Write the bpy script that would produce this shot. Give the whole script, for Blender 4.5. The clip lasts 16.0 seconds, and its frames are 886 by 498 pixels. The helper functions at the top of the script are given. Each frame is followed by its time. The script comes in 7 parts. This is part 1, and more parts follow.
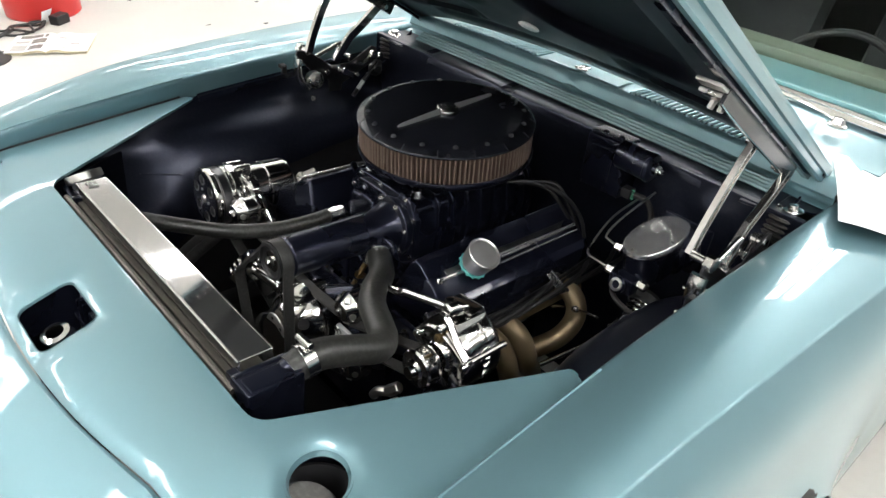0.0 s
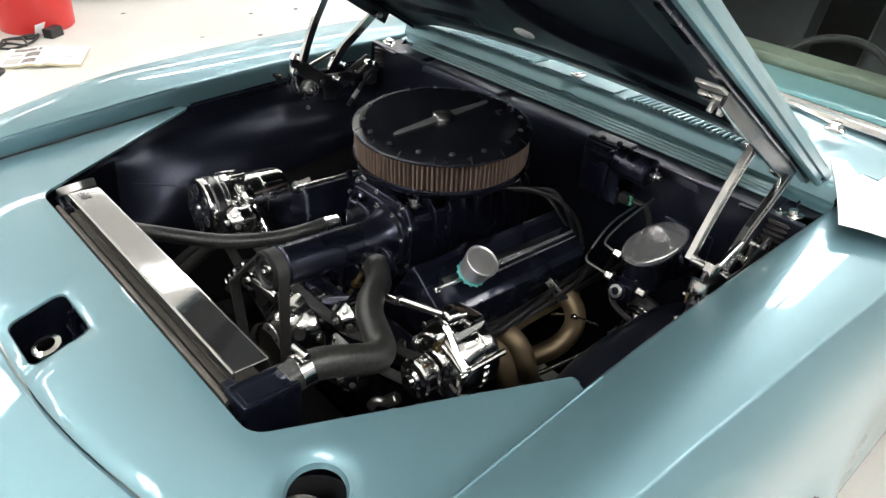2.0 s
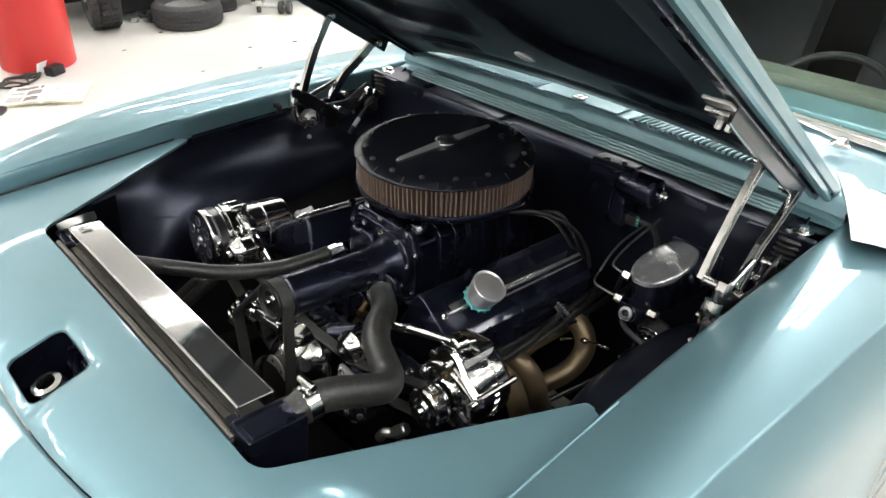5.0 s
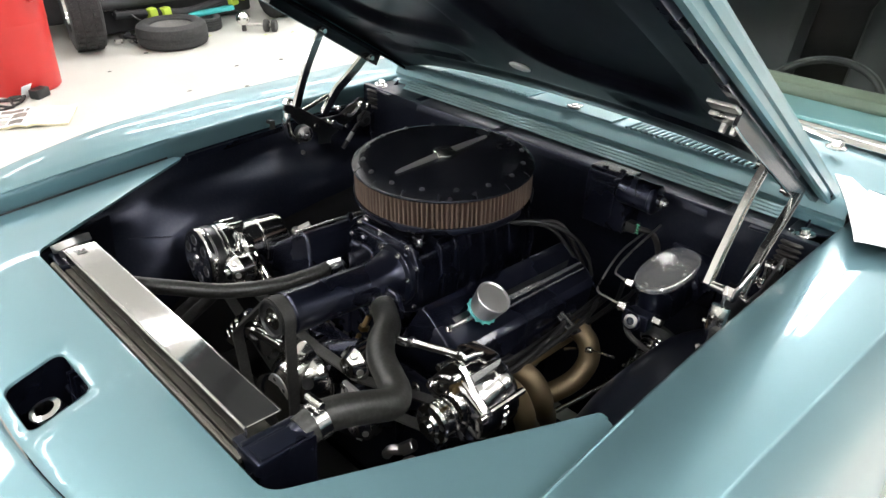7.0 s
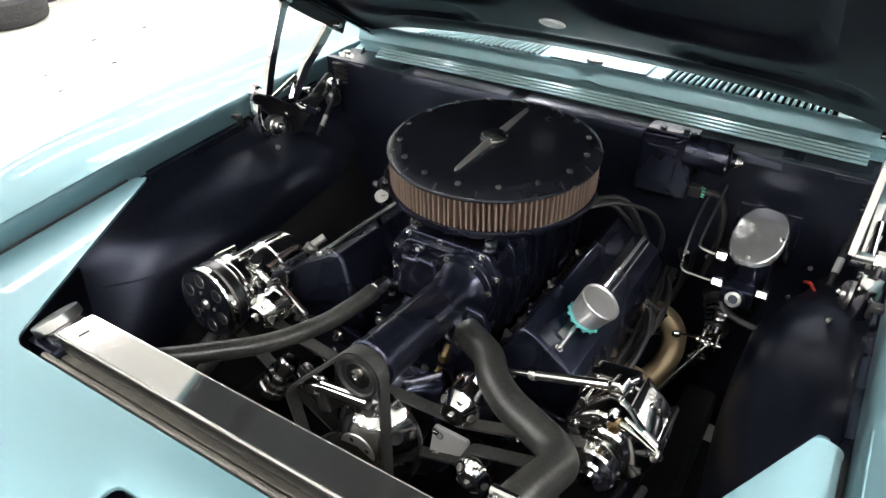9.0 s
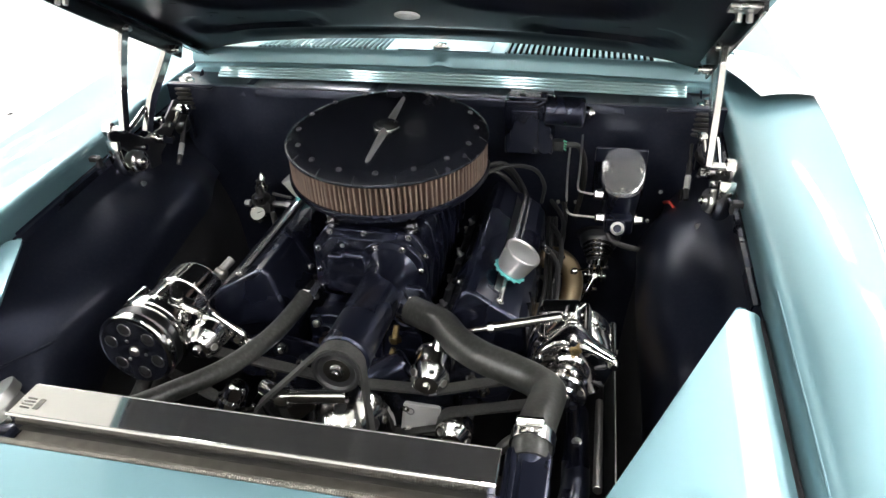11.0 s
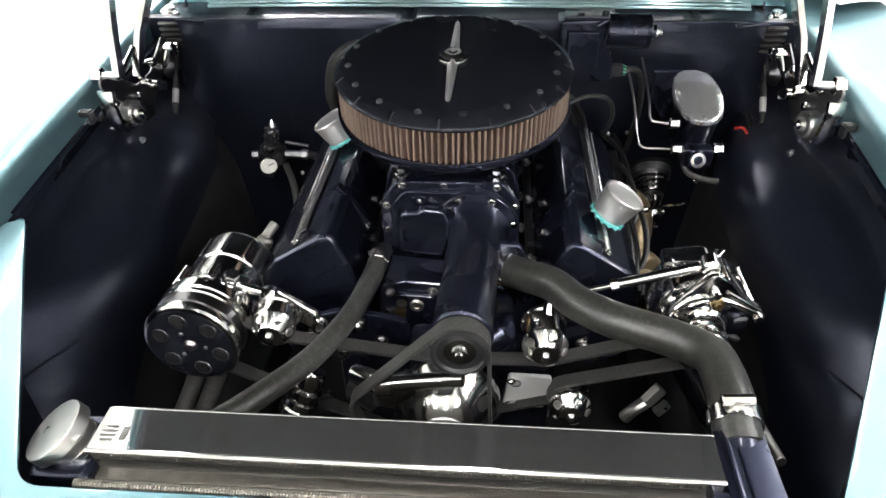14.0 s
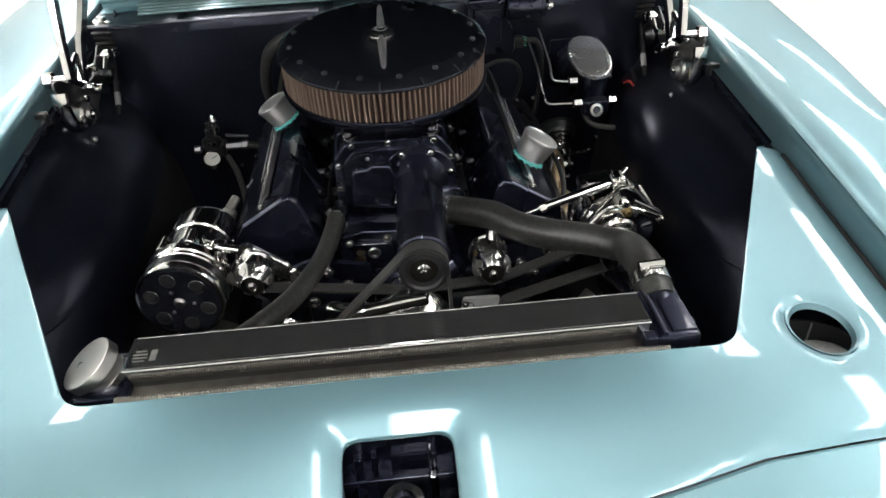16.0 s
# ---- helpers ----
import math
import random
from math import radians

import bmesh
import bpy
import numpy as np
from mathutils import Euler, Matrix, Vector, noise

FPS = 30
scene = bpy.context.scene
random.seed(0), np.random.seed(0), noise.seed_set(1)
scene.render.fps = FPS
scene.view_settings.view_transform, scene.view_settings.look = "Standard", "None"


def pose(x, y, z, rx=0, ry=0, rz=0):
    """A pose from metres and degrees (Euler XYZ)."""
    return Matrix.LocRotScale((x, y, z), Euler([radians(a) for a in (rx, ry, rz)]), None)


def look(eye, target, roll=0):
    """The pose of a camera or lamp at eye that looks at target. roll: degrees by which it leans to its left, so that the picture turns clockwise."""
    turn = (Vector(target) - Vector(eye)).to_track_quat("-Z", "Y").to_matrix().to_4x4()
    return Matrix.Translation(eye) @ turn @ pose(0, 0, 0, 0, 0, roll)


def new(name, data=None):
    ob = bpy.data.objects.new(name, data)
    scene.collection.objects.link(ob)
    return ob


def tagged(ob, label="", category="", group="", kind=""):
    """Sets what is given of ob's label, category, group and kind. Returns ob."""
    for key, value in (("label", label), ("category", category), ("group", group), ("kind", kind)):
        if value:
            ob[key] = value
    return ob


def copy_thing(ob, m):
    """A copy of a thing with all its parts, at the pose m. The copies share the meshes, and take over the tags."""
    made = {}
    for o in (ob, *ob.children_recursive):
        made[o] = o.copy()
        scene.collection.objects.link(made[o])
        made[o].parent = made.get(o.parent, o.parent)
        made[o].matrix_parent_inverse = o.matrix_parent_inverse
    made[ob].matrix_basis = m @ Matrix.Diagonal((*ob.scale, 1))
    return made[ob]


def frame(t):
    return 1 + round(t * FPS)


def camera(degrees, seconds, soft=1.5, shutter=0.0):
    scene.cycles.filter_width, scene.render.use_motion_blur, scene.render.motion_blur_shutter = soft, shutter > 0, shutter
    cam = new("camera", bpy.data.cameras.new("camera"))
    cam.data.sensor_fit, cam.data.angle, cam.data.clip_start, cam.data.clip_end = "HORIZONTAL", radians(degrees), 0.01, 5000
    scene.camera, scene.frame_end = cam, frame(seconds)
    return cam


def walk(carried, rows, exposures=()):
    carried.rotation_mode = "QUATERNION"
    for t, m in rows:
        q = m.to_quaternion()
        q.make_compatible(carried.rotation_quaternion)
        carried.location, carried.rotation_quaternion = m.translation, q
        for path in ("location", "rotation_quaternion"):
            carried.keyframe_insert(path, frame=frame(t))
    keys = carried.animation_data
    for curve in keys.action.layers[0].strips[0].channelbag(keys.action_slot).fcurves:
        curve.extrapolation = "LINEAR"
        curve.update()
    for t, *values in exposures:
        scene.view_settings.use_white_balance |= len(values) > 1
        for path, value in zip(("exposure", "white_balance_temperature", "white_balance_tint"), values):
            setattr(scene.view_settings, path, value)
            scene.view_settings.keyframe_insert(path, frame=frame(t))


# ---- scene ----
cam = camera(64.8, 16.0, soft=1.5)
PATH = [
    (0, (0.9460, -0.8991, 1.6060), (0.0712, -0.0535, 0.7286), 3.14),
    (0.5, (0.9410, -0.8966, 1.6007), (0.0664, -0.0478, 0.7262), 3.06),
    (1, (0.9330, -0.8939, 1.5974), (0.0592, -0.0436, 0.7236), 2.97),
    (1.5, (0.9340, -0.8941, 1.5944), (0.0584, -0.0375, 0.7287), 3.00),
    (2, (0.9380, -0.8952, 1.5935), (0.0590, -0.0345, 0.7353), 2.82),
    (2.5, (0.9340, -0.8943, 1.5924), (0.0531, -0.0297, 0.7402), 2.84),
    (3, (0.9380, -0.8913, 1.5922), (0.0545, -0.0219, 0.7475), 2.96),
    (3.5, (0.9380, -0.8926, 1.5893), (0.0473, -0.0218, 0.7537), 2.66),
    (4, (0.9270, -0.8892, 1.5829), (0.0282, -0.0193, 0.7551), 2.06),
    (6.5, (0.9190, -0.8938, 1.5773), (0.0139, 0.0085, 0.7921), 0.61),
    (7, (0.9000, -0.9005, 1.5699), (-0.0016, 0.0067, 0.7863), 0.33),
    (7.5, (0.8410, -0.8909, 1.5549), (-0.0515, 0.0168, 0.7615), 0.24),
    (8, (0.7190, -0.8637, 1.5553), (-0.1600, 0.0389, 0.7413), -0.58),
    (8.5, (0.6010, -0.8628, 1.5543), (-0.1858, 0.0663, 0.6781), -1.86),
    (9, (0.4920, -0.9326, 1.5499), (-0.1599, 0.0886, 0.6655), -1.27),
    (9.5, (0.3860, -1.0232, 1.5476), (-0.0729, 0.0917, 0.6552), -0.95),
    (10, (0.3480, -1.0673, 1.5599), (0.0083, 0.1100, 0.6946), -1.76),
    (10.2, (0.3460, -1.0763, 1.5698), (0.0288, 0.1032, 0.6991), -2.15),
    (12.3, (0.2820, -1.0532, 1.5284), (0.0255, 0.1117, 0.6189), -2.99),
    (12.5, (0.2550, -1.0244, 1.5246), (-0.0022, 0.1299, 0.6020), -3.12),
    (13, (0.1630, -0.9328, 1.5168), (-0.0957, 0.2095, 0.5796), -3.75),
    (13.5, (0.1130, -0.9061, 1.5012), (-0.0948, 0.2269, 0.5404), -3.90),
    (14, (0.0660, -0.9706, 1.4993), (-0.0375, 0.1411, 0.4976), -1.83),
    (14.5, (0.0130, -1.0690, 1.5209), (0.0295, 0.0414, 0.5125), 0.40),
    (15, (-0.0060, -1.1393, 1.5216), (0.0593, 0.0126, 0.5629), -0.22),
    (15.5, (0.0020, -1.1605, 1.5196), (0.0718, -0.0095, 0.5603), -1.80),
    (16, (0.0080, -1.1578, 1.5164), (0.0897, -0.0268, 0.5344), -2.31),
]
EXPOSURES = [(0, -0.27), (7, -0.15), (8, 0.08), (9, 0.34), (10, 0.44), (12.5, 0.42), (13.5, 0.80), (14.5, 0.36), (15.5, -0.17), (16, -0.27)]
walk(cam, [(t, look(eye, target, roll)) for t, eye, target, roll in PATH], EXPOSURES)

# ---- light ----
world = bpy.data.worlds.new("workshop_air")
world.use_nodes = True
world.node_tree.nodes["Background"].inputs[0].default_value = (0.75, 0.82, 0.85, 1)
world.node_tree.nodes["Background"].inputs[1].default_value = 0.05
scene.world = world
TUBE_POWER = 28.5


# ---- materials ----
def material(name, colour, rough=0.5, metal=0.0, coat=0.0, vary=0.08, scale=6.0, bump=0.0, bump_scale=60.0,
             rough_vary=0.0, dust=0.0, dust_colour=(0.35, 0.35, 0.34), emit=0.0, island=0.0, aniso=0.0, coat_rough=0.07):
    m = bpy.data.materials.new(name)
    m.use_nodes = True
    nt = m.node_tree
    b = nt.nodes["Principled BSDF"]
    b.inputs["Roughness"].default_value, b.inputs["Metallic"].default_value = rough, metal
    b.inputs["Coat Weight"].default_value, b.inputs["Coat Roughness"].default_value = coat, coat_rough
    b.inputs["Anisotropic"].default_value = aniso
    co = nt.nodes.new("ShaderNodeTexCoord")
    big = nt.nodes.new("ShaderNodeTexNoise")
    big.inputs["Scale"].default_value, big.inputs["Detail"].default_value = scale, 6
    nt.links.new(co.outputs["Object"], big.inputs["Vector"])
    fine = nt.nodes.new("ShaderNodeTexNoise")
    fine.inputs["Scale"].default_value, fine.inputs["Detail"].default_value = bump_scale, 5
    nt.links.new(co.outputs["Object"], fine.inputs["Vector"])
    hsv = nt.nodes.new("ShaderNodeHueSaturation")
    hsv.inputs["Color"].default_value = (*colour, 1)
    ramp = nt.nodes.new("ShaderNodeMapRange")
    ramp.inputs["To Min"].default_value, ramp.inputs["To Max"].default_value = 1 - vary * 2, 1 + vary * 2
    nt.links.new(big.outputs[0], ramp.inputs["Value"])
    value = ramp.outputs[0]
    if island:
        info = nt.nodes.new("ShaderNodeNewGeometry")
        add = nt.nodes.new("ShaderNodeMath")
        add.operation = "MULTIPLY_ADD"
        add.inputs[1].default_value = island
        nt.links.new(info.outputs["Random Per Island"], add.inputs[0])
        nt.links.new(value, add.inputs[2])
        value = add.outputs[0]
    nt.links.new(value, hsv.inputs["Value"])
    col = hsv.outputs[0]
    if dust:
        mix = nt.nodes.new("ShaderNodeMix")
        mix.data_type = "RGBA"
        mix.inputs[7].default_value = (*dust_colour, 1)
        r2 = nt.nodes.new("ShaderNodeMapRange")
        r2.inputs["From Min"].default_value, r2.inputs["From Max"].default_value = 0.45, 0.75
        r2.inputs["To Max"].default_value = dust
        nt.links.new(fine.outputs[0], r2.inputs["Value"])
        nt.links.new(r2.outputs[0], mix.inputs[0])
        nt.links.new(col, mix.inputs[6])
        col = mix.outputs[2]
    nt.links.new(col, b.inputs["Base Color"])
    if rough_vary:
        r3 = nt.nodes.new("ShaderNodeMapRange")
        r3.inputs["To Min"].default_value, r3.inputs["To Max"].default_value = max(0.02, rough - rough_vary), rough + rough_vary
        nt.links.new(big.outputs[0], r3.inputs["Value"])
        nt.links.new(r3.outputs[0], b.inputs["Roughness"])
    if bump:
        bp = nt.nodes.new("ShaderNodeBump")
        bp.inputs["Strength"].default_value, bp.inputs["Distance"].default_value = bump, 0.001
        nt.links.new(fine.outputs[0], bp.inputs["Height"])
        nt.links.new(bp.outputs[0], b.inputs["Normal"])
    if emit:
        b.inputs["Emission Color"].default_value = (*colour, 1)
        b.inputs["Emission Strength"].default_value = emit
    return m


TEAL = material("teal_metallic_paint", (0.166, 0.298, 0.336), 0.40, 0.58, coat=0.75, vary=0.02, scale=3, bump=0.03, bump_scale=900, coat_rough=0.04)
TEAL_DULL = material("teal_inner_paint", (0.115, 0.235, 0.265), 0.34, 0.25, coat=0.5, vary=0.05, scale=9, bump=0.05, bump_scale=400)
SEAL = material("glossy_teal_seal", (0.22, 0.36, 0.38), 0.14, 0.3, coat=1.0, vary=0.03, coat_rough=0.03)
NAVY = material("navy_satin_paint", (0.0200, 0.0235, 0.043), 0.27, 0.78, coat=0.55, vary=0.06, scale=7, bump=0.03, bump_scale=500, rough_vary=0.04, coat_rough=0.07)
NAVY_PANEL = material("navy_satin_panel", (0.0215, 0.0255, 0.044), 0.30, 0.76, coat=0.34, vary=0.15, scale=5, bump=0.06, bump_scale=160, rough_vary=0.06, dust=0.02, coat_rough=0.18)
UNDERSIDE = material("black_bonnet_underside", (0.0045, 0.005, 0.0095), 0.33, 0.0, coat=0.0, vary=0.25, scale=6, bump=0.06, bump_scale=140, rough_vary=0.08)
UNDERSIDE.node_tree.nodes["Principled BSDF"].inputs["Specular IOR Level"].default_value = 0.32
BLACK = material("black_crinkle", (0.014, 0.014, 0.015), 0.45, 0.0, vary=0.1, bump=0.25, bump_scale=900)
LID_BLACK = material("black_satin_lid", (0.009, 0.010, 0.014), 0.26, 0.1, coat=0.15, vary=0.1, bump=0.06, bump_scale=700, rough_vary=0.05)
RIVET = material("dull_dark_rivet", (0.10, 0.10, 0.105), 0.35, 0.8, vary=0.1)
DARK = material("dark_undercoat", (0.019, 0.019, 0.021), 0.7, 0.0, vary=0.3, scale=12, bump=0.4, bump_scale=120)
CHROME = material("chrome", (0.64, 0.63, 0.61), 0.14, 1.0, vary=0.02, rough_vary=0.03, bump=0.01, bump_scale=200)
POLISH = material("polished_aluminium", (0.68, 0.675, 0.655), 0.17, 1.0, vary=0.04, scale=20, bump=0.03, bump_scale=300, rough_vary=0.03)
MIRROR = material("mirror_polished_strip", (0.50, 0.495, 0.485), 0.05, 0.96, vary=0.03, bump=0.12, bump_scale=5)
STEEL = material("brushed_steel", (0.50, 0.49, 0.47), 0.3, 1.0, vary=0.08, scale=30, bump=0.1, bump_scale=400, rough_vary=0.1)
BRONZE = material("bronze_header_coating", (0.235, 0.180, 0.108), 0.45, 0.7, vary=0.18, scale=14, bump=0.12, bump_scale=350, rough_vary=0.1)
RUBBER = material("black_rubber", (0.022, 0.021, 0.020), 0.55, 0.0, vary=0.15, scale=20, bump=0.15, bump_scale=300, dust=0.08)
BELT = material("belt_rubber", (0.030, 0.030, 0.028), 0.5, 0.0, vary=0.15, scale=30, bump=0.2, bump_scale=250, dust=0.08)
HOSE = material("moulded_hose_rubber", (0.0205, 0.021, 0.0185), 0.38, 0.0, coat=0.25, vary=0.35, scale=14, bump=0.12, bump_scale=160, rough_vary=0.1, dust=0.08, coat_rough=0.25)
CAP = material("machined_aluminium", (0.74, 0.73, 0.715), 0.34, 0.85, vary=0.05, scale=30, bump=0.06, bump_scale=600, rough_vary=0.06)
CAP_DULL = material("oxidised_aluminium", (0.30, 0.29, 0.27), 0.42, 0.85, vary=0.12, scale=60, bump=0.3, bump_scale=700)
LID_BRIGHT = material("satin_polished_aluminium", (0.84, 0.84, 0.83), 0.19, 0.86, vary=0.03, scale=30, bump=0.03, bump_scale=400, rough_vary=0.03)
ZINC = material("grey_zinc_paint", (0.42, 0.42, 0.41), 0.45, 0.0, coat=0.2, vary=0.1, scale=14, bump=0.1, bump_scale=200)
SEAT = material("dark_grey_vinyl", (0.030, 0.032, 0.037), 0.5, 0.0, coat=0.1, vary=0.15, scale=9, bump=0.2, bump_scale=220)
PLEAT = material("oiled_filter_cotton", (0.088, 0.050, 0.038), 0.8, 0.0, vary=0.18, scale=40, bump=0.5, bump_scale=900, dust=0.1, dust_colour=(0.2, 0.14, 0.11), island=0.25)
PLEAT_TIP = material("pale_pleat_edge", (0.135, 0.098, 0.076), 0.7, 0.0, vary=0.2, scale=30, bump=0.3, bump_scale=900, island=0.4)
GASKET = material("turquoise_gasket", (0.085, 0.34, 0.335), 0.5, 0.0, vary=0.1)
DARK_STEEL = material("dark_plated_steel", (0.16, 0.16, 0.165), 0.32, 1.0, vary=0.1, scale=20, bump=0.05, bump_scale=300, rough_vary=0.08)
BRASS = material("brass", (0.25, 0.18, 0.09), 0.32, 1.0, vary=0.15, bump=0.1)
DIAL = material("aged_dial_white", (0.48, 0.48, 0.45), 0.5, 0.0, vary=0.05)
CREAM = material("cream_page_edge", (0.62, 0.56, 0.38), 0.8, 0.0, vary=0.1, scale=80)
PHOTO = material("grey_photograph", (0.20, 0.19, 0.17), 0.5, 0.0, vary=0.5, scale=40)
PAPER = material("white_paper", (0.82, 0.82, 0.82), 0.7, 0.0, vary=0.02, bump=0.05, bump_scale=80)
LEAD = material("black_silicone_lead", (0.010, 0.010, 0.010), 0.5, 0.0, vary=0.2, scale=20, bump=0.1, bump_scale=300)
INK = material("grey_print", (0.46, 0.45, 0.42), 0.7, 0.0, vary=0.15, scale=60)
RED = material("red_plastic", (0.52, 0.025, 0.022), 0.38, 0.0, coat=0.1, vary=0.06, scale=4, bump=0.05, bump_scale=90)
RED_WIRE = material("red_wire", (0.4, 0.02, 0.015), 0.5, 0.0)
TYRE = material("tyre_rubber", (0.02, 0.02, 0.021), 0.75, 0.0, vary=0.2, scale=10, bump=0.4, bump_scale=90, dust=0.25, dust_colour=(0.12, 0.12, 0.115))
CYAN = material("cyan_plastic", (0.05, 0.42, 0.42), 0.45, 0.0, vary=0.06)
LIME = material("lime_strap", (0.45, 0.6, 0.06), 0.6, 0.0, vary=0.1)
FLOOR = material("pale_epoxy_floor", (0.60, 0.595, 0.55), 0.33, 0.0, coat=0.15, vary=0.13, scale=1.1, bump=0.08, bump_scale=40, rough_vary=0.1, dust=0.16, dust_colour=(0.50, 0.48, 0.44))
WALL = material("pale_block_wall", (0.66, 0.66, 0.64), 0.8, 0.0, vary=0.06, scale=1.5, bump=0.3, bump_scale=30)
# made-up grey for the unseen east wall, to dim the fender's side
WALL_DIMMER = material("unseen_grey_dimming_wall", (0.26, 0.27, 0.28), 0.8, 0.0, vary=0.06, scale=1.5, bump=0.3, bump_scale=30)
CEIL = material("ceiling_sheet", (0.84, 0.84, 0.83), 0.7, 0.0, vary=0.05, scale=1.0)
LAMP = material("fluorescent_tube", (1.0, 0.985, 0.985), 0.5, 0.0, vary=0.0, emit=TUBE_POWER)
LAMP_BODY = material("white_lamp_tray", (0.75, 0.75, 0.74), 0.4, 0.0)
INTERIOR = material("black_vinyl", (0.012, 0.012, 0.013), 0.45, 0.0, vary=0.2, scale=12, bump=0.2, bump_scale=200)
DUSTY = material("dusty_grey_steel", (0.13, 0.128, 0.12), 0.6, 0.3, vary=0.25, scale=12, bump=0.3, bump_scale=120, dust=0.3)
FIN = material("radiator_fin_core", (0.15, 0.14, 0.12), 0.45, 0.7, vary=0.2, scale=60, bump=0.6, bump_scale=500)

GLASS = bpy.data.materials.new("windscreen_glass")
GLASS.use_nodes = True
GLASS.node_tree.nodes["Principled BSDF"].inputs["Base Color"].default_value = (0.86, 0.93, 0.88, 1)
GLASS.node_tree.nodes["Principled BSDF"].inputs["Transmission Weight"].default_value = 1.0
GLASS.node_tree.nodes["Principled BSDF"].inputs["Roughness"].default_value = 0.01
GLASS.node_tree.nodes["Principled BSDF"].inputs["IOR"].default_value = 1.06

# ---- mesh helpers ----
ORIGIN = {}
V = Vector
LEVEL = Matrix.Identity(4)
RAKE = Matrix.Translation((0, 0, 1)) @ Matrix.Rotation(radians(-5.5), 4, "X") @ Matrix.Translation((0, 0, -1))
STANCE = [LEVEL]  # the setting in which the next things are built: level ground, or the car's own


def finish(bm, sharp=32):
    bmesh.ops.remove_doubles(bm, verts=bm.verts, dist=1e-6)
    bmesh.ops.recalc_face_normals(bm, faces=bm.faces)
    for f in bm.faces:
        f.smooth = True
    for e in bm.edges:
        if len(e.link_faces) == 2 and e.calc_face_angle(0) > radians(sharp):
            e.smooth = False
    return bm


def thing(name, at, label, category, group="", kind=""):
    ob = new(name)
    ob.empty_display_size = 0.05
    ob.matrix_world = STANCE[0] @ Matrix.Translation(at)
    ORIGIN[ob.name] = V(at)
    return tagged(ob, label, category, group, kind)


def part(name, bm, mat, parent=None, label="", at=None, sharp=32):
    """One mesh object; the bmesh is in world places, the object's origin that of its parent (or at)."""
    finish(bm, sharp)
    o = ORIGIN[parent.name] if parent else V(at or (0, 0, 0))
    bmesh.ops.translate(bm, verts=bm.verts, vec=-o)
    me = bpy.data.meshes.new(name)
    bm.to_mesh(me)
    bm.free()
    me.materials.append(mat)
    ob = new(name, me)
    if len(me.polygons) > 8:
        keep = ob.modifiers.new("flat_faces", "WEIGHTED_NORMAL")
        keep.keep_sharp, keep.weight = True, 80
    if parent:
        ob.parent = parent
    else:
        ob.matrix_world = STANCE[0] @ Matrix.Translation(o)
    ORIGIN[ob.name] = o
    return tagged(ob, label)


def single(name, bm, mat, at, label, category, group="", kind=""):
    return tagged(part(name, bm, mat, None, "", at), label, category, group, kind)


def merge(*bms):
    out = bmesh.new()
    for b in bms:
        me = bpy.data.meshes.new("t")
        b.to_mesh(me)
        b.free()
        out.from_mesh(me)
        bpy.data.meshes.remove(me)
    return out


def frame_of(axis, hint=(0, 0, 1)):
    w = V(axis).normalized()
    h = V(hint) if abs(w.dot(V(hint).normalized())) < 0.98 else V((0, 1, 0))
    u = h.cross(w).normalized()
    return u, w.cross(u), w


def box(c, size, bevel=0.0, rot=(0, 0, 0), taper=1.0, seg=2):
    bm = bmesh.new()
    bmesh.ops.create_cube(bm, size=1)
    for v in bm.verts:
        k = taper if v.co.z > 0 else 1
        v.co = V((v.co.x * size[0] * k, v.co.y * size[1] * k, v.co.z * size[2]))
    if bevel:
        bmesh.ops.bevel(bm, geom=list(bm.edges), offset=bevel, segments=seg, affect="EDGES", profile=0.5)
    bmesh.ops.transform(bm, matrix=pose(*c, *rot), verts=bm.verts)
    return bm


def lathe(profile, at, axis, seg=32, hint=(0, 0, 1), squash=1.0):
    """Turned shape: (radius, height) pairs along the axis from at; ends at radius 0 close it."""
    u, v, w = frame_of(axis, hint)
    bm = bmesh.new()
    rings = []
    for r, h in profile:
        if r <= 1e-6:
            rings.append([bm.verts.new(V(at) + w * h)])
        else:
            rings.append([bm.verts.new(V(at) + w * h + (u * math.cos(a) * squash + v * math.sin(a)) * r)
                          for a in (math.tau * i / seg for i in range(seg))])
    for a, b in zip(rings, rings[1:]):
        if len(a) == 1 and len(b) == 1:
            continue
        for i in range(seg):
            j = (i + 1) % seg
            if len(a) == 1:
                bm.faces.new((a[0], b[j], b[i]))
            elif len(b) == 1:
                bm.faces.new((a[i], a[j], b[0]))
            else:
                bm.faces.new((a[i], a[j], b[j], b[i]))
    return bm


def bolt(at, axis, r=0.006, h=0.006):
    return lathe([(0, h), (r * 0.55, h), (r * 0.8, h * 0.7), (r * 0.85, h * 0.15), (r * 1.35, h * 0.12), (r * 1.35, 0), (0, 0)], at, axis, 8)


def rod(p0, p1, r, r1=None, seg=16, chamfer=0.0):
    d = V(p1) - V(p0)
    n, r1 = d.length, r if r1 is None else r1
    c = chamfer or min(r, r1) * 0.15
    return lathe([(0, 0), (r - c, 0), (r, c), (r1, n - c), (r1 - c, n), (0, n)], p0, d, seg)


def curve_points(pts, step=6):
    """A smooth line through the given points."""
    p = [V(q) for q in pts]
    p = [p[0] * 2 - p[1]] + p + [p[-1] * 2 - p[-2]]
    out = []
    for a, b, c, d in zip(p, p[1:], p[2:], p[3:]):
        for i in range(step):
            t = i / step
            out.append(0.5 * ((2 * b) + (c - a) * t + (2 * a - 5 * b + 4 * c - d) * t * t + (3 * b - a - 3 * c + d) * t ** 3))
    out.append(p[-2])
    return out


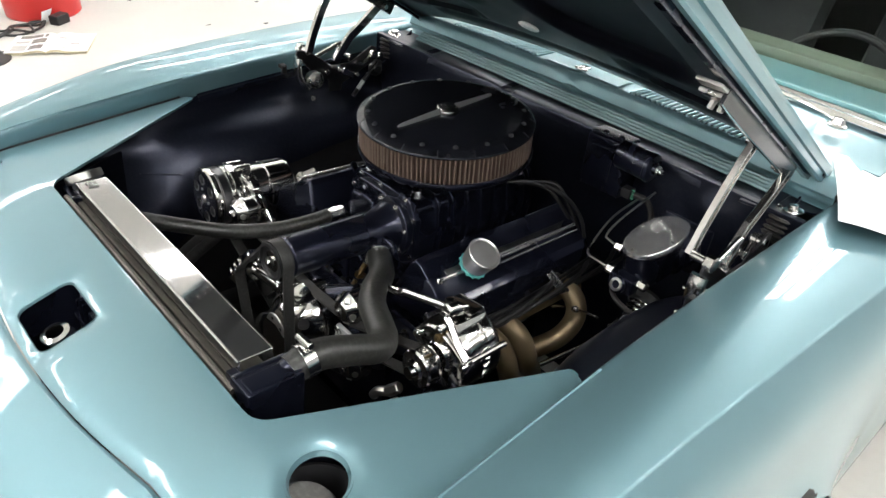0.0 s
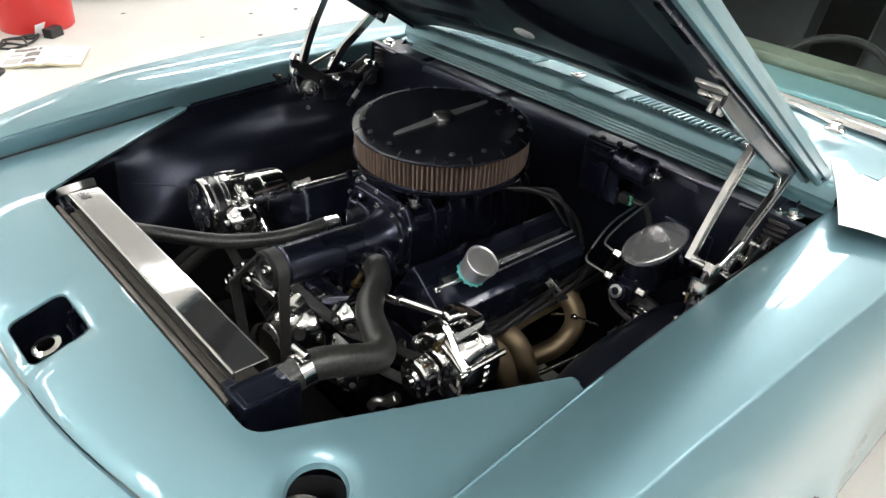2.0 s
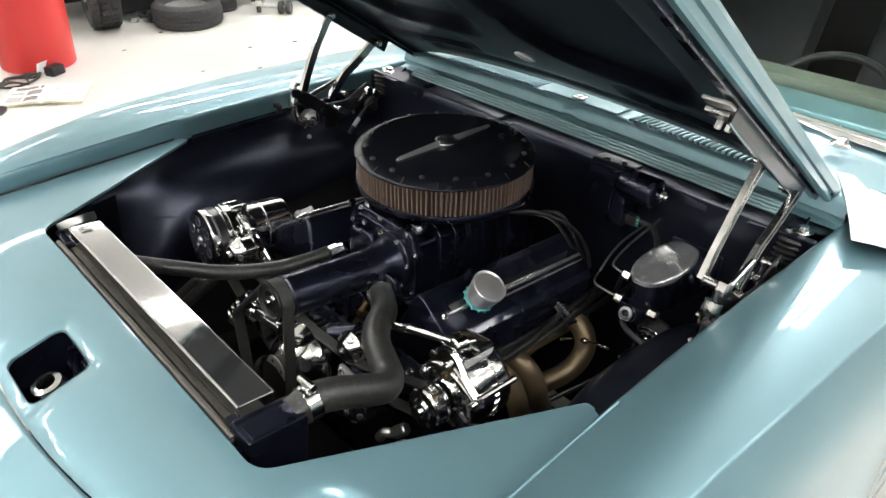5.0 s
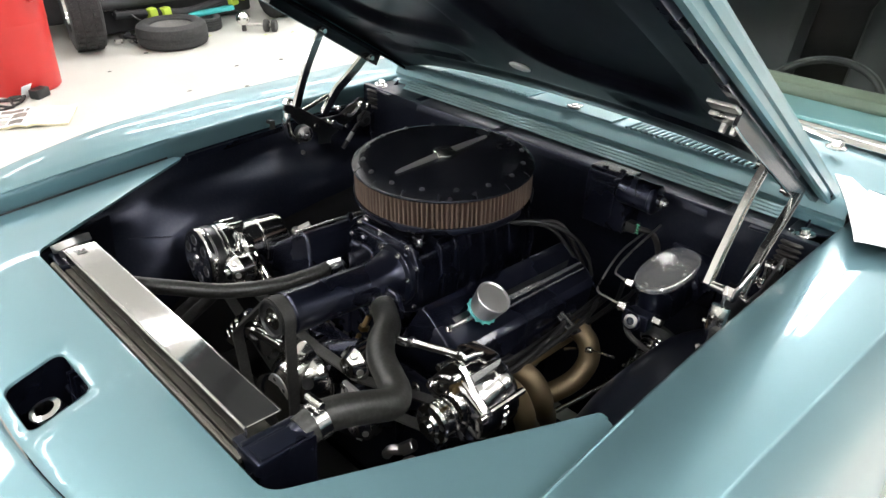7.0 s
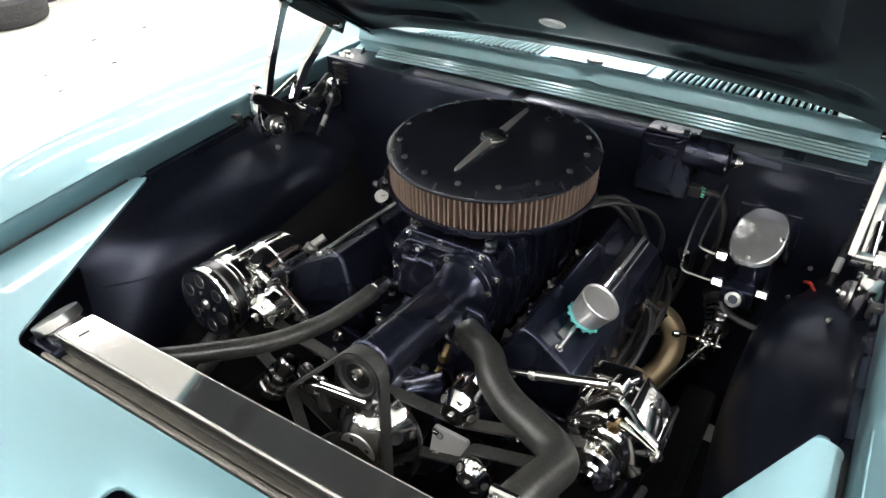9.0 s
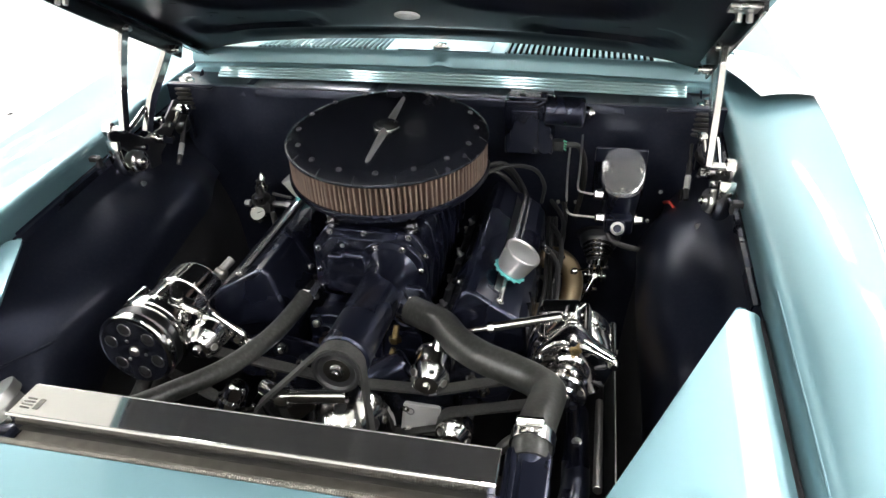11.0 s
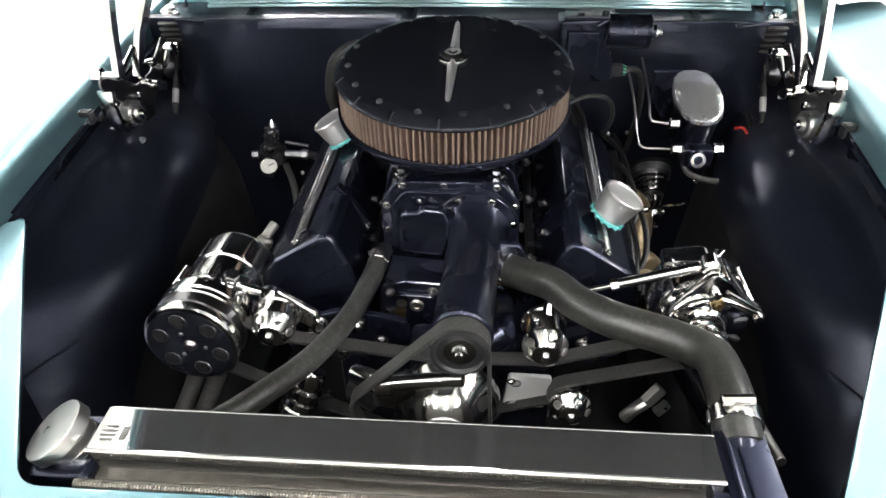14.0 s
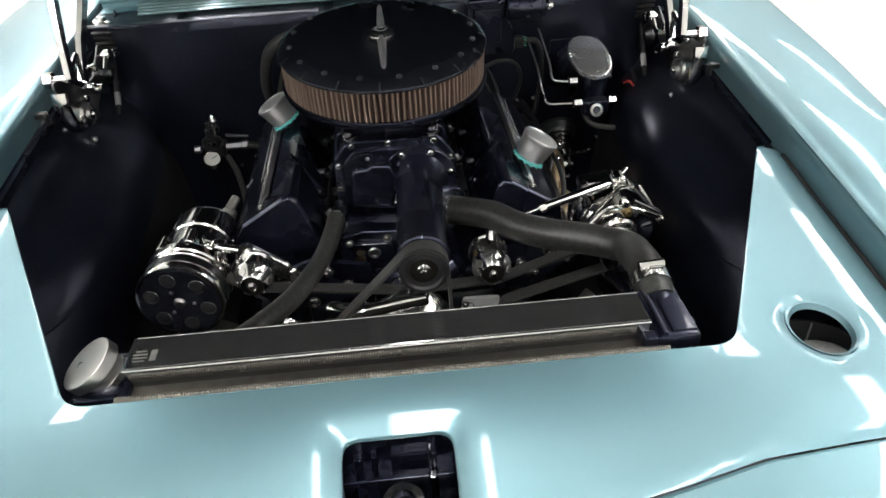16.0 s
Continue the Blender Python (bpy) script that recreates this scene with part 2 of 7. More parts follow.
def tube(pts, r, seg=14, step=6, smooth=True, radii=None, cap=True):
    line = curve_points(pts, step) if smooth else [V(q) for q in pts]
    bm = bmesh.new()
    n = len(line)
    tan = [(line[min(i + 1, n - 1)] - line[max(i - 1, 0)]).normalized() for i in range(n)]
    u = frame_of(tan[0])[0]
    rings = []
    for i in range(n):
        u = (u - tan[i] * u.dot(tan[i])).normalized()
        v = tan[i].cross(u)
        k = r if radii is None else np.interp(i / (n - 1), np.linspace(0, 1, len(radii)), radii)
        rings.append([bm.verts.new(line[i] + (u * math.cos(a) + v * math.sin(a)) * k) for a in (math.tau * j / seg for j in range(seg))])
    for a, b in zip(rings, rings[1:]):
        for i in range(seg):
            j = (i + 1) % seg
            bm.faces.new((a[i], a[j], b[j], b[i]))
    if cap:
        bm.faces.new(rings[0])
        bm.faces.new(rings[-1])
    return bm


def prism(poly, o, u, v, depth, bevel=0.0, seg=2):
    """A plate: the outline poly in the frame o, u, v, raised by depth along u x v."""
    u, v = V(u).normalized(), V(v).normalized()
    w = u.cross(v)
    bm = bmesh.new()
    lo = [bm.verts.new(V(o) + u * a + v * b) for a, b in poly]
    hi = [bm.verts.new(V(o) + u * a + v * b + w * depth) for a, b in poly]
    bm.faces.new(lo)
    bm.faces.new(hi)
    n = len(poly)
    for i in range(n):
        bm.faces.new((lo[i], lo[(i + 1) % n], hi[(i + 1) % n], hi[i]))
    bmesh.ops.recalc_face_normals(bm, faces=bm.faces)
    if bevel:
        bmesh.ops.bevel(bm, geom=list(bm.edges), offset=bevel, segments=seg, affect="EDGES", profile=0.5)
    return bm


def thicken(bm, t):
    """Gives a sheet a second side at the distance t, and closes its borders."""
    bm.normal_update()
    border = [e for e in bm.edges if len(e.link_faces) == 1]
    low = {v: bm.verts.new(v.co - v.normal * abs(t)) for v in list(bm.verts)}
    for f in list(bm.faces):
        bm.faces.new([low[v] for v in reversed(f.verts)])
    for e in border:
        a, b = e.verts
        bm.faces.new((a, b, low[b], low[a]))
    return bm


def sheet(f, us, vs, thick=0.0, hole=None):
    """A surface f(u, v) -> place over the grids us, vs, thickened downwards along its normal; hole(u, v) leaves cells out."""
    bm = bmesh.new()
    g = [[bm.verts.new(V(f(u, v))) for v in vs] for u in us]
    for i in range(len(us) - 1):
        for j in range(len(vs) - 1):
            if hole and hole((us[i] + us[i + 1]) / 2, (vs[j] + vs[j + 1]) / 2):
                continue
            bm.faces.new((g[i][j], g[i + 1][j], g[i + 1][j + 1], g[i][j + 1]))
    for v in [v for v in bm.verts if not v.link_faces]:
        bm.verts.remove(v)
    bmesh.ops.recalc_face_normals(bm, faces=bm.faces)
    if thick:
        thicken(bm, thick)
    return bm


def outline(points, r, n=6):
    """A closed outline with its corners rounded by r (one value or one for each corner)."""
    out, k = [], len(points)
    for i, p in enumerate(points):
        p, a, b = V(p), V(points[i - 1]), V(points[(i + 1) % k])
        rr = r[i] if isinstance(r, (list, tuple)) else r
        if rr <= 0:
            out.append(p)
            continue
        da, db = (a - p).normalized(), (b - p).normalized()
        half = da.angle(db) / 2
        d = min(rr / math.tan(half), (a - p).length * 0.49, (b - p).length * 0.49)
        s, e = p + da * d, p + db * d
        for j in range(n + 1):
            t = j / n
            out.append(s * (1 - t) ** 2 + p * 2 * t * (1 - t) + e * t * t)
    return out


def lerp(x, xs, ys):
    return float(np.interp(x, xs, ys))


def mirror(bm):
    for v in bm.verts:
        v.co.x = -v.co.x
    bmesh.ops.reverse_faces(bm, faces=bm.faces)
    return bm


# ---- the room ----
ROOM = (-9.0, 6.0, -5.2, 8.0, 4.2)


def room():
    x0, x1, y0, y1, h = ROOM
    single("floor", box(((x0 + x1) / 2, (y0 + y1) / 2, -0.05), (x1 - x0 + 0.6, y1 - y0 + 0.6, 0.1)), FLOOR, (0, 0, 0),
           "pale glossy epoxy-coated workshop floor, lightly stained", "floor", kind="structure")
    single("ceiling", box(((x0 + x1) / 2, (y0 + y1) / 2, h + 0.05), (x1 - x0 + 0.6, y1 - y0 + 0.6, 0.1)), CEIL, (0, 0, h),
           "pale sheet metal workshop ceiling", "ceiling", kind="structure")
    for name, c, s in (("wall_west", (x0 - 0.1, (y0 + y1) / 2, h / 2), (0.2, y1 - y0, h)),
                       ("wall_east", (x1 + 0.1, (y0 + y1) / 2, h / 2), (0.2, y1 - y0, h)),
                       ("wall_south", ((x0 + x1) / 2, y0 - 0.1, h / 2), (x1 - x0 + 0.4, 0.2, h)),
                       ("wall_north", ((x0 + x1) / 2, y1 + 0.1, h / 2), (x1 - x0 + 0.4, 0.2, h))):
        # the unseen east wall is greyed only to cut reflection and fill
        single(name, box(c, s), WALL if name in ("wall_west", "wall_north", "wall_south") else WALL_DIMMER, c, "painted concrete block workshop wall", "wall", kind="structure")


def ceiling_lights():
    h = ROOM[4]
    first = None
    for x, y in LAMPS:
        if first is None:
            lamp = thing("ceiling_light", (0, 0, 0), "white strip ceiling light with a long diffuser, switched on", "lamp", "ceiling lights")
            part("tray", box((0, 0, -0.03), (0.36, 2.46, 0.05), 0.008), LAMP_BODY, lamp)
            part("diffuser", box((0, 0, -0.062), (0.30, 2.40, 0.012), 0.003), LAMP, lamp, "glowing white diffuser")
            first = lamp
            first.location = (x, y, h - 0.002)
        else:
            copy_thing(first, pose(x, y, h - 0.002))


# the close row at y 6.75 is an added stand-in for one wide bright source
LAMPS = [(x, y) for x in (-7.2, -4.8, -2.4, 0.0, 2.4, 4.6) for y in (-3.6, -0.6, 2.4, 5.4) if (x, y) not in ((-4.8, -0.6), (-2.4, -0.6), (0.0, 2.4), (0.0, 5.4), (2.4, -0.6))] + [(x, 6.75) for x in (-2.4, -2.0, -1.6, -1.2, -0.8)] + [(3.4, -0.6)]
room()
ceiling_lights()

# ---- the car's body ----
from mathutils import geometry

STANCE[0] = RAKE
CAR = thing("car", (0, 0, 0), "teal metallic classic coupe with its bonnet raised and engine bay open", "car")


def z_edge(y):
    return lerp(y, (-1.0, -0.66, -0.5, -0.25, 0, 0.2, 0.45, 1.4), (0.77, 0.862, 0.884, 0.918, 0.942, 0.958, 0.975, 1.0))


def x_edge(y):
    return lerp(y, (-1.0, -0.6, -0.25, 0, 0.45, 1.4), (0.612, 0.618, 0.618, 0.622, 0.634, 0.645))


def z_crest(y):
    return lerp(y, (-1.0, -0.615, -0.36, -0.06, 0.39, 1.4), (0.75, 0.872, 0.922, 0.949, 0.973, 0.985))


def x_crest(y):
    return lerp(y, (-1.0, -0.65, -0.42, -0.3, -0.08, 0.09, 0.21, 0.45, 1.4), (0.67, 0.725, 0.757, 0.763, 0.779, 0.789, 0.799, 0.806, 0.815))


def smooth_y(f, y, w=0.07):
    return (f(y - w) + f(y - w / 2) + f(y) + f(y + w / 2) + f(y + w)) / 5


HOLE_R, LAMP_HOLE = 0.0415, (0.489, -0.628)
LATCH = (-0.077, 0.043, -0.802, -0.714)


def z_nose(x, y):
    d = y + 0.645
    z = 0.842 + 0.135 * d - (1.0 * d * d if d < 0 else 0)
    k = max(0.0, abs(x) - 0.30) / 0.30
    s = max(0.0, y - seam_y(x))
    roll = 0.0045 * (1 - s / 0.013) ** 2 if s < 0.013 else 0.0
    # the sheet rolls down into the latch opening and the lamp opening
    dx, dy = max(LATCH[0] - x, x - LATCH[1], 0.0), max(LATCH[2] - y, y - LATCH[3], 0.0)
    d = math.hypot(dx, dy)
    roll += 0.0055 * (1 - d / 0.05) ** 3 if d < 0.05 else 0.0
    d = max(0.0, math.hypot(x - LAMP_HOLE[0], y - LAMP_HOLE[1]) - HOLE_R)
    roll += 0.0040 * (1 - d / 0.020) ** 2 if d < 0.020 else 0.0
    return z - 0.018 * k * k - roll


def seam_y(x):
    a = abs(x)
    return -0.817 + 0.33 * min(a, 0.35) ** 2 + 0.09 * max(0, a - 0.35)




def inside(p, poly):
    n, c = len(poly), False
    for i in range(n):
        a, b = poly[i], poly[i - 1]
        if (a[1] > p[1]) != (b[1] > p[1]) and p[0] < (b[0] - a[0]) * (p[1] - a[1]) / (b[1] - a[1]) + a[0]:
            c = not c
    return c


def panel(outer, holes, height, thick, step=0.0095):
    """A curved sheet cut to an outline in plan, with holes."""
    pts, edges = [], []
    for loop in (outer, *holes):
        k = len(pts)
        pts += [V((p[0], p[1])) for p in loop]
        edges += [(k + i, k + (i + 1) % len(loop)) for i in range(len(loop))]
    xs, ys = [p[0] for p in outer], [p[1] for p in outer]
    border = np.array([(p[0], p[1]) for p in pts])
    for i in range(int((max(xs) - min(xs)) / step) + 1):
        for j in range(int((max(ys) - min(ys)) / step) + 1):
            p = (min(xs) + (i + 0.5) * step, min(ys) + (j + 0.5) * step)
            if inside(p, outer) and not any(inside(p, h) for h in holes):
                if np.hypot(border[:, 0] - p[0], border[:, 1] - p[1]).min() > step * 0.45:
                    pts.append(V(p))
    vs, _, fs, *_ = geometry.delaunay_2d_cdt(pts, edges, [], 0, 1e-5)
    bm = bmesh.new()
    bv = [bm.verts.new((p[0], p[1], height(p[0], p[1]))) for p in vs]
    for f in fs:
        c = sum((vs[i] for i in f), V((0, 0))) / len(f)
        if inside(c, outer) and not any(inside(c, h) for h in holes):
            try:
                bm.faces.new([bv[i] for i in f])
            except ValueError:
                pass
    for v in [v for v in bm.verts if not v.link_faces]:
        bm.verts.remove(v)
    for f in bm.faces:
        if f.normal.z < 0:
            f.normal_flip()
    bmesh.ops.recalc_face_normals(bm, faces=bm.faces)
    if sum(f.normal.z for f in bm.faces) < 0:
        bmesh.ops.reverse_faces(bm, faces=bm.faces)
    thicken(bm, thick)
    return bm


def rim(loop, height, depth, lean=0.0, bead=0.0035):
    """The rolled edge round an opening: a bead on the sheet and a flange that hangs from it."""
    c = sum((V((p[0], p[1])) for p in loop), V((0, 0))) / len(loop)
    bm = bmesh.new()
    rows = []
    for r, dz in ((0, 0.0015), (bead * 0.6, 0.0005), (bead, -bead), (bead + lean, -depth)):
        row = []
        for p in loop:
            q = V((p[0], p[1]))
            d = (c - q).normalized() * r
            row.append(bm.verts.new((q.x + d.x, q.y + d.y, height(q.x, q.y) + dz)))
        rows.append(row)
    n = len(loop)
    for a, b in zip(rows, rows[1:]):
        for i in range(n):
            bm.faces.new((a[i], a[(i + 1) % n], b[(i + 1) % n], b[i]))
    return bm


def circle(x, y, r, n=40):
    return [V((x + r * math.cos(math.tau * i / n), y + r * math.sin(math.tau * i / n))) for i in range(n)]


def nose_panel():
    right = [(0.374, -0.648), (0.573, -0.264), (0.602, -0.270), (0.606, -0.60), (0.606, seam_y(0.6))]
    front = [(x, seam_y(x)) for x in np.linspace(0.606, -0.606, 30)[1:-1]]
    left = [(-x, y) for x, y in right[::-1]]
    n = len(right)
    pts = right + front + left
    radii = [0.042, 0.022, 0.012, 0, 0] + [0] * len(front) + [0, 0, 0.012, 0.022, 0.042]
    outer = outline(pts, radii)
    latch = outline([(LATCH[0], LATCH[2]), (LATCH[1], LATCH[2]), (LATCH[1], LATCH[3]), (LATCH[0], LATCH[3])], 0.019)
    rings = [circle(*LAMP_HOLE, HOLE_R), circle(0.548, -0.699, 0.014, 20), circle(-0.548, -0.699, 0.014, 20)]
    nose = part("nose_panel", panel(outer, [latch, *rings], z_nose, -0.004), TEAL, CAR, "teal metallic nose panel with cut-outs", sharp=40)
    part("latch_opening_edge", rim(latch, z_nose, 0.004, 0.0, 0.0025), TEAL, nose)
    part("lamp_opening_edge", rim(rings[0], z_nose, 0.007, 0.001, 0.0055), TEAL, nose)
    for r in rings[1:]:
        part("buffer_opening_edge", rim(r, z_nose, 0.010, 0.001, 0.003), TEAL, nose)
    for s in (-1, 1):
        part("buffer_screw", lathe([(0, 0.0), (0.007, 0.0), (0.009, -0.003), (0.009, -0.02), (0, -0.02)], (s * 0.548, -0.699, 0.795), (0, 0, 1), 14), CHROME, nose, "chrome buffer screw")
    # the dark of the gap beside the fender, put in as a black strip
    for s in (-1, 1):
        part("gap_dark_strip", tube([(s * 0.6045, y, z_nose(0.6, y) - 0.0005) for y in (-0.775, -0.70, -0.60, -0.45, -0.35, -0.285)], 0.0036, 8, 4), BLACK, nose, "black strip standing in for the dark gap")
    # flange below the edge of the engine opening
    loop = [V(p) for p in outline([(-0.585, -0.264), (-0.573, -0.264), (-0.374, -0.648), (0.374, -0.648), (0.573, -0.264), (0.585, -0.264)],
                                  [0, 0.022, 0.042, 0.042, 0.022, 0])]
    bm = bmesh.new()
    rows = [[bm.verts.new((p.x * (1 + k * 0.002), p.y - k * 0.001, z_nose(p.x, p.y) + 0.0008 - k * 0.003)) for p in loop] for k in range(4)]
    for a, b in zip(rows, rows[1:]):
        for i in range(len(loop) - 1):
            bm.faces.new((a[i], a[i + 1], b[i + 1], b[i]))
    part("engine_opening_edge", bm, TEAL_DULL, nose)
    return nose


def front_panel():
    xs = np.linspace(-0.80, 0.80, 41)
    prof = [(0.0, -0.024), (0.0006, -0.0065), (0.003, -0.0038), (0.007, -0.0022), (0.02, -0.0068), (0.06, -0.022), (0.10, -0.042), (0.15, -0.075), (0.19, -0.115), (0.215, -0.17), (0.22, -0.26), (0.20, -0.40)]

    def f(i, x):
        d, dz = prof[int(i)]
        k = 0.4 * abs(x) ** 2.5
        y = seam_y(min(abs(x), 0.75)) - lerp(x, (-0.1, 0.15), (0.0020, 0.0006)) - d
        return (x, y + k * d, z_nose(x, seam_y(min(abs(x), 0.6))) + 0.0045 + dz - 0.15 * max(0, abs(x) - 0.5) ** 2)
    return part("front_valance", sheet(f, list(range(len(prof))), list(xs), 0.004), TEAL, CAR)


def fender(side):
    ys = list(np.linspace(-0.98, 1.45, 110))
    WY, WR, WZ = 0.03, 0.34, 0.26

    def f(y, k):
        ze, xe = smooth_y(z_edge, y), smooth_y(x_edge, y)
        zc, xc = smooth_y(z_crest, y), smooth_y(x_crest, y)
        drop = max(0.0, -0.72 - y)
        low = 0.30 if y > -0.5 else 0.30 + (-0.5 - y) * 0.8
        if abs(y - WY) < WR:
            low = max(low, WZ + math.sqrt(WR * WR - (y - WY) ** 2))
        flare = 0.026 * math.exp(-(max(0.0, abs(y - WY) - 0.32) / 0.06) ** 2)
        def top(t):
            return (xe + (xc - xe) * t, ze + (zc - ze) * t + 0.026 * t * (1 - t))
        sec = [(xe - 0.008, ze - 0.050), (xe - 0.0078, ze - 0.018), (xe - 0.0072, ze - 0.010), (xe - 0.005, ze - 0.004), (xe, ze - 0.0008), (xe + 0.008, ze + 0.001), (xe + 0.016, ze + 0.0022)]
        sec += [top(t) for t in (0.18, 0.30, 0.45, 0.60, 0.75, 0.86, 0.93)]
        sec += [(xc - 0.0025, zc - 0.0001), (xc, zc - 0.0008), (xc + 0.0022, zc - 0.0032), (xc + 0.011, zc - 0.017), (xc + 0.022, zc - 0.034), (xc + 0.033, zc - 0.052), (xc + 0.042, zc - 0.070), (xc + 0.049, zc - 0.092),
                (xc + 0.053, zc - 0.120), (xc + 0.055, zc - 0.150)]
        mid = zc - 0.150
        sec += [(xc + 0.056 + flare * t ** 3, mid + (low - mid) * t) for t in (0.25, 0.5, 0.7, 0.85, 0.94)]
        sec += [(xc + 0.057 + flare, low + 0.004), (xc + 0.054 + flare, low)]
        x, z = sec[int(k)]
        return (side * (x - drop * 0.25), y, z - drop * 0.5)
    fe = part("fender", sheet(f, ys, list(range(31)), 0.003), TEAL, CAR, "teal metallic front fender", sharp=60)
    ys2 = np.linspace(-0.74, -0.27, 14)
    part("edge_bead", tube([(side * (smooth_y(x_edge, y) - 0.001), y, smooth_y(z_edge, y) - 0.0008) for y in ys2], 0.0018, 8, 3), TEAL, fe)
    # shelf under the bonnet's edge, and the stop bracket on it
    def g(y, k):
        ze, xe = smooth_y(z_edge, y), smooth_y(x_edge, y)
        x, z = [(xe - 0.006, ze - 0.044), (xe - 0.011, ze - 0.049), (xe - 0.018, ze - 0.050), (xe - 0.021, ze - 0.062)][int(k)]
        return (side * x, y, z)
    part("fender_gutter", sheet(g, list(np.linspace(-0.24, 0.40, 24)), list(range(4)), 0.002), NAVY, fe, "dark painted gutter")
    part("stop_bracket", merge(box((side * 0.606, -0.005, 0.912), (0.018, 0.016, 0.010), 0.002), box((side * 0.598, -0.005, 0.904), (0.007, 0.014, 0.020), 0.002)), BLACK, fe, "rubber bonnet stop bracket")
    return fe


def wheel():
    for s in (-1, 1):
        part("front_tyre", lathe([(0.20, -0.10), (0.27, -0.112), (0.31, -0.10), (0.325, -0.07), (0.325, 0.07), (0.31, 0.10), (0.27, 0.112), (0.20, 0.10), (0.20, -0.10)], (s * 0.76, 0.10, 0.325), (1, 0, 0), 40), TYRE, CAR, "black front tyre")


def cowl():
    MID = 0.02  # the vents' middle
    xs = sorted(list(np.linspace(-0.61, 0.63, 31)) + list(np.linspace(-0.03, 0.05, 14) + 0.001))
    prof = [(0.4005, 0.999), (0.3965, 1.001), (0.3950, 1.0045), (0.3965, 1.012), (0.4000, 1.024), (0.4030, 1.030), (0.4070, 1.0338), (0.413, 1.0365)]

    def bow(x):
        return 0.03 * (x / 0.62) ** 2

    def crown(x):
        return -0.018 * (x / 0.62) ** 2

    def f(k, x):
        y, z = prof[int(k)]
        hump = math.exp(-((x - 0.012) / 0.020) ** 4)
        return (x, y + bow(x) - 0.003 * hump * (k < 4), z + crown(x) + 0.006 * hump * (k < 4))
    co = part("cowl_panel", sheet(f, list(range(len(prof))), xs, 0.003), TEAL, CAR, "teal cowl panel with vent slots")
    low = [(0.383, 0.981), (0.390, 0.984), (0.401, 0.986), (0.4045, 0.990), (0.4055, 1.004)]
    part("cowl_flange", sheet(lambda k, x: (x, low[int(k)][0] + bow(x), low[int(k)][1] + crown(x)), list(range(5)), xs, 0.002), TEAL, co)

    def flat(y0, y1, xa, xb, name, n=9, dz=0.0):
        def g(y, x):
            return (x, y + bow(x), 1.036 + crown(x) + (y - 0.43) * 0.03 + dz)
        return part(name, sheet(g, list(np.linspace(y0, y1, 5)), list(np.linspace(xa, xb, n)), 0.003), TEAL, co)
    for xa, xb in ((-0.61, -0.438), (-0.116, 0.157), (0.478, 0.63)):
        flat(0.412, 0.51, xa, xb, "cowl_bridge")
    flat(0.51, 0.80, -0.66, 0.66, "cowl_top", 25)
    part("raised_bridge", sheet(lambda k, x: (x, [0.4105, 0.413, 0.418, 0.49, 0.495][int(k)], 1.0365 + [0, 0.0028, 0.0036, 0.0046, 0.001][int(k)]), list(range(5)), list(np.linspace(-0.085, 0.125, 9)), 0.002), TEAL, co)
    nozzle = part("washer_nozzle", merge(box((0.012, 0.432, 1.0435), (0.020, 0.034, 0.007), 0.003), box((0.012, 0.424, 1.048), (0.010, 0.014, 0.006), 0.002), rod((-0.006, 0.422, 1.043), (0.030, 0.422, 1.043), 0.003)), CHROME, co, "bright washer nozzle")
    def under(y, x):
        return (x, y + bow(x), 0.985 + crown(x))
    part("cowl_plenum", sheet(under, [0.40, 0.47, 0.57], xs, 0.002), DARK, co, "dark air intake box")
    slat = None
    for s in (-1, 1):
        for i in range(25):
            x = MID + s * (0.1405 + i * 0.0127)
            y = 0.461 + bow(x)
            z = 1.036 + crown(x) + 0.0016
            if slat is None:
                slat = part("slat", box((x, y, z), (0.0062, 0.102, 0.007), 0.0015, seg=1), TEAL, co)
                first = (x, y, z)
            else:
                o = new("slat", slat.data)
                o.parent = co
                o.location = (x - first[0], y - first[1], z - first[2])
    # ribbed seal strip on the bulkhead's ledge
    for k, (y, z) in enumerate(((0.354, 0.9805), (0.3615, 0.985), (0.369, 0.9893), (0.3765, 0.9935))):
        bm = tube([(x, y + bow(x - 0.014), z - 0.012 * ((x - 0.014) / 0.55) ** 2) for x in np.linspace(-0.520, 0.548, 13)], 0.0042, 8, 2)
        part("seal_rib", bm, SEAL, co, "glossy ribbed seal strip")
    return co


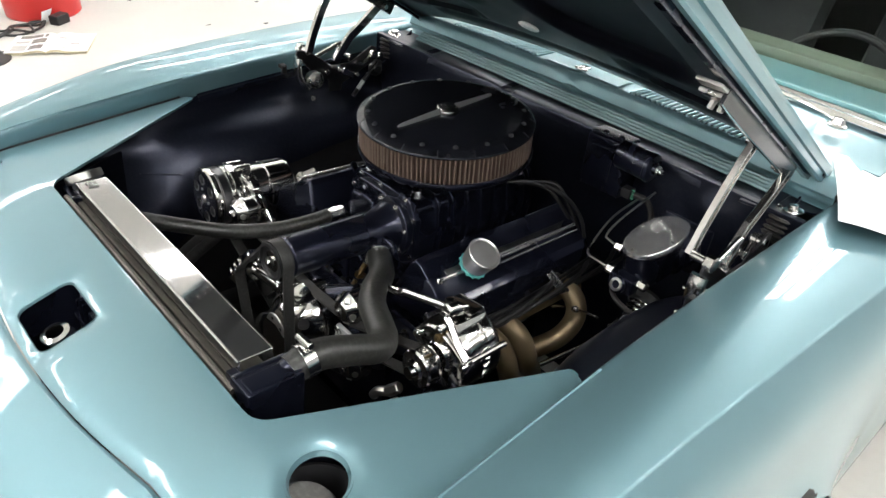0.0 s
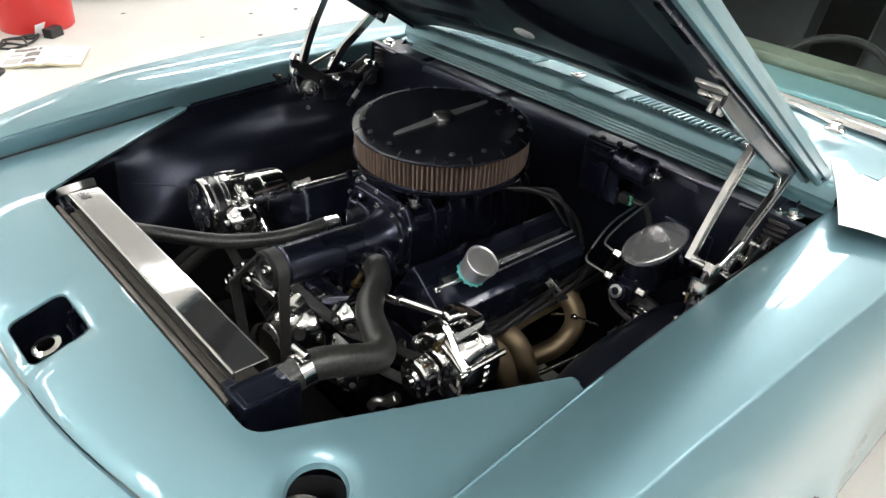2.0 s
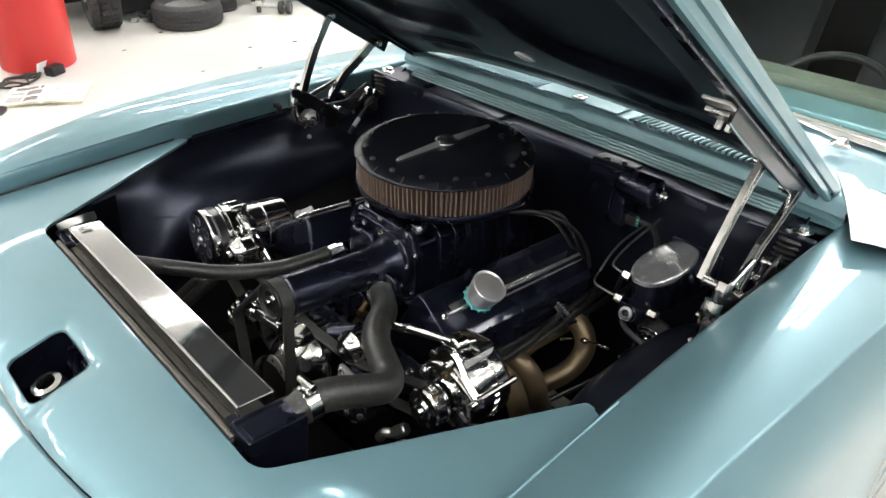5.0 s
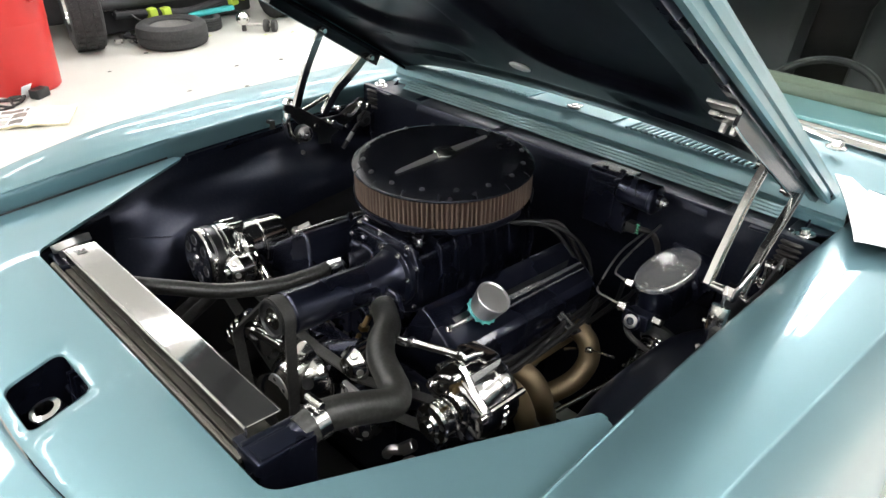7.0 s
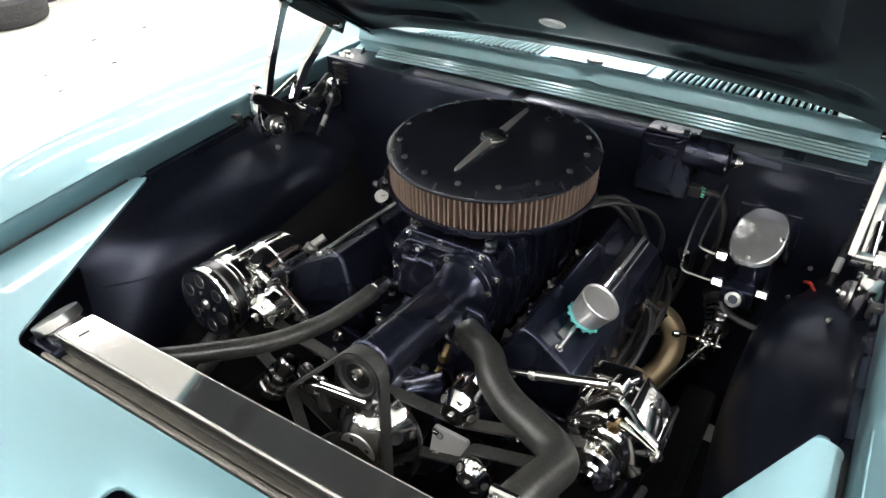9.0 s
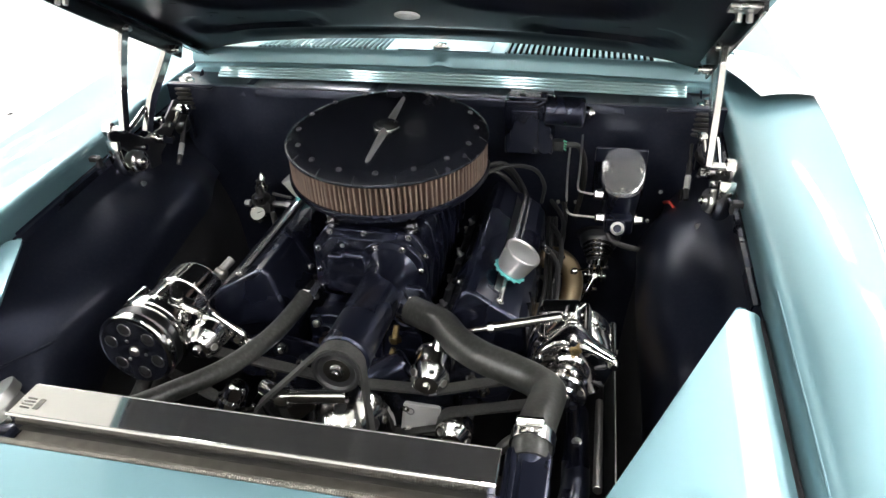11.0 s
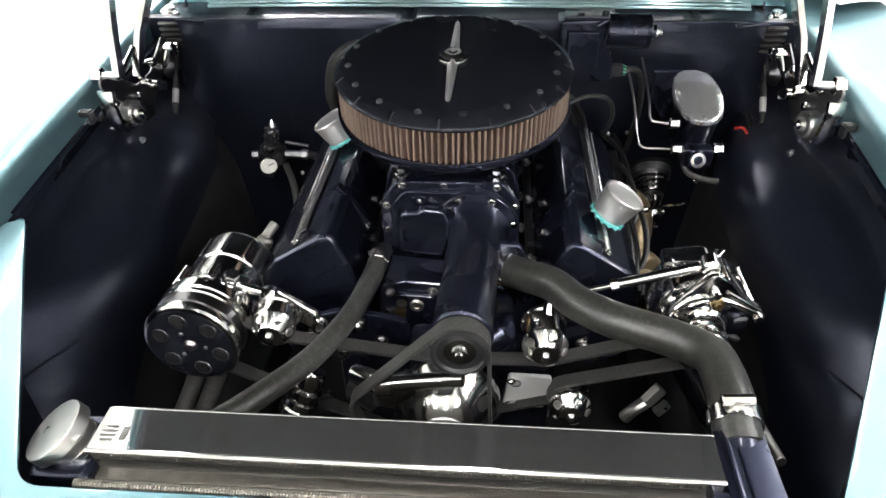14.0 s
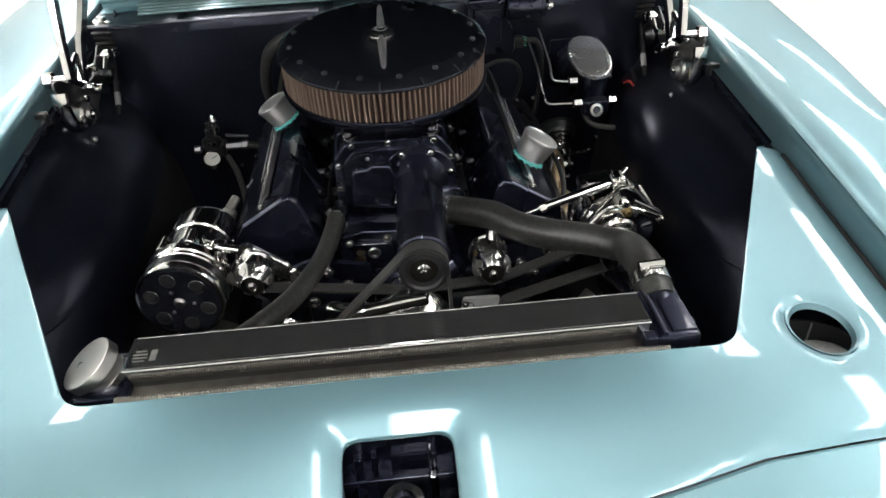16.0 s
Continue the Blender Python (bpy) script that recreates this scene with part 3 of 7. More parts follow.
def bulkhead():
    fw = part("bulkhead", box((0, 0.325, 0.645), (1.25, 0.02, 0.64), 0.003), NAVY_PANEL, CAR, "satin navy bulkhead")
    def ledge(k, x):
        y, z = [(0.3045, 0.950), (0.3055, 0.962), (0.309, 0.968), (0.316, 0.9705), (0.34, 0.973), (0.405, 0.979)][int(k)]
        notch = 0.006 if abs(abs(x - 0.01) - 0.424) < 0.013 or abs(x + 0.11) < 0.012 else 0
        return (x, y + 0.02 * (x / 0.62) ** 2 + notch * 0.6, z - 0.012 * (x / 0.6) ** 2 - notch)
    part("ledge", sheet(ledge, list(range(6)), list(np.linspace(-0.56, 0.56, 113)), 0.003), NAVY_PANEL, fw)
    random.seed(21)
    for x, z in ((0.300, 0.731), (0.339, 0.734), (0.519, 0.773), (0.499, 0.620), (0.50, 0.70), (-0.36, 0.62), (-0.29, 0.70), (0.285, 0.665)):
        part("bulkhead_screw", lathe([(0, 0.005), (0.002, 0.005), (0.003, 0.002), (0.0048, 0.001), (0.0048, 0), (0, 0)], (x, 0.3148, z), (random.uniform(-0.2, 0.2), -1, 0.2), 8), STEEL, fw)
    for s in (-1, 1):
        tab = outline([(0.505, 0.30), (0.575, 0.315), (0.585, 0.365), (0.622, 0.385), (0.622, 0.46), (0.52, 0.44)], 0.008, 3)
        bm = prism(tab, (0, 0, 0.957), (1, 0, 0), (0, 1, 0), 0.005, 0.0012, 1)
        part("corner_bracket", bm if s > 0 else mirror(bm), NAVY_PANEL, fw)
        part("bracket_slot", box((s * 0.548, 0.338, 0.9626), (0.016, 0.005, 0.0015), 0.0004), BLACK, fw, "dark slot")
        part("corner_web", prism([(0, 0), (0.10, 0), (0.10, 0.14), (0, 0.055)], (s * 0.578, 0.302, 0.835), (0, 1, 0), (0, 0, 1), 0.004), NAVY_PANEL, fw)
        part("corner_boot", merge(*[lathe([(0, 0), (0.020, 0), (0.024, 0.004), (0.020, 0.008), (0, 0.008)], (s * (0.585 - 0.001 * i), 0.325, 0.955 - 0.011 * i), (0, -0.2, -1), 18) for i in range(5)]), RUBBER, fw, "black ribbed rubber boot")
        part("corner_bolt", merge(lathe([(0, 0.012), (0.009, 0.012), (0.010, 0.004), (0.018, 0.003), (0.019, 0), (0, 0)], (s * 0.592, 0.352, 0.963), (s * -0.2, 0, 1), 12), lathe([(0, 0.008), (0.006, 0.008), (0.007, 0.002), (0.011, 0.001), (0.011, 0), (0, 0)], (s * 0.572, 0.334, 0.962), (s * -0.1, -0.1, 1), 6)), POLISH, fw, "polished bolts with washers")
    return fw


def inner_fender(side):
    ys = list(np.linspace(-0.70, 0.315, 44))

    def f(y, k):
        ze, xe = smooth_y(z_edge, y), smooth_y(x_edge, y)
        b = 1 / (1 + abs((y - 0.01) / (0.215 if y > 0.01 else 0.27)) ** (5 if y > 0.01 else 3))
        c = math.exp(-((y + 0.50) / 0.12) ** 2)
        q = min(max((-0.26 - y) / 0.19, 0), 1)
        q = 0.058 * q * q * (3 - 2 * q)  # the front flank of the wheel housing falls back outboard
        sec = [(xe - 0.010, ze - 0.050), (0.594, 0.850), (0.584 - 0.016 * b + 0.15 * q, 0.805 + 0.024 * b), (0.560 - 0.070 * b + 0.6 * q, 0.765 + 0.022 * b), (0.524 - 0.064 * b + 0.35 * q, 0.71 + 0.006 * b),
               (0.490 - 0.030 * b - 0.02 * c, 0.63), (0.475 - 0.012 * b - 0.03 * c, 0.53), (0.462, 0.42), (0.455, 0.28)]
        n = len(sec) - 1
        i = min(int(k * n), n - 1)
        t = k * n - i
        p = [sec[max(i - 1, 0)], sec[i], sec[i + 1], sec[min(i + 2, n)]]
        x, z = (0.5 * ((2 * p[1][a]) + (p[2][a] - p[0][a]) * t + (2 * p[0][a] - 5 * p[1][a] + 4 * p[2][a] - p[3][a]) * t * t + (3 * p[1][a] - p[0][a] - 3 * p[2][a] + p[3][a]) * t ** 3) for a in (0, 1))
        return (side * x, y, min(z, ze - 0.050))
    def brink(y):
        return lerp(y, (-0.7, -0.5, -0.3, -0.09, 0.05, 0.315), (7.2, 6.3, 5.2, 4.1, 3.8, 3.5)) / 8

    def lower(y, k):
        b = brink(y)
        x, yy, z = f(y, b + (1 - b) * k)
        return (x + side * 0.022, yy, z)
    ob = part("inner_fender", sheet(lambda y, k: f(y, brink(y) * k), ys, list(np.linspace(0, 1, 25)), 0.003), NAVY_PANEL, CAR, "satin navy inner fender", sharp=60)
    part("panel_crease", tube([f(y, (3.72 + 2.0 * (y + 0.42)) / 8) for y in np.linspace(-0.42, -0.335, 6)], 0.0022, 8, 2, radii=None), NAVY_PANEL, ob)
    part("lower_apron", sheet(lower, ys, list(np.linspace(0, 1, 13)), 0.003), DARK, ob, "dark undercoated apron", sharp=60)
    for y, z, x in ((0.062, 0.829, 0.562), (0.20, 0.795, 0.548)):
        part("panel_bolt", lathe([(0, 0.006), (0.004, 0.006), (0.005, 0.001), (0.007, 0), (0, 0)], (side * x, y, z), (-side, 0, 0.6), 8), STEEL, ob)
    return ob


def bay_floor():
    part("undertray", merge(box((0, -0.18, 0.24), (0.95, 1.05, 0.02), 0.004), box((0, -0.30, 0.33), (0.80, 0.12, 0.10), 0.02)), DARK, CAR, "dark chassis crossmember and undertray")
    part("radiator_support", box((0, -0.672, 0.55), (1.18, 0.018, 0.52), 0.004), NAVY_PANEL, CAR)
    for s in (-1, 1):
        part("side_rail", box((s * 0.40, -0.15, 0.36), (0.07, 1.05, 0.11), 0.012), DARK, CAR, "dark chassis rail")
        # plates that close the nose below its arms
        part("support_wing", prism([(0, 0), (0.225, 0), (0.225, 0.36), (0, 0.36)], (s * 0.385, -0.668, 0.46), (s * 0.50, 0.87, 0) if s > 0 else (-0.50, 0.87, 0), (0, 0, 1), 0.004), NAVY_PANEL, CAR)
        if s < 0:
            continue
        part("lamp_bucket", merge(lathe([(0.066, -0.13), (0.064, -0.02), (0.060, -0.02), (0.060, -0.13), (0.066, -0.13)], (s * 0.492, -0.634, 0.815), (0, 0, 1), 32)), DARK, CAR)
        part("lamp_motor", merge(lathe([(0, 0.0), (0.030, 0.0), (0.033, -0.004), (0.039, -0.008), (0.042, -0.014), (0.042, -0.11), (0, -0.11)], (s * 0.489, -0.640, 0.806), (0, 0.3, 1), 28), rod((s * 0.500, -0.598, 0.75), (s * 0.504, -0.592, 0.806), 0.0012)), DUSTY, CAR, "round dark headlamp motor housing")
    lb = part("latch_box", box((-0.017, -0.757, 0.655), (0.15, 0.12, 0.012), 0.003), NAVY, CAR, "navy bonnet latch box")
    for c, size in (((-0.017, -0.700, 0.735), (0.16, 0.010, 0.16)), ((-0.017, -0.806, 0.700), (0.14, 0.008, 0.11)),
                    ((-0.062, -0.710, 0.745), (0.010, 0.014, 0.09)), ((-0.045, -0.709, 0.740), (0.006, 0.012, 0.10)), ((-0.006, -0.708, 0.742), (0.042, 0.010, 0.09)), ((0.020, -0.710, 0.740), (0.006, 0.014, 0.10)), ((-0.017, -0.711, 0.752), (0.13, 0.016, 0.007))):
        part("box_wall", box(c, size, 0.002), NAVY, lb)
    for x in (-0.090, 0.052):
        part("box_wall", prism([(-0.803, 0.65), (-0.698, 0.65), (-0.698, 0.824), (-0.803, 0.785)], (x, 0, 0), (0, 1, 0), (0, 0, 1), 0.006), NAVY, lb)
    part("latch_catch", merge(lathe([(0.014, 0), (0.022, 0.0), (0.026, 0.008), (0.022, 0.02), (0.014, 0.022), (0.012, 0.01), (0.014, 0)], (-0.016, -0.760, 0.758), (0, -0.3, 1), 24), rod((0.018, -0.726, 0.67), (0.018, -0.724, 0.765), 0.005)), CHROME, CAR, "chrome bonnet latch ring")


def bonnet():
    """The raised bonnet: outer skin, inner frame with hollows, edge lips."""
    HO = thing("bonnet", (0, 0.438, 1.0), "raised teal bonnet with dark navy underside, held open on chrome hinges", "car bonnet")
    a = radians(27.8)
    u, w = V((0, -math.cos(a), math.sin(a))), V((0, math.sin(a), math.cos(a)))
    L, W = 1.25, 0.600
    o = V((0, 0.438, 1.006))

    def place(x, s, h, crown=0.0):
        # the rear edge bows forward in the middle
        k = 1 - (x / W) ** 2
        return o + V((x, 0, 0)) + u * (s + 0.05 * k * (1 - s / L)) + w * (h + crown * k)
    xs, ss = list(np.linspace(-W, W, 41)), list(np.linspace(0, L, 33))
    part("outer_skin", sheet(lambda s, x: place(x, s, 0.028, 0.052), ss, xs, 0.002), TEAL, HO)

    # inner panel: a rear box section, then large pressed hollows between ribs
    def hollow(x, s, cx, cs, rx, rs, d):
        q = abs((x - cx) / rx) ** 4 + abs((s - cs) / rs) ** 4
        return d * max(0.0, min(1.0, (1.3 - q) / 0.5))

    def inner(s, x):
        h = -0.006 + 0.024 * (1 - abs(x / W) ** 8)
        d = 0.0
        for sg in (-1, 1):
            d = max(d, hollow(x, s, sg * 0.255, 0.60, 0.19, 0.33, 0.022), hollow(x, s, sg * 0.36, 0.165, 0.15, 0.055, 0.010))
            d = max(d, hollow(x, s, sg * 0.27, 1.08, 0.22, 0.09, 0.012))
        d += 0.008 * math.exp(-((s - 0.075) / 0.018) ** 2) * (abs(x) < 0.42)
        return place(x, s, h + d, 0.021)
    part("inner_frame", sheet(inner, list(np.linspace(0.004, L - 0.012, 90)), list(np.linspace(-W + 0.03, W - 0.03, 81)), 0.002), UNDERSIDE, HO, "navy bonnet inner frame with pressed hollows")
    for sgn in (-1, 1):
        e = [(W, 0.028), (W + 0.002, 0.022), (W + 0.002, 0.010), (W - 0.003, 0.008), (W - 0.003, -0.002), (W - 0.006, -0.006), (W - 0.014, -0.006), (W - 0.015, -0.001), (W - 0.024, -0.001), (W - 0.026, -0.010), (W - 0.038, -0.010)]
        def lip(s, k, sgn=sgn):
            x, h = e[int(k)]
            return o + V((sgn * x, 0, 0)) + u * s + w * h
        part("side_lip", sheet(lip, ss, list(range(9)), 0.0012), TEAL, HO, sharp=18)
        part("inner_flange", sheet(lip, ss, [8, 9, 10], 0.0012), NAVY, HO, "dark inner flange", sharp=18)
    b = [(-0.004, 0.028, 0.052), (-0.007, 0.022, 0.046), (-0.006, 0.012, 0.030), (0.000, 0.004, 0.021), (0.030, 0.004, 0.021), (0.034, 0.010, 0.021)]
    def tail(x, k, front):
        s, h, c = b[int(k)]
        return place(x, L - s if front else s, h + 0.012 * (1 - abs(x / W) ** 8), c)
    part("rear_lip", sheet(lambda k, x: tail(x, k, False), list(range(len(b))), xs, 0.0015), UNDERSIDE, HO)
    part("front_lip", sheet(lambda k, x: tail(x, k, True), list(range(len(b))), xs, 0.0015), TEAL, HO)
    # small white oval disc on the inner panel
    c = o + V((-0.013, 0, 0)) + u * 0.251 + w * 0.0335
    part("plug", lathe([(0, 0.005), (0.015, 0.005), (0.020, 0.003), (0.021, 0.0), (0.006, -0.012), (0, -0.012)], c, -w, 20, squash=1.25), PAPER, HO, "white oval disc")
    # paint drips and scraped spots on the inner panel
    random.seed(44)
    for x, s in ((-0.46, 0.20), (-0.42, 0.24), (-0.47, 0.32), (-0.38, 0.30), (-0.40, 0.16), (0.30, 0.19), (0.40, 0.17)):
        p = inner(s, x) - w * 0.002
        part("spot", prism(outline([(-0.016, -0.003), (0.016, -0.002), (0.012, 0.003), (-0.014, 0.003)], 0.002, 2), p, (1, random.uniform(-0.3, 0.3), 0), u, 0.0008), BLACK, HO)
    return HO, lambda x, s, h: o + V((x, 0, 0)) + u * s + w * h


bu, bw = V((0, -math.cos(radians(27.8)), math.sin(radians(27.8)))), V((0, math.sin(radians(27.8)), math.cos(radians(27.8))))  # the bonnet's own directions


def hinge(side, place):
    flip = (lambda b: mirror(b)) if side < 0 else (lambda b: b)
    q = 0.012 if side > 0 else 0.0
    w = 0.578 + q

    def plate(poly, x, t, mat, name, parent, label="", r=0.006):
        return part(name, flip(prism(outline(poly, r, 3), (x, 0, 0), (0, 1, 0), (0, 0, 1), t, 0.0012, 1)), mat, parent, label)

    def nut(x, y, z, r, n, mat=CHROME, name="pivot_bolt", parent=None):
        prof = [(0, 0), (r * 0.8, 0), (r, r * 0.25), (r, n * 0.42), (r * 0.72, n * 0.46), (r * 0.72, n * 0.95), (r * 0.6, n), (0, n)]
        part(name, flip(lathe(prof, (x, y, z), (1, 0, 0), 16)), mat, parent or h)

    # chrome plate; its dark reflection is put into the metal's colour
    h = part("hinge", flip(prism(outline([(0.020, 0.960), (0.060, 0.950), (0.130, 0.905), (0.190, 0.905), (0.262, 0.945), (0.280, 0.938), (0.285, 0.905), (0.205, 0.868), (0.168, 0.850), (0.158, 0.800), (0.140, 0.790), (0.128, 0.806), (0.122, 0.868), (0.085, 0.880), (0.048, 0.915), (0.018, 0.945)], 0.007, 3),
                           (w, 0, 0), (0, 1, 0), (0, 0, 1), 0.005, 0.0012, 1)), DARK_STEEL, BONNET, "polished chrome scissor hinge holding the bonnet open")

    def bar(pts, width, thick, x, mat, name, splay=0.0):
        """A shallow channel along a line in the plane x: a flat face with folded edges."""
        p = [V((0, *k)) for k in pts]
        bm = bmesh.new()
        rows = []
        for i, k in enumerate(p):
            d = (p[min(i + 1, len(p) - 1)] - p[max(i - 1, 0)]).normalized()
            n = V((0, -d.z, d.y)) * width / 2
            wide = x + splay * i / (len(p) - 1)
            rows.append([bm.verts.new((wide + dx, *(k + f * n).yz)) for dx, f in ((0, 1), (thick, 1), (thick, 0.72), (0.003, 0.72), (0.003, -0.72), (thick, -0.72), (thick, -1), (0, -1))])
        for a, b in zip(rows, rows[1:]):
            for i in range(8):
                bm.faces.new((a[i], a[(i + 1) % 8], b[(i + 1) % 8], b[i]))
        bm.faces.new(rows[0])
        bm.faces.new(rows[-1])
        bmesh.ops.recalc_face_normals(bm, faces=bm.faces)
        bmesh.ops.bevel(bm, geom=list(bm.edges), offset=0.0008, segments=1, affect="EDGES")
        part(name, flip(bm), mat, h)
    bar([(0.040, 0.957), (0.054, 1.000), (0.066, 1.030), (0.085, 1.072), (0.108, 1.115), (0.122, 1.136)], 0.020, 0.011, 0.550, CHROME, "front_arm", 0.006)
    bar([(0.140, 0.914), (0.160, 0.945), (0.186, 0.978), (0.205, 0.992), (0.240, 1.020), (0.278, 1.054)], 0.022, 0.012, 0.572, CHROME, "rear_arm")
    # spring cup on a folded strap below the main pivot
    strap = tube([(w, 0.026, 0.938), (w, 0.022, 0.915), (w, 0.028, 0.885), (w, 0.046, 0.862), (w, 0.070, 0.858)], 0.009, 10)
    for v in strap.verts:
        v.co.x = w + (v.co.x - w) * 1.7
    part("spring_strap", flip(strap), CHROME, h)
    cup = part("spring_cup", flip(lathe([(0, 0.004), (0.010, 0.004), (0.013, 0.0), (0.019, -0.002), (0.022, -0.006), (0.0225, -0.026), (0.018, -0.030), (0, -0.030)], (0.553 + q, 0.066, 0.880), (-1, -0.25, 0.1), 24)), STEEL, h, "round spring cup")
    part("cup_bolt", flip(bolt((0.549 + q, 0.065, 0.8805), (-1, -0.25, 0.1), 0.006, 0.006)), CHROME, cup)
    part("main_pivot", flip(merge(lathe([(0, 0.0), (0.0070, 0.0), (0.0075, 0.001), (0.0075, 0.026), (0, 0.026)], (0.558, 0.042, 0.957), (1, 0, 0), 16), lathe([(0, 0.030), (0.012, 0.030), (0.0145, 0.027), (0.0145, 0.014), (0.013, 0.012), (0, 0.012)], (0.572, 0.042, 0.957), (1, 0, 0), 6))), CHROME, h, "chrome pivot bolt with hex nut")
    nut(0.556 + q, 0.258, 0.924, 0.0125, 0.030)
    nut(0.556 + q, 0.280, 0.919, 0.0095, 0.022)
    nut(0.562 + q, 0.150, 0.898, 0.009, 0.022)
    nut(0.562 + q, 0.182, 0.926, 0.008, 0.022)
    nut(0.566 + q, 0.110, 0.892, 0.007, 0.016)
    nut(0.566 + q, 0.143, 0.802, 0.0065, 0.016)
    nut(0.568 + q, 0.212, 0.872, 0.0065, 0.014)
    part("spacer_rod", flip(rod((0.584, 0.072, 0.930), (0.584, 0.160, 0.962), 0.0055)), CHROME, h)
    part("middle_block", flip(merge(box((0.560 + q, 0.172, 0.884), (0.014, 0.036, 0.016), 0.004, (-24, 0, 0)), rod((0.552 + q, 0.158, 0.892), (0.575 + q, 0.158, 0.892), 0.010))), CHROME, h)
    hook = tube([(0.572 + q, 0.212, 0.905), (0.570 + q, 0.226, 0.902), (0.568 + q, 0.238, 0.910), (0.566 + q, 0.250, 0.922)], 0.006, 10)
    part("spring_hook", flip(hook), CHROME, h)
    part("gas_strut", flip(merge(rod((0.560, 0.272, 0.905), (0.557, 0.236, 0.872), 0.0032), rod((0.557, 0.240, 0.876), (0.552, 0.186, 0.820), 0.0055))), BLACK, h, "slim black strut")
    part("strut_sleeve", flip(rod((0.5555, 0.222, 0.857), (0.5535, 0.202, 0.836), 0.0062)), ZINC, h, "pale paper sleeve")
    part("wall_boss", flip(lathe([(0, 0.016), (0.010, 0.016), (0.016, 0.010), (0.022, 0.004), (0.024, 0.0), (0, 0)], (0.590, 0.292, 0.875), (-1, -0.3, 0), 20)), DARK_STEEL, h)
    # bracket bolted to the bonnet
    quad = [place(0.572, s, k) for s, k in ((0.12, -0.010), (0.56, -0.010), (0.56, -0.033), (0.47, -0.036), (0.12, -0.038))]
    bm = bmesh.new()
    lo = [bm.verts.new((p.x - 0.003, p.y, p.z)) for p in quad]
    hi = [bm.verts.new((p.x + 0.003, p.y, p.z)) for p in quad]
    bm.faces.new(lo)
    bm.faces.new(hi)
    for i in range(5):
        bm.faces.new((lo[i], lo[(i + 1) % 5], hi[(i + 1) % 5], hi[i]))
    br = part("bonnet_bracket", flip(bm), LID_BLACK, h, "black bonnet-side bracket")
    part("bracket_edge", flip(tube([quad[2], quad[3], quad[4]], 0.0026, 8, 4)), CHROME, br, "bright rolled edge")
    part("bracket_fold", flip(prism([(0, 0), (0.018, 0), (0.018, 0.42), (0, 0.42)], place(0.572, 0.13, -0.012), (-1, 0, 0), bu, 0.003, 0.0008, 1)), LID_BLACK, br)
    m = place(0.554, 0.572, -0.016)
    part("bracket_tab", flip(box(m, (0.040, 0.026, 0.006), 0.0015, (-27.8, 0, 0))), STEEL, br)
    m = place(0.551, 0.532, -0.021)
    part("bracket_tab", flip(box(m, (0.046, 0.030, 0.007), 0.0015, (-27.8, 0, 0))), STEEL, br)
    for x in (0.545, 0.560):
        part("tab_bolt", flip(lathe([(0, -0.012), (0.004, -0.012), (0.0052, -0.010), (0.0052, 0.0), (0.008, 0.001), (0.008, 0.003), (0, 0.003)], place(x, 0.520, -0.026), bw, 6)), STEEL, br)
    for s in (0.338, 0.162):
        part("arm_pin", flip(lathe([(0, 0.024), (0.007, 0.024), (0.009, 0.021), (0.009, 0.008), (0.006, 0.007), (0.006, 0), (0, 0)], place(0.574, s, -0.030) - V((0.026, 0, 0)), (1, 0, 0), 14)), CHROME, br)
    return h


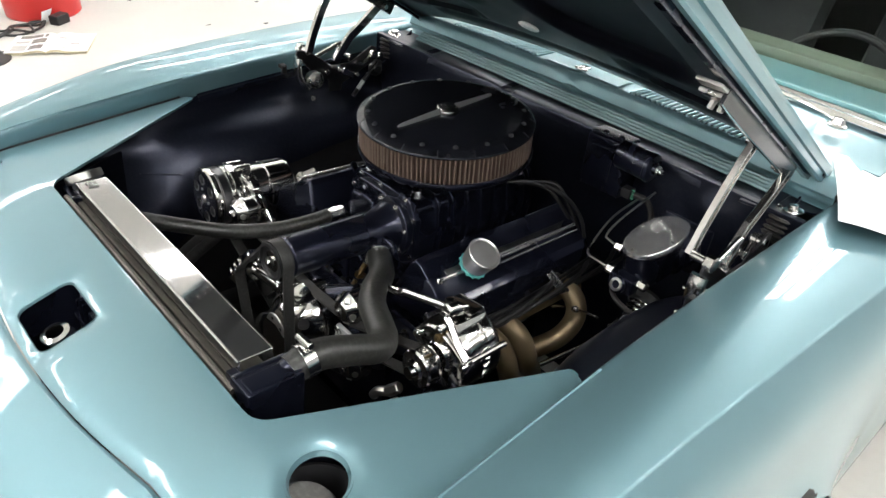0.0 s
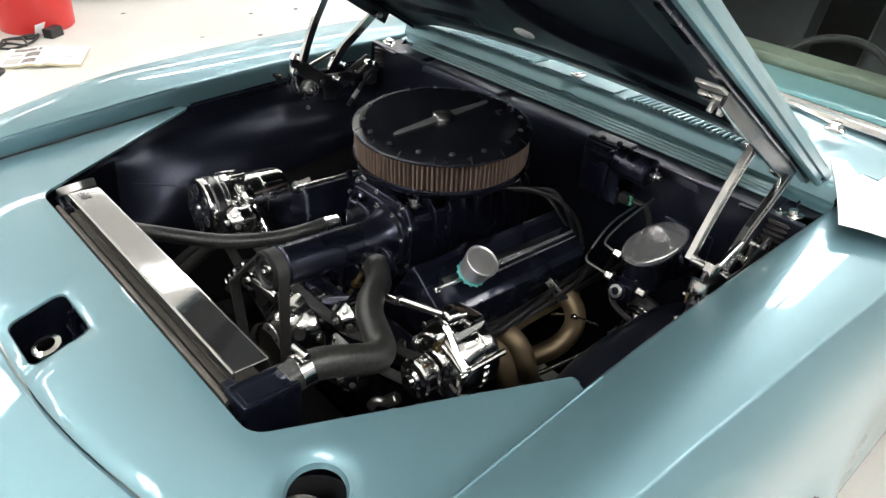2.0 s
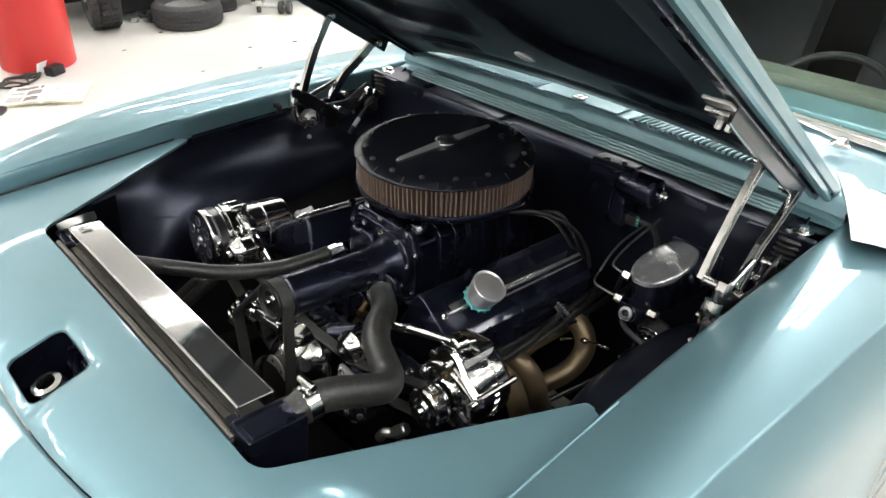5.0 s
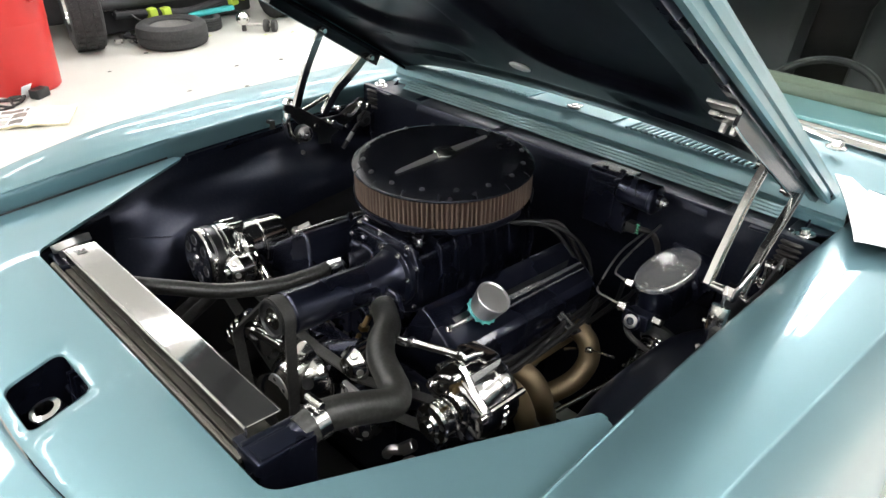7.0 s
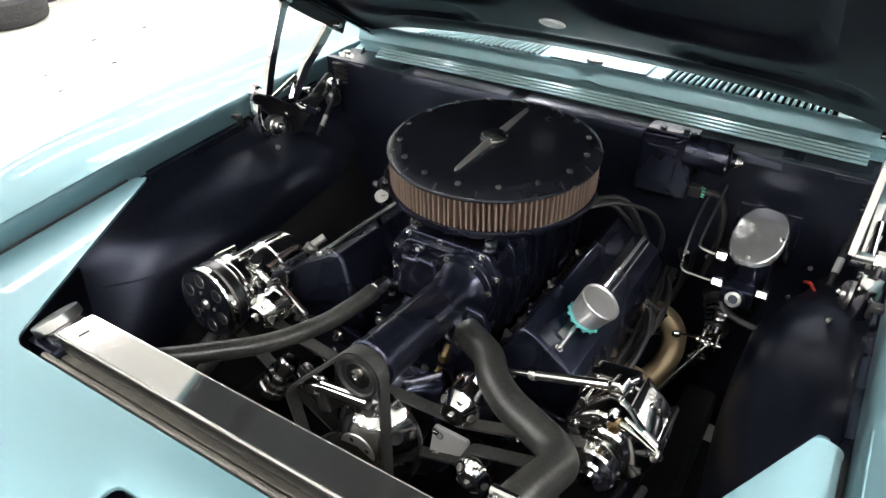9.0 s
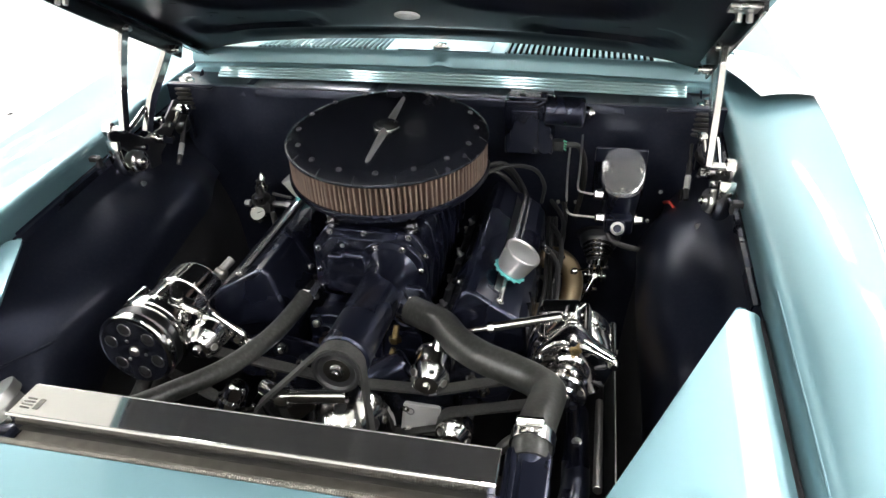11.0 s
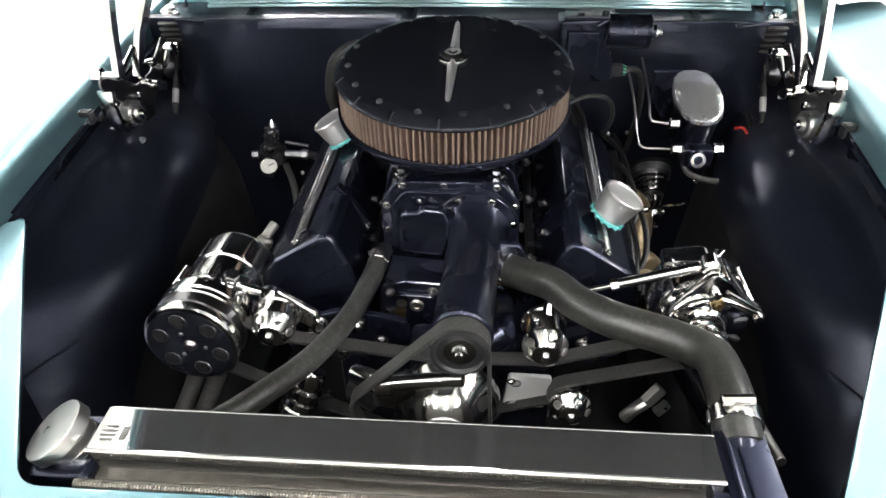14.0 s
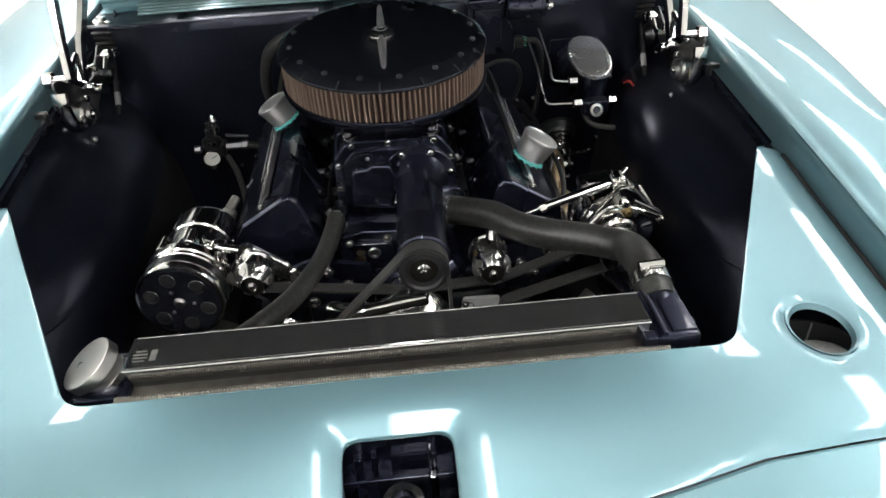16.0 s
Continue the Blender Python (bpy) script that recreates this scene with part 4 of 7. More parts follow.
def cabin():
    ws = part("windscreen", sheet(lambda t, x: (x * (1 - 0.12 * t), 0.77 + 0.62 * t, 1.045 + 0.36 * t), [0, 0.25, 0.5, 0.75, 1.0], list(np.linspace(-0.66, 0.66, 15)), 0.004), GLASS, CAR, "clear windscreen glass")
    ws.visible_shadow = False
    part("windscreen_trim", tube([(-0.68, 0.775, 1.040), (0, 0.772, 1.052), (0.68, 0.775, 1.040)], 0.013, 10), CHROME, CAR, "bright windscreen trim")
    mould = [(0.742, 1.0480), (0.748, 1.0515), (0.756, 1.0525), (0.766, 1.0560), (0.772, 1.0620)]
    part("windscreen_moulding", sheet(lambda k, x: (x, mould[int(k)][0], mould[int(k)][1] - 0.012 * (x / 0.68) ** 2), list(range(5)), list(np.linspace(-0.68, 0.68, 15)), 0.002), CHROME, CAR, "wide bright windscreen moulding")
    part("dashboard", merge(box((0, 0.98, 1.02), (1.26, 0.30, 0.05), 0.015, (-4, 0, 0)), box((0, 1.14, 0.93), (1.26, 0.08, 0.22), 0.02)), TEAL_DULL, CAR, "teal painted dashboard top")
    part("dash_pad", box((0, 1.16, 1.045), (1.26, 0.13, 0.05), 0.02), material("olive_vinyl", (0.085, 0.100, 0.078), 0.5, 0.0, vary=0.1, bump=0.2, bump_scale=200), CAR, "olive padded dash edge")
    sw = part("steering_wheel", lathe([(0.180 + 0.011 * math.cos(t), 0.011 * math.sin(t)) for t in np.linspace(0, math.tau, 13)], (0.26, 1.35, 0.958), (0, -0.72, 0.70), 48), INTERIOR, CAR, "black steering wheel with bright ring")
    part("horn_ring", lathe([(0.187 + 0.0045 * math.cos(t), 0.006 + 0.0030 * math.sin(t)) for t in np.linspace(0, math.tau, 9)], (0.26, 1.35, 0.958), (0, -0.72, 0.70), 48), DARK_STEEL, sw, "thin dark bright-edged ring")
    part("hub", merge(lathe([(0, 0.01), (0.05, 0.0), (0.05, -0.04), (0, -0.04)], (0.26, 1.35, 0.958), (0, -0.72, 0.70), 20), rod((0.26, 1.35, 0.958), (0.28, 1.0, 0.80), 0.03), box((0.26, 1.35, 0.958), (0.34, 0.02, 0.03), 0.008, (45, 0, 0))), INTERIOR, sw)
    for s in (-1, 1):
        seat = part("seat", merge(box((s * 0.36, 1.95, 0.62), (0.52, 0.55, 0.22), 0.06), box((s * 0.36, 2.22, 0.93), (0.52, 0.16, 0.62), 0.07, (-12, 0, 0))), SEAT, CAR, "dark grey vinyl bucket seat")
        part("screen_pillar", tube([(s * 0.70, 0.77, 1.03), (s * 0.66, 1.05, 1.21), (s * 0.60, 1.42, 1.41)], 0.024, 10), TEAL, CAR)
        part("door", sheet(lambda y, k, s=s: (s * [0.64, 0.66, 0.80, 0.86, 0.91, 0.915, 0.90][int(k)], y, [0.96, 1.0, 0.995, 0.965, 0.86, 0.65, 0.30][int(k)]), [1.455, 1.8, 2.2, 2.7], list(range(7)), 0.004), TEAL, CAR)
    part("roof", sheet(lambda y, x: (x, y, 1.43 - 0.10 * (x / 0.62) ** 2 - 0.05 * (y - 1.9) ** 2), list(np.linspace(1.39, 2.75, 9)), list(np.linspace(-0.60, 0.60, 11)), 0.01), TEAL, CAR)
    for s in (-1, 1):
        trim = prism([(0.86, 1.0), (1.36, 1.365), (2.70, 1.36), (2.70, 0.90), (0.86, 0.90)], (0.600, 0, 0), (0, 1, 0), (0, 0, 1), 0.012)
        part("side_trim", trim if s > 0 else mirror(trim), INTERIOR, CAR, "dark cabin side trim")
    part("rear_bulkhead", box((0, 2.74, 0.92), (1.3, 0.05, 1.0), 0.01), INTERIOR, CAR)
    part("cabin_floor", box((0, 1.70, 0.33), (1.7, 2.1, 0.04), 0.005), INTERIOR, CAR)
    part("cabin_firewall", box((0, 0.86, 0.68), (1.3, 0.02, 0.62), 0.003), INTERIOR, CAR)
    part("wiper_pivot", merge(lathe([(0, 0.02), (0.012, 0.018), (0.016, 0.008), (0.022, 0.004), (0.022, 0), (0, 0)], (0.52, 0.66, 1.046), (0, 0, 1), 16), tube([(0.52, 0.66, 1.058), (0.40, 0.70, 1.062), (0.2, 0.72, 1.062)], 0.005, 8)), CHROME, CAR, "chrome wiper pivot and arm")


nose_panel()
front_panel()
for s in (-1, 1):
    fender(s)
    inner_fender(s)
wheel()
cowl()
bulkhead()
bay_floor()
cabin()
BONNET, on_bonnet = bonnet()
for s in (-1, 1):
    hinge(s, on_bonnet)

# ---- the engine bay's things ----
def air_cleaner():
    STANCE[0] = RAKE @ Matrix.Translation((0, 0.004, 1.011)) @ Matrix.Rotation(radians(5.5), 4, "X") @ Matrix.Translation((0, 0, -1.0))
    a = thing("air_cleaner", (0, 0, 0.895), "round black air cleaner with oiled brown pleated filter, on the supercharger", "air filter")
    prof = [(0, 0.9985), (0.150, 0.9975), (0.156, 0.9972), (0.158, 0.9962), (0.165, 0.9950), (0.171, 0.9925), (0.1775, 0.9885), (0.1805, 0.9862), (0.1818, 0.9838), (0.1810, 0.9812), (0.1780, 0.9805), (0, 0.985)]
    part("lid", lathe(prof, (0, 0, 0), (0, 0, 1), 96), LID_BLACK, a, "satin black domed lid")
    part("lid_bead", lathe([(0.1806 + 0.0013 * math.cos(t), 0.9848 + 0.0013 * math.sin(t)) for t in np.linspace(0, math.tau, 9)], (0, 0, 0), (0, 0, 1), 96), NAVY, a, "rolled navy edge bead")
    for i in range(16):
        t = math.tau * (i + 0.37) / 16
        n = V((0.16 * math.cos(t), 0.16 * math.sin(t), 1))
        part("rivet", lathe([(0, 0.0034), (0.0030, 0.0031), (0.0048, 0.0018), (0.0052, 0.0), (0, -0.001)], (0.1585 * math.cos(t), 0.1585 * math.sin(t), 0.9962), n, 12), RIVET, a)
    for i in range(16):
        t = math.tau * (i + 0.87) / 16
        c, s = math.cos(t), math.sin(t)
        part("rim_rib", rod((0.168 * c, 0.168 * s, 0.9938), (0.1806 * c, 0.1806 * s, 0.9858), 0.0012, seg=6), BLACK, a)
    bm = bmesh.new()
    n = 122
    rows = []
    for z in (0.925, 0.948, 0.983):
        rows.append([bm.verts.new(((0.1785 if i % 2 else 0.166) * math.cos(math.tau * i / (2 * n)), (0.1785 if i % 2 else 0.166) * math.sin(math.tau * i / (2 * n)), z)) for i in range(2 * n)])
    for p, q in zip(rows, rows[1:]):
        for i in range(2 * n):
            j = (i + 1) % (2 * n)
            bm.faces.new((p[i], p[j], q[j], q[i]))
    part("filter_element", bm, PLEAT, a, "brown oiled pleated cotton", sharp=20)
    # narrow strips along the pleat edges, paler than the folds between
    bm = bmesh.new()
    random.seed(17)
    for i in range(n):
        t = math.tau * (2 * i + 1 + random.uniform(-0.22, 0.22)) / (2 * n)
        e, f = V((math.cos(t), math.sin(t), 0)), V((-math.sin(t), math.cos(t), 0))
        lean = random.uniform(-0.0007, 0.0007)
        q = [bm.verts.new(e * r + f * (k + (lean if z > 0.95 else -lean)) + V((0, 0, z))) for z in (0.925, 0.9835) for r, k in ((0.1760, -0.0020), (0.1782, -0.0012), (0.1782, 0.0012), (0.1760, 0.0020))]
        for j in range(3):
            bm.faces.new((q[j], q[j + 1], q[j + 5], q[j + 4]))
    tagged(part("pleat_edge", bm, PLEAT_TIP, a, "paler tan pleat edges"), kind="stuff")
    part("base_pan", lathe([(0.055, 0.899), (0.150, 0.902), (0.168, 0.908), (0.178, 0.914), (0.1822, 0.920), (0.1828, 0.9255), (0.1815, 0.929), (0.179, 0.9295), (0.168, 0.923), (0.055, 0.915), (0.055, 0.899)], (0, 0, 0), (0, 0, 1), 80), NAVY, a, "navy base pan")
    w = part("wing_bolt", lathe([(0, 0.0135), (0.005, 0.0135), (0.006, 0.0125), (0.007, 0.0118), (0.012, 0.0118), (0.0135, 0.0105), (0.016, 0.0105), (0.0185, 0.009), (0.0205, 0.0065), (0.0235, 0.0055), (0.024, 0.003), (0.022, 0.001), (0.022, 0), (0, 0)], (0, 0, 0.998), (0, 0, 1), 32), CHROME, a, "chrome centre nut")
    for s in (-1, 1):
        # a tapered arm with a ridge along its back
        bm = bmesh.new()
        rows = []
        for d, half, h in ((0.014, 0.0080, 0.0085), (0.060, 0.0066, 0.0075), (0.118, 0.0044, 0.0055), (0.125, 0.0030, 0.0040), (0.128, 0.0012, 0.0022)):
            rows.append([bm.verts.new((x * half, s * d, 0.9982 + z * h)) for x, z in ((-1, 0), (-0.86, 0.35), (-0.12, 1), (0.12, 1), (0.86, 0.35), (1, 0))])
        for p, q in zip(rows, rows[1:]):
            for j in range(5):
                bm.faces.new((p[j], p[j + 1], q[j + 1], q[j]))
            bm.faces.new((p[5], p[0], q[0], q[5]))
        bm.faces.new(rows[0])
        bm.faces.new(rows[-1])
        part("wing", bm, CAP, w, "tapered bright arm", sharp=25)
    STANCE[0] = RAKE
    return a


def supercharger():
    o = thing("supercharger", (0, 0.0, 0.70), "navy ribbed roots supercharger with long drive snout", "supercharger")
    prof = outline([(-0.092, 0.70), (0.092, 0.70), (0.100, 0.80), (0.088, 0.868), (-0.088, 0.868), (-0.100, 0.80)], 0.02, 4)
    part("case", prism(prof, (0, 0.185, 0), (1, 0, 0), (0, 0, 1), 0.32, 0.004), NAVY, o)
    big = outline([(-0.100, 0.70), (0.100, 0.70), (0.109, 0.80), (0.094, 0.877), (-0.094, 0.877), (-0.109, 0.80)], 0.026, 6)
    for y in (-0.075, -0.035, 0.005, 0.045, 0.085, 0.125):
        part("rib", prism(big, (0, y, 0), (1, 0, 0), (0, 0, 1), 0.010, 0.0035, 3), NAVY, o)
    part("rear_plate", prism(big, (0, 0.20, 0), (1, 0, 0), (0, 0, 1), 0.014, 0.003), NAVY, o)
    plate = outline([(-0.099, 0.750), (-0.02, 0.742), (0.07, 0.735), (0.108, 0.755), (0.106, 0.845), (0.082, 0.884), (-0.074, 0.884), (-0.099, 0.850)], 0.018, 5)
    part("front_plate", prism(plate, (0, -0.135, 0), (1, 0, 0), (0, 0, 1), 0.016, 0.0018, 1), NAVY, o, "navy front plate with bright bolts")
    cover = outline([(-0.084, 0.765), (-0.02, 0.757), (0.06, 0.75), (0.095, 0.766), (0.094, 0.842), (0.074, 0.871), (-0.064, 0.871), (-0.084, 0.845)], 0.018, 5)
    part("front_cover", prism(cover, (0, -0.150, 0), (1, 0, 0), (0, 0, 1), 0.008, 0.0016, 1), NAVY, o)
    bulge = outline([(-0.072, 0.772), (-0.005, 0.766), (0.01, 0.82), (-0.005, 0.850), (-0.036, 0.853), (-0.04, 0.846), (-0.062, 0.846), (-0.072, 0.835)], 0.008, 4)
    part("cover_bulge", prism(bulge, (0, -0.157, 0), (1, 0, 0), (0, 0, 1), 0.018, 0.007, 4), NAVY, o)
    part("cover_tag", prism(outline([(-0.052, 0.852), (-0.030, 0.852), (-0.030, 0.864), (-0.041, 0.868), (-0.052, 0.864)], 0.003, 3), (0, -0.157, 0), (1, 0, 0), (0, 0, 1), 0.006, 0.001, 1), NAVY, o)
    part("tag_screw", bolt((-0.041, -0.163, 0.859), (0, -1, 0), 0.003, 0.002), STEEL, o)
    part("cover_plug", lathe([(0, 0.004), (0.005, 0.004), (0.006, 0.0), (0, 0)], (-0.048, -0.176, 0.788), (0, -1, 0), 12), NAVY, o)
    S0, S1 = V((0.043, -0.150, 0.812)), V((0.033, -0.388, 0.811))
    ax = S1 - S0
    sn = part("snout", lathe([(0, 0.0), (0.062, 0.0), (0.0632, 0.003), (0.0632, 0.0135), (0.0620, 0.0150), (0.0500, 0.0155), (0.0490, 0.0175), (0.0455, 0.022), (0.0415, 0.032), (0.0392, 0.046), (0.038, 0.060), (0.038, 0.228), (0.0395, 0.232), (0.0395, 0.240), (0.037, 0.243), (0, 0.243)], S0, ax, 48), NAVY, o, "long navy drive snout")
    u, v, w = frame_of(ax)
    for i in range(7):
        t = math.tau * (i / 7 + 0.04)
        part("snout_bolt", bolt(S0 + w * 0.016 + (u * math.cos(t) + v * math.sin(t)) * 0.0560, w, 0.0048, 0.006), CHROME, sn)
    for x, z in ((-0.091, 0.843), (-0.092, 0.80), (-0.092, 0.763), (-0.066, 0.878), (-0.005, 0.879), (0.072, 0.878), (0.099, 0.845), (0.101, 0.80), (0.100, 0.762), (0.02, 0.745), (-0.05, 0.752)):
        part("plate_bolt", bolt((x, -0.151, z), (0, -1, 0), 0.0046, 0.005), CHROME, o)
    for x in (-0.07, 0.071):
        part("corner_nut", merge(lathe([(0, 0.020), (0.0075, 0.020), (0.0110, 0.017), (0.0110, 0.004), (0.0145, 0.003), (0.0145, 0), (0, 0)], (x, -0.122, 0.876), (0, 0, 1), 6)), CHROME, o, "bright hex nut")
    part("throttle_adapter", merge(lathe([(0.085, 0.868), (0.085, 0.88), (0.062, 0.884), (0.06, 0.897), (0, 0.897), (0, 0.868), (0.085, 0.868)], (0, 0.0, 0), (0, 0, 1), 32), box((0, 0, 0.876), (0.17, 0.17, 0.012), 0.003)), NAVY, o)
    pu = part("drive_pulley", lathe([(0, 0.0), (0.030, 0.0), (0.036, 0.002), (0.036, 0.005), (0.032, 0.007), (0.032, 0.026), (0.0355, 0.028), (0.0355, 0.031), (0.031, 0.032), (0.028, 0.028), (0.020, 0.026), (0, 0.026)], (0.032, -0.392, 0.811), (0, -1, 0), 40), BLACK, o, "black drive pulley")
    part("pulley_nut", lathe([(0, 0.013), (0.005, 0.013), (0.006, 0.010), (0.010, 0.010), (0.011, 0.004), (0.020, 0.003), (0.021, 0.0), (0, 0)], (0.032, -0.416, 0.811), (0, -1, 0), 20), CHROME, pu, "bright centre nut")
    return o


def engine_block():
    o = thing("engine_block", (0, 0, 0.45), "navy V8 engine block with heads and intake manifold", "engine")
    part("block", merge(box((0, 0.0, 0.52), (0.34, 0.50, 0.26), 0.02), box((0, -0.01, 0.36), (0.26, 0.44, 0.14), 0.02)), NAVY, o)
    part("timing_cover", merge(lathe([(0, 0.03), (0.07, 0.03), (0.09, 0.02), (0.10, 0.0), (0, 0)], (0, -0.245, 0.55), (0, -1, 0), 28)), NAVY, o)
    for s in (-1, 1):
        part("cylinder_head", prism(outline([(0.115, 0.60), (0.25, 0.60), (0.285, 0.70), (0.262, 0.725), (0.14, 0.745), (0.115, 0.72)], 0.01, 3), (0, 0.20, 0), (1, 0, 0), (0, 0, 1), 0.42, 0.003) if s > 0 else
             mirror(prism(outline([(0.115, 0.60), (0.25, 0.60), (0.285, 0.70), (0.262, 0.725), (0.14, 0.745), (0.115, 0.72)], 0.01, 3), (0, 0.20, 0), (1, 0, 0), (0, 0, 1), 0.42, 0.003)), NAVY, o)
    m = part("intake_manifold", prism(outline([(-0.115, 0.62), (0.115, 0.62), (0.10, 0.72), (-0.10, 0.72)], 0.012, 4), (0, 0.20, 0), (1, 0, 0), (0, 0, 1), 0.40, 0.004), NAVY, o)
    part("manifold_front", prism(outline([(-0.098, 0.640), (0.030, 0.640), (0.030, 0.735), (0.010, 0.742), (-0.060, 0.746), (-0.098, 0.738)], 0.010, 4), (0, -0.180, 0), (1, 0, 0), (0, 0, 1), 0.030, 0.002, 1), NAVY, m)
    part("manifold_boss", prism(outline([(-0.078, 0.668), (-0.012, 0.668), (-0.012, 0.724), (-0.078, 0.728)], 0.010, 4), (0, -0.209, 0), (1, 0, 0), (0, 0, 1), 0.010, 0.003, 3), NAVY, m)
    part("manifold_plug", lathe([(0.005, 0.003), (0.009, 0.004), (0.011, 0.002), (0.011, 0), (0, 0), (0, 0.001), (0.005, 0.001), (0.005, 0.003)], (-0.044, -0.219, 0.708), (0, -1, 0), 20), STEEL, m)
    part("neck_flange", prism(outline([(0.044, 0.748), (0.116, 0.748), (0.122, 0.785), (0.108, 0.816), (0.060, 0.818), (0.042, 0.790)], 0.012, 4), (0, -0.196, 0), (1, 0, 0), (0, 0, 1), 0.012, 0.002, 1), NAVY, m)
    for x, z in ((-0.085, 0.725), (-0.02, 0.73), (-0.03, 0.66), (-0.075, 0.66), (0.01, 0.665)):
        part("manifold_bolt", bolt((x, -0.211, z), (0, -1, 0), 0.006, 0.008), STEEL, m)
    part("brass_fitting", merge(rod((0.068, -0.235, 0.760), (0.066, -0.252, 0.732), 0.0055), rod((0.066, -0.255, 0.727), (0.06, -0.265, 0.705), 0.0045), lathe([(0, 0.008), (0.011, 0.008), (0.011, 0), (0, 0)], (0.067, -0.245, 0.742), (0, -0.3, -1), 6)), BRASS, o, "brass sensor fitting")
    part("sender", merge(rod((-0.068, -0.225, 0.705), (-0.072, -0.236, 0.665), 0.009), rod((-0.072, -0.236, 0.667), (-0.076, -0.242, 0.635), 0.005)), BRASS, o)
    # small studs and fittings along the valley
    for s in (-1, 1):
        for y in (-0.13, -0.03, 0.07, 0.16):
            part("intake_stud", bolt((s * 0.118, y, 0.722), (s * -0.3, 0, 1), 0.006, 0.012), STEEL, m)
    for s in (-1, 1):
        part("fuel_rail", merge(rod((s * 0.128, -0.16, 0.735), (s * 0.128, 0.20, 0.735), 0.008), *[rod((s * 0.128, y, 0.72), (s * 0.128, y, 0.75), 0.006) for y in (-0.10, 0.0, 0.10)]), BLACK, o)
    return o


def valve_cover(side, cap):
    o = thing("valve_cover", (side * 0.21, 0, 0.74), "tall satin navy valve cover with bright rib and breather cap", "valve cover", "valve covers")
    def fl(b):
        if side < 0:
            mirror(b)
            bmesh.ops.translate(b, verts=b.verts, vec=(0.010, 0, 0.002))
        return b
    # section and its ends: the front is raked back
    sec = outline([(0.134, 0.735), (0.286, 0.700), (0.278, 0.768), (0.266, 0.780), (0.194, 0.822), (0.180, 0.826), (0.170, 0.818)], [0.004, 0.006, 0.008, 0.012, 0.012, 0.006, 0.012], 4)
    bm = bmesh.new()
    rows = []
    c = V((0.21, 0.76))
    for y, k in ((0.205, 0.96), (0.20, 1.0), (-0.2100, 1.0), (-0.2150, 0.978), (-0.2180, 0.942), (-0.2190, 0.900)):
        row = []
        for p in sec:
            q = c + (p - c) * k
            rake = (q.y - 0.70) * 0.16 if y < 0 else 0
            row.append(bm.verts.new((q.x, y + rake - (0.012 if y < 0 else 0), q.y)))
        rows.append(row)
    n = len(sec)
    for a, b in zip(rows, rows[1:]):
        for i in range(n):
            bm.faces.new((a[i], a[(i + 1) % n], b[(i + 1) % n], b[i]))
    bm.faces.new(rows[0])
    bm.faces.new(rows[-1])
    part("shell", fl(bm), NAVY, o, "satin navy painted shell")
    d = V((0.50, 0, 0.87)).normalized()
    q0, q1 = V((0.2335, -0.196, 0.8015)), V((0.236, 0.192, 0.8015))
    part("centre_rib", fl(merge(tube([q0, q0 + V((0, 0.02, 0.0005)), (q0 + q1) / 2, q1], 0.0044, 10, 4), tube([q0 + V((0.011, 0.10, -0.0075)), q1 + V((0.010, 0, -0.0070))], 0.0020, 8, 2))), LID_BRIGHT, o, "bright polished rib")
    # the shell's sheen beside the rib, laid on as a thin grey strip
    part("rib_sheen", fl(prism([(-0.015, 0), (-0.004, 0), (-0.004, 0.33), (-0.015, 0.35)], q0 + V((0, 0.02, 0.0003)), (0.87, 0, -0.50), (0, 1, 0), 0.0014, 0.0005, 1)), DARK_STEEL, o, "grey strip standing in for the sheen along the rib")
    part("rib_end", fl(bolt(q0 + V((0, -0.002, 0)), d, 0.005, 0.005)), CHROME, o)
    # inner web
    part("web", fl(prism(outline([(0.186, 0.842), (0.192, 0.834), (0.146, 0.752), (0.132, 0.758)], 0.003, 2), (0, -0.082, 0), (1, 0, 0), (0, 0, 1), 0.014, 0.003, 2)), NAVY, o)
    part("web_bolt", fl(bolt((0.143, -0.095, 0.764), (-0.6, -0.5, 0.6), 0.006, 0.008)), CHROME, o)
    for y in (-0.15, 0.02, 0.15):
        part("flange_bolt", fl(bolt((0.290, y, 0.712), (0.6, 0, 0.8), 0.006, 0.014)), STEEL, o)
        part("inner_bolt", fl(bolt((0.130, y, 0.748), (-0.5, 0, 0.85), 0.0055, 0.012)), STEEL, o)
    at = V(cap)
    cp = part("breather_cap", fl(lathe([(0, 0.0), (0.0245, 0.0), (0.0255, 0.003), (0.0268, 0.004), (0.0268, 0.0065), (0.0275, 0.0085), *[(0.0276 + 0.0004 * i + (0.0005 if i % 2 else 0), 0.010 + 0.0029 * i) for i in range(10)], (0.0325, 0.038), (0.0325, 0.041), (0.031, 0.0425), (0.029, 0.0415), (0.0275, 0.0405), (0.012, 0.0411), (0, 0.0412)], at + d * 0.010, d, 40)), CAP, o, "bright aluminium breather cap")
    part("cap_washer", fl(merge(*[lathe([(0, 0.0045), (0.027, 0.0045), (0.0283, 0.003), (0.0283, 0.0005), (0, 0)], at + d * 0.006, d, 40), *[lathe([(0, 0.0046), (0.0026, 0.0030), (0.0028, 0.0), (0, 0.0)], at + d * 0.005 + (frame_of(d)[0] * math.cos(t) + frame_of(d)[1] * math.sin(t)) * 0.0275, d, 8) for t in np.linspace(0, math.tau, 15)[:-1]]])), GASKET, cp, "turquoise scalloped rubber washer")
    return o


